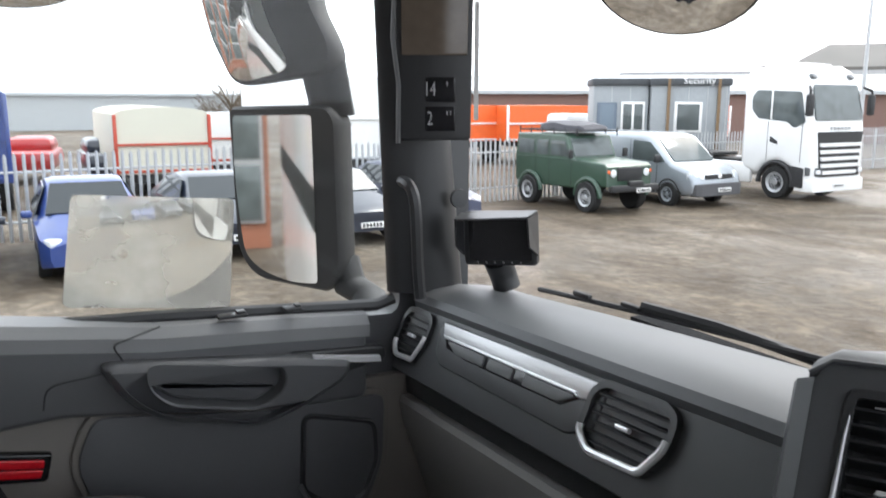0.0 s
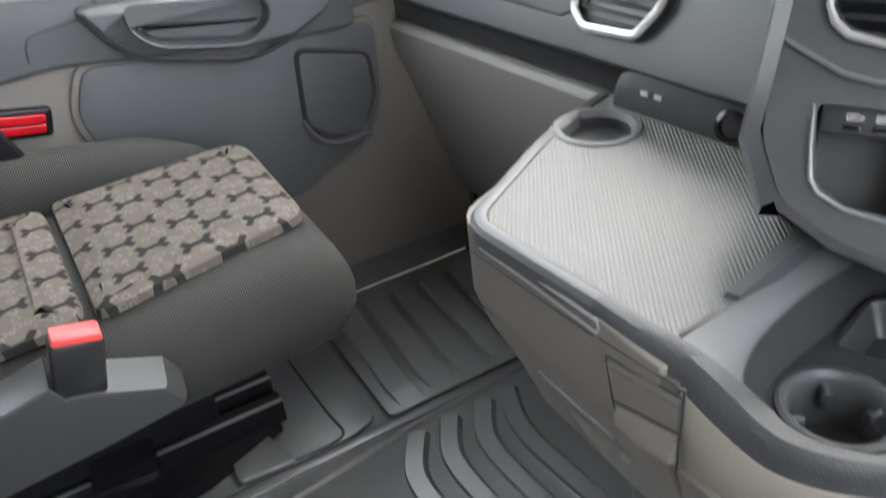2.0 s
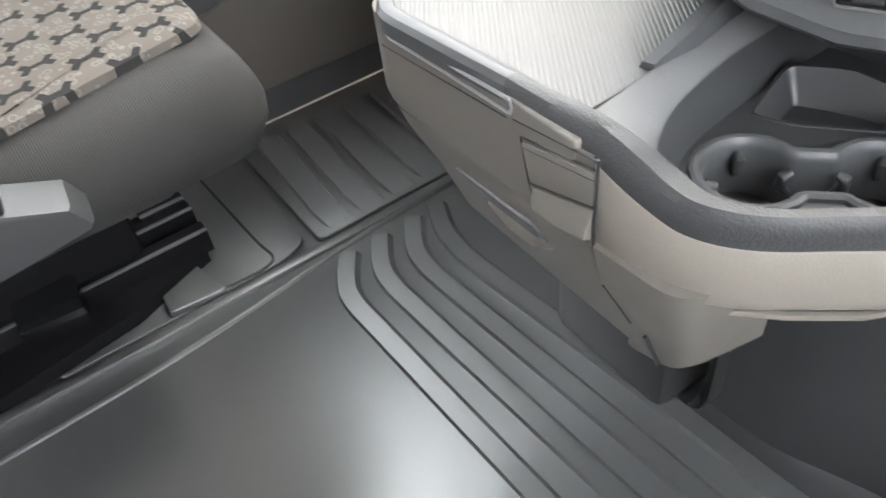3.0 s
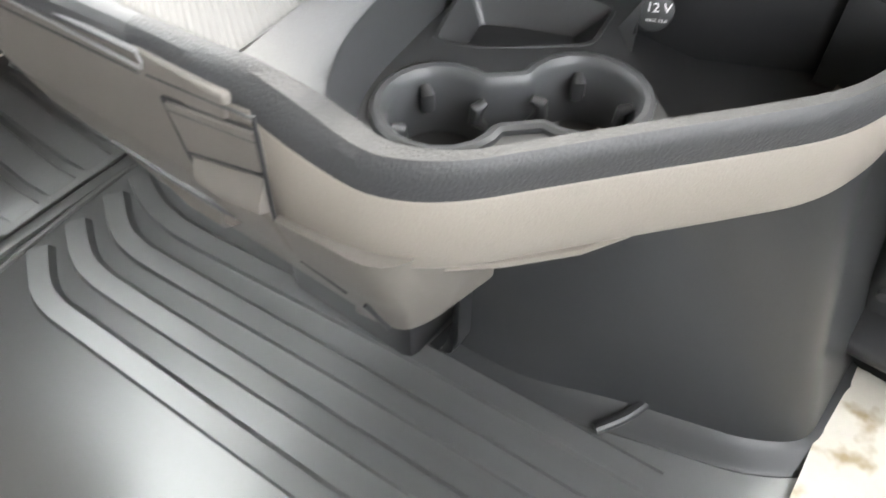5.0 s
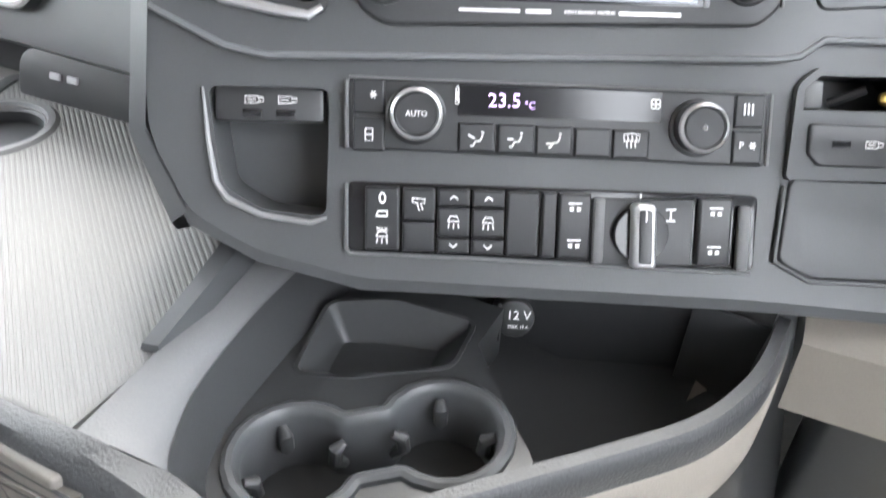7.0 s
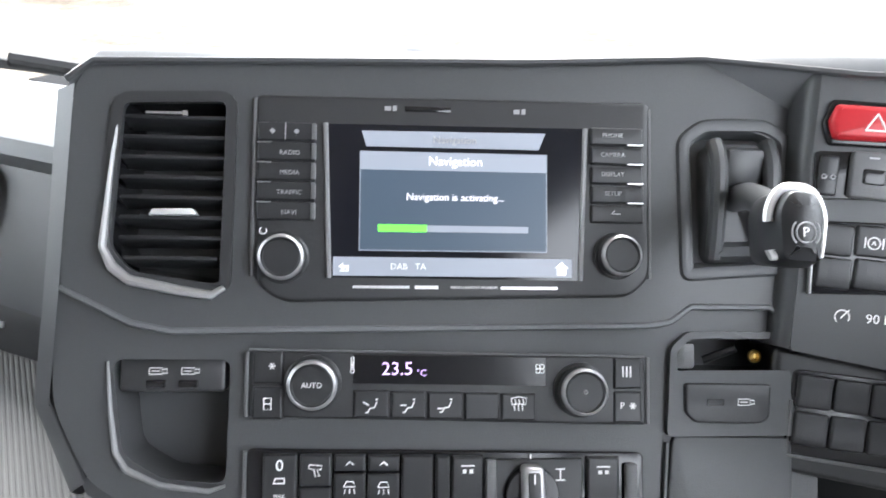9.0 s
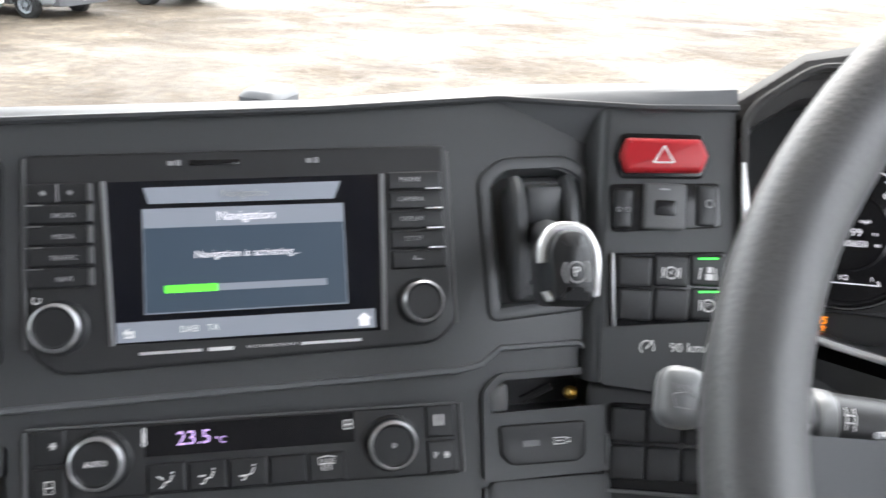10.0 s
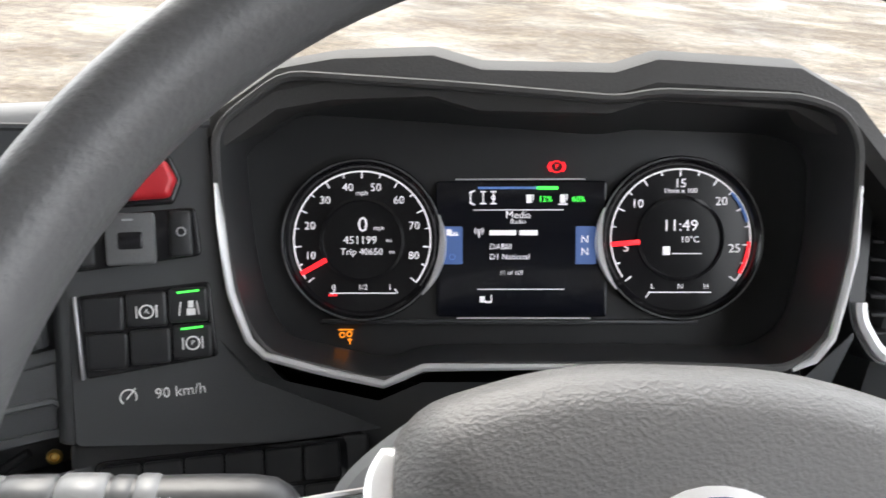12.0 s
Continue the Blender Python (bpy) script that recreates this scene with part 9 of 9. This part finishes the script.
shed("warehouse", "long red brick warehouse with a pale sheet roof", -44, 52, 14, 80, 3.6, M_BRICK, M_ROOFG, 1.0, -40)
shed("warehouse", "long dark roofed warehouse beyond the yard", -62, 110, 20, 90, 5.5, M_DARKROOF, M_DARKROOF, 1.6, -50)
shed("warehouse", "pale sheet clad warehouse in the distance", -75, 62, 18, 70, 4.6, M_CREAM, M_ROOFG, 1.2, -40)
shed("warehouse", "distant pale shed beyond the yard", -90, 6, 16, 40, 3.4, M_ROOFG, M_ROOFG, 1.0, 0)
for k, (x_, y_) in enumerate(((-30.5, 21.0), (-31.5, 17.5), (-30, 29))):
    t = trailer("curtain_trailer", "orange lorry trailer parked behind the cabins", x_, y_, 4.6 if k < 2 else 6, 1.6, 3, M_ORANGE, M_WHITE, 0.0, 1.05)
b = bmesh.new()
box(b, (-27.5, 19.9, GZ + 1.6), (1.5, 1.5, 1.5), 0.2)
wc = part("lorry_cab", b, M_WHITE)
tagged(wc, "white lorry cab behind the fence", "truck")
b = bmesh.new()
tube(b, [(-24, 34.0, GZ), (-24, 34.0, GZ + 8)], [0.12, 0.07], 8)
tagged(part("lamp_post", b, M_FENCE), "tall galvanised lamp post", "lamp post")
b = bmesh.new()
box(b, (-23.4, 5.3, GZ + 1.0), (0.7, 0.9, 0.75), 0.15)
tagged(part("barrel", b, M_BLUE), "blue plastic barrel by the trailer", "barrel")
rg = random.Random(4)
for k in range(9):
    b = bmesh.new()
    box(b, (0, 0, 0.75), (3.8, 1.7, 0.7), 0.2)
    box(b, (-0.3, 0, 1.25), (2.0, 1.5, 0.6), 0.25)
    c_ = rg.choice((M_NAVY, M_WHITE, M_SILVERP, mat("red_car_paint", (0.4, 0.03, 0.03), 0.3, coat=0.4)))
    ob = part("distant_car", b, c_)
    ob.matrix_world = pose(-29 - rg.random() * 6, -5 + 2.3 * k, GZ, 0, 0, rg.uniform(-20, 20))
    tagged(ob, "car parked beyond the fence", "car")

# hills and bare scrub
M_HILL = mat("far_hill", (0.15, 0.142, 0.13), 0.95, scale=0.05, vary=0.2, big=0.01, vary_big=0.2)
b = bmesh.new()
rings = []
for k in range(70):
    deg = 60 + 125 * k / 69
    a = radians(deg)
    rise = min(1.0, max(0.0, (131 - deg) / 4))
    h = (22 if deg < 150 else 10) + 22 * rise + 5 * noise.noise((k * 0.3, 0, 3)) + 2 * noise.noise((k * 0.9, 2, 3))
    R_ = 620
    ang = a
    rings.append([(R_ * math.cos(ang), R_ * math.sin(ang), GZ - 4), (R_ * math.cos(ang), R_ * math.sin(ang), GZ + h * 0.6), ((R_ + 40) * math.cos(ang), (R_ + 40) * math.sin(ang), GZ + h), ((R_ + 200) * math.cos(ang), (R_ + 200) * math.sin(ang), GZ + h * 0.8), ((R_ + 260) * math.cos(ang), (R_ + 260) * math.sin(ang), GZ - 4)])
loft(b, rings)
tagged(part("hills", b, M_HILL), "grey brown hills on the horizon", "hill", kind="structure")


# leafless scrub trees behind the fence
M_TWIG = mat("twigs", (0.13, 0.1, 0.07), 0.9, scale=40)


def scrub_tree(x, y, h, seed):
    r = random.Random(seed)
    t = thing("bare_tree", "leafless brown scrub tree beyond the fence", "tree", pose(x, y, GZ))
    b = bmesh.new()
    tube(b, [(0, 0, 0), (0.1, 0.05, h * 0.35), (0.0, 0.1, h * 0.6)], [0.12, 0.09, 0.05], 6)
    part("trunk", b, M_TWIG, t)
    b = bmesh.new()
    for k in range(60):
        a, q = r.uniform(0, 6.28), r.uniform(0.2, 0.6)
        l_ = h * r.uniform(0.2, 0.45)
        p0 = Vector((0, 0, h * q))
        p1 = p0 + Vector((math.cos(a) * l_ * 0.6, math.sin(a) * l_ * 0.6, l_ * 0.7))
        tube(b, [p0, (p0 + p1) / 2 + Vector((0, 0, 0.1)), p1], [0.03, 0.02, 0.008], 4)
        for j in range(4):
            m_ = p0.lerp(p1, r.uniform(0.4, 1.0))
            tube(b, [m_, m_ + Vector((r.uniform(-1, 1), r.uniform(-1, 1), r.uniform(0.2, 1))) * h * 0.12], [0.012, 0.005], 3)
    part("crown", b, M_TWIG, t, smooth=0)
    return t


for k in range(12):
    scrub_tree(-38 - 5 * rg.random(), 7.5 + 1.1 * k + rg.random(), 3.3 + 1.2 * rg.random(), k)

# ---------------------------------------------------------------- outside mirrors


def outside_mirror():
    t = thing("outside_mirror", "large black truck door mirrors on a shared arm", "mirror")
    face = axes((-1.505, -0.362, 0.926), Vector((0.79, 0.613, 0)).normalized(), (0, 0, 1), Vector((0.613, -0.79, 0)).normalized())

    def shape(bm, outline, steps, dome=0.0):
        loft(bm, [[(x, y, z) for x, y in inset2(outline, d)] for z, d in steps])
        bmesh.ops.transform(bm, matrix=face, verts=bm.verts)
        return bm
    out_ = rounded([(-0.124, 0.202), (0.140, 0.208), (0.164, 0.179), (0.170, -0.15), (0.150, -0.191), (0.128, -0.206), (-0.067, -0.192), (-0.114, -0.13)], [0.02, 0.03, 0.02, 0.03, 0.02, 0.02, 0.05, 0.04], 5)
    h_ = part("main_housing", shape(bmesh.new(), out_, ((-0.13, 0.045), (-0.06, 0.004), (-0.005, 0.0), (0.008, 0.007))), M_BLACKP, t)
    gl_ = rounded([(-0.107, 0.182), (0.104, 0.186), (0.110, -0.187), (0.041, -0.190), (-0.041, -0.170), (-0.087, -0.135), (-0.107, 0.02)], [0.012, 0.01, 0.012, 0.03, 0.04, 0.04, 0.1], 5)
    part("main_glass", shape(bmesh.new(), gl_, ((0.006, 0.0), (0.0105, 0.0))), M_MIRROR, h_, "main mirror glass", smooth=0)
    o2 = rounded([(-0.189, 0.56), (-0.189, 0.44), (-0.164, 0.352), (-0.111, 0.257), (-0.07, 0.247), (0.051, 0.262), (0.149, 0.272), (0.158, 0.331), (0.105, 0.425), (0.095, 0.56)], 0.03, 5)
    h2 = part("upper_housing", shape(bmesh.new(), o2, ((-0.12, 0.04), (-0.05, 0.003), (-0.005, 0.0), (0.008, 0.007))), M_BLACKP, t)
    g2 = rounded([(-0.178, 0.55), (-0.178, 0.44), (-0.153, 0.355), (-0.105, 0.267), (-0.065, 0.257), (0.03, 0.277), (0.048, 0.295), (0.0, 0.38), (-0.03, 0.46), (-0.03, 0.55)], 0.02, 5)
    b = bmesh.new()
    c0 = Vector((-0.09, 0.42))
    rr = [[(x, y, 0.009) for x, y in g2]]
    for k in (0.75, 0.5, 0.25, 0.02):
        rr.append([(c0.x + (x - c0.x) * k, c0.y + (y - c0.y) * k, 0.009 + 0.016 * (1 - k * k)) for x, y in g2])
    loft(b, rr)
    bmesh.ops.transform(b, matrix=face, verts=b.verts)
    part("wide_angle_glass", b, M_MIRROR, h2, "domed wide-angle glass", smooth=80)
    b = bmesh.new()
    tube(b, [(0.10, 0.29, -0.05), (0.115, 0.22, -0.05), (0.12, 0.18, -0.05)], [0.055, 0.052, 0.055], 12, flat=0.7)
    bmesh.ops.transform(b, matrix=face, verts=b.verts)
    part("neck", b, M_BLACKP, t)
    b = bmesh.new()
    pts = [face @ Vector(p) for p in ((0.14, -0.14, -0.05), (0.165, -0.195, -0.04), (0.22, -0.215, -0.03))] + [Vector((-1.20, -0.25, 0.675)), Vector((-1.09, -0.2, 0.66))]
    tube(b, pts, [0.042, 0.042, 0.04, 0.045, 0.05], 12, flat=0.7)
    part("arm", b, M_BLACKP, t)
    return t


outside_mirror()
# the cab's own white flank, which the mirrors show
b = bmesh.new()
box(b, (-1.175, -4.0, -0.1), (0.04, 8.4, 1.5), 0.02)
box(b, (-1.175, -4.75, 1.2), (0.04, 6.9, 1.7), 0.02)
ob = part("cab_flank", b, M_WHITE)
tagged(ob, "white painted flank of the cab", "truck body", kind="structure")
# brick office behind, seen in the mirror
bo = thing("brick_office", "red brick office building with glazed bays behind the truck", "building")
b = bmesh.new()
box(b, (-8.0, -15.5, GZ + 4), (13.6, 2.0, 8))
part("wall", b, mat("orange_brick", (0.24, 0.095, 0.055), 0.8, scale=6, vary=0.15), bo)
for x0, x1 in ((-3.05, -1.3), (-6.2, -3.92), (-9.4, -7.0), (-12.6, -10.2)):
    b = bmesh.new()
    box(b, ((x0 + x1) / 2, -14.47, GZ + 4.1), (x1 - x0, 0.08, 7.2), 0.02)
    f_ = part("window", b, M_FENCE, bo, "grey framed glazed bay")
    for k in range(6):
        b = bmesh.new()
        box(b, ((x0 + x1) / 2, -14.42, GZ + 1.1 + 1.2 * k), (x1 - x0 - 0.12, 0.04, 1.08), 0.01)
        part("pane", b, M_CARGLASS, f_)
b = bmesh.new()
box(b, (-3.3, -14.46, GZ + 1.9), (0.22, 0.03, 0.4))
part("notice", b, mat("yellow_notice", (0.7, 0.5, 0.06), 0.6), bo)

# ---------------------------------------------------------------- things on pillar and windows
fl = thing("fresnel_lens", "cloudy plastic wide-angle lens sheet stuck on the side window", "lens sheet", axes((-1.104, 0, 0), (0, 1, 0), (0, 0, 1), (1, 0, 0)))


def lens_face(name, bend):
    """Slightly cloudy clear plastic whose fine rings lean away from the optical centre."""
    m = bpy.data.materials.new(name)
    m.use_nodes = True
    n, l = m.node_tree.nodes, m.node_tree.links
    n.remove(n["Principled BSDF"])
    tc, geo, sep, comb = n.new("ShaderNodeTexCoord"), n.new("ShaderNodeNewGeometry"), n.new("ShaderNodeSeparateXYZ"), n.new("ShaderNodeCombineXYZ")
    l.new(tc.outputs["Object"], sep.inputs[0])
    for src, dst, mid in (("X", "Y", -0.68), ("Y", "Z", 0.97)):
        sh = n.new("ShaderNodeMath")
        sh.operation = "SUBTRACT"
        l.new(sep.outputs[src], sh.inputs[0])
        sh.inputs[1].default_value = mid
        mu = n.new("ShaderNodeMath")
        mu.operation = "MULTIPLY"
        l.new(sh.outputs[0], mu.inputs[0])
        mu.inputs[1].default_value = bend
        l.new(mu.outputs[0], comb.inputs[dst])
    add, nrm = n.new("ShaderNodeVectorMath"), n.new("ShaderNodeVectorMath")
    nrm.operation = "NORMALIZE"
    l.new(geo.outputs["Normal"], add.inputs[0])
    l.new(comb.outputs[0], add.inputs[1])
    l.new(add.outputs[0], nrm.inputs[0])
    rf, tl, mx = n.new("ShaderNodeBsdfRefraction"), n.new("ShaderNodeBsdfTranslucent"), n.new("ShaderNodeMixShader")
    rf.inputs["IOR"].default_value, rf.inputs["Roughness"].default_value = 1.49, 0.03
    rf.inputs["Color"].default_value = (0.97, 0.965, 0.94, 1)
    l.new(nrm.outputs[0], rf.inputs["Normal"])
    tl.inputs["Color"].default_value = (0.7, 0.69, 0.65, 1)
    nz, rp = n.new("ShaderNodeTexNoise"), n.new("ShaderNodeMapRange")
    nz.inputs["Scale"].default_value, nz.inputs["Detail"].default_value = 9, 4
    l.new(tc.outputs["Object"], nz.inputs["Vector"])
    l.new(nz.outputs["Fac"], rp.inputs[0])
    rp.inputs["From Min"].default_value, rp.inputs["From Max"].default_value = 0.3, 0.7
    rp.inputs["To Min"].default_value, rp.inputs["To Max"].default_value = 0.2, 0.42
    l.new(rp.outputs[0], mx.inputs[0])
    l.new(rf.outputs[0], mx.inputs[1])
    l.new(tl.outputs[0], mx.inputs[2])
    l.new(mx.outputs[0], n["Material Output"].inputs["Surface"])
    return m


b = bmesh.new()
prism(b, rounded([(-0.83, 0.82), (-0.568, 0.787), (-0.552, 0.978), (-0.805, 0.998)], 0.012), 0.0, 0.0015)
for f_ in b.faces:
    f_.material_index = 1 if f_.calc_center_median().z < 0.0004 else 0
sheet = part("sheet", b, lens_face("lens_inner_face", -3.0), fl)
sheet.data.materials.append(lens_face("lens_outer_face", 3.0))

hp = thing("height_indicator", "black height indicator board with white figures in slots on the pillar", "indicator", axes((-1.0, -0.235, 1.15), Vector((0.5, 0.866, 0)).normalized(), (0, 0, 1), Vector((0.866, -0.5, 0)).normalized()))
b = bmesh.new()
prism(b, rounded([(-0.055, -0.075), (0.075, -0.075), (0.078, 0.22), (-0.055, 0.22)], 0.008), -0.012, 0.0, 0.003)
part("board", b, M_BLACK, hp)
for k, t_ in enumerate(("14", "2")):
    b = bmesh.new()
    prism(b, rect(0.022, 0.012 - 0.05 * k, 0.052, 0.042, 0.003), -0.001, 0.002, 0.001)
    part("slot", b, M_GLOSS, hp)
    words("numeral", t_, 0.034, (0.004, 0.012 - 0.05 * k, 0.0024), M_ICONDIM, hp, stretch=0.62)
    b = bmesh.new()
    for j in range(k + 1):
        box(b, (0.034 + 0.006 * j, 0.022 - 0.05 * k, 0.0026), (0.0022, 0.007, 0.0006))
    part("unit_mark", b, M_ICONDIM, hp)
b = bmesh.new()
prism(b, rounded([(-0.045, 0.07), (0.068, 0.07), (0.07, 0.2), (-0.045, 0.2)], 0.004), 0.0005, 0.004, 0.001)
part("clear_pocket", b, mat("brown_film", (0.14, 0.11, 0.085), 0.15, scale=40, vary=0.2), hp, "brownish clear plastic pocket")
b = bmesh.new()
tube(b, [(-0.055, 0.2, 0.002), (-0.06, 0.1, 0.004), (-0.05, 0.02, 0.003), (-0.052, -0.08, 0.003)], 0.004, 6)
part("wire_edge", b, M_SHELF, hp)
b = bmesh.new()
prism(b, rect(0.084, 0.06, 0.008, 0.2, 0.001), -0.01, -0.006)
part("card", b, M_PLATE, hp)

mo = thing("camera_monitor", "small black camera monitor with a deep hood on the pillar", "monitor", axes((-0.955, -0.125, 0.898), Vector((0.72, 0.69, 0.05)).normalized(), Vector((-0.04, -0.03, 1)).normalized(), Vector((0.69, -0.72, 0.0)).normalized()))
b = bmesh.new()
prism(b, rect(0.012, 0, 0.135, 0.098, 0.008), -0.02, 0.0, 0.004)
part("body", b, M_BLACK, mo)
b = bmesh.new()
prism(b, rect(0.012, -0.002, 0.115, 0.074, 0.002), 0.0, 0.0015)
part("screen", b, M_GLOSS, mo)
b = bmesh.new()
loft(b, [[(-0.055, 0.045, 0.0), (0.08, 0.049, 0.0), (0.083, 0.052, 0.0), (-0.058, 0.048, 0.0)], [(-0.052, 0.040, 0.055), (0.074, 0.044, 0.055), (0.076, 0.047, 0.055), (-0.054, 0.043, 0.055)]])
loft(b, [[(0.08, 0.049, 0.0), (0.08, -0.03, 0.0), (0.083, -0.03, 0.0), (0.083, 0.049, 0.0)], [(0.074, 0.044, 0.055), (0.076, -0.005, 0.055), (0.079, -0.005, 0.055), (0.077, 0.044, 0.055)]])
loft(b, [[(-0.055, 0.049, 0.0), (-0.055, -0.03, 0.0), (-0.058, -0.03, 0.0), (-0.058, 0.049, 0.0)], [(-0.052, 0.044, 0.055), (-0.052, -0.005, 0.055), (-0.055, -0.005, 0.055), (-0.055, 0.044, 0.055)]])
part("hood", b, M_BLACK, mo)
b = bmesh.new()
for k in range(6):
    box(b, (-0.03 + 0.016 * k, -0.043, 0.0012), (0.003, 0.003, 0.001))
part("menu_key", b, M_ICONDIM, mo)
b = bmesh.new()
tube(b, smooth_path([(0.0, -0.04, -0.02), (0.005, -0.07, -0.04), (0.012, -0.10, -0.045)]), 0.026, 12)
part("bracket", b, M_BLACK, mo)

# wiper on the windscreen
wp = thing("wiper", "black windscreen wiper parked at the base of the glass", "wiper")
P0, P1 = Vector((-1.10, 0.08, 0.752)), Vector((-0.47, 0.16, 0.768))
b = bmesh.new()
tube(b, [P0, P0.lerp(P1, 0.5) + Vector((0, 0, 0.004)), P1], 0.0055, 6)
part("blade", b, M_BLACKP, wp)
b = bmesh.new()
tube(b, [P0.lerp(P1, 0.45) + Vector((0, -0.005, 0.018)), P0.lerp(P1, 0.7) + Vector((0, 0, 0.012)), P1 + Vector((0.1, 0.03, -0.02))], 0.009, 6)
for k in (0.2, 0.4, 0.6):
    c_ = P0.lerp(P1, k)
    box(b, tuple(c_ + Vector((0, 0, 0.01))), (0.05, 0.012, 0.01), 0.003)
part("arm", b, M_BLACKP, wp)



def round_mirror(name, label, c, n, rx, rz):
    """A domed mirror in a shallow dark housing, facing n."""
    n = Vector(n).normalized()
    u = Vector((0, 0, 1)).cross(n).normalized()
    t = thing(name, label, "mirror", axes(c, u, n.cross(u), n))
    o = [(rx * math.cos(2 * math.pi * k / 40), rz * math.sin(2 * math.pi * k / 40)) for k in range(40)]
    b = bmesh.new()
    loft(b, [[(x * q, y * q, z) for x, y in o] for q, z in ((0.6, -0.09), (0.92, -0.05), (1.0, -0.008), (1.0, 0.004), (0.97, 0.008))])
    part("housing", b, M_BLACKP, t)
    b = bmesh.new()
    loft(b, [[(x * q, y * q, 0.030 - 0.024 * q * q) for x, y in o] for q in (0.965, 0.8, 0.6, 0.4, 0.2, 0.02)])
    part("glass", b, M_MIRROR, t, "domed mirror glass", smooth=80)
    b = bmesh.new()
    tube(b, smooth_path([(0, rz * 0.5, -0.05), (0, rz + 0.12, -0.12), (0, rz + 0.35, -0.25)]), 0.025, 8)
    part("bracket", b, M_BLACKP, t)
    return t


round_mirror("front_mirror", "rounded front view mirror hanging outside the windscreen", (-0.975, 0.30, 1.402), (0.42, -0.55, -0.72), 0.175, 0.17)
round_mirror("kerb_mirror", "rounded kerb mirror above the side window", (-1.44, -0.86, 1.42), (0.62, 0.0, -0.78), 0.18, 0.16)
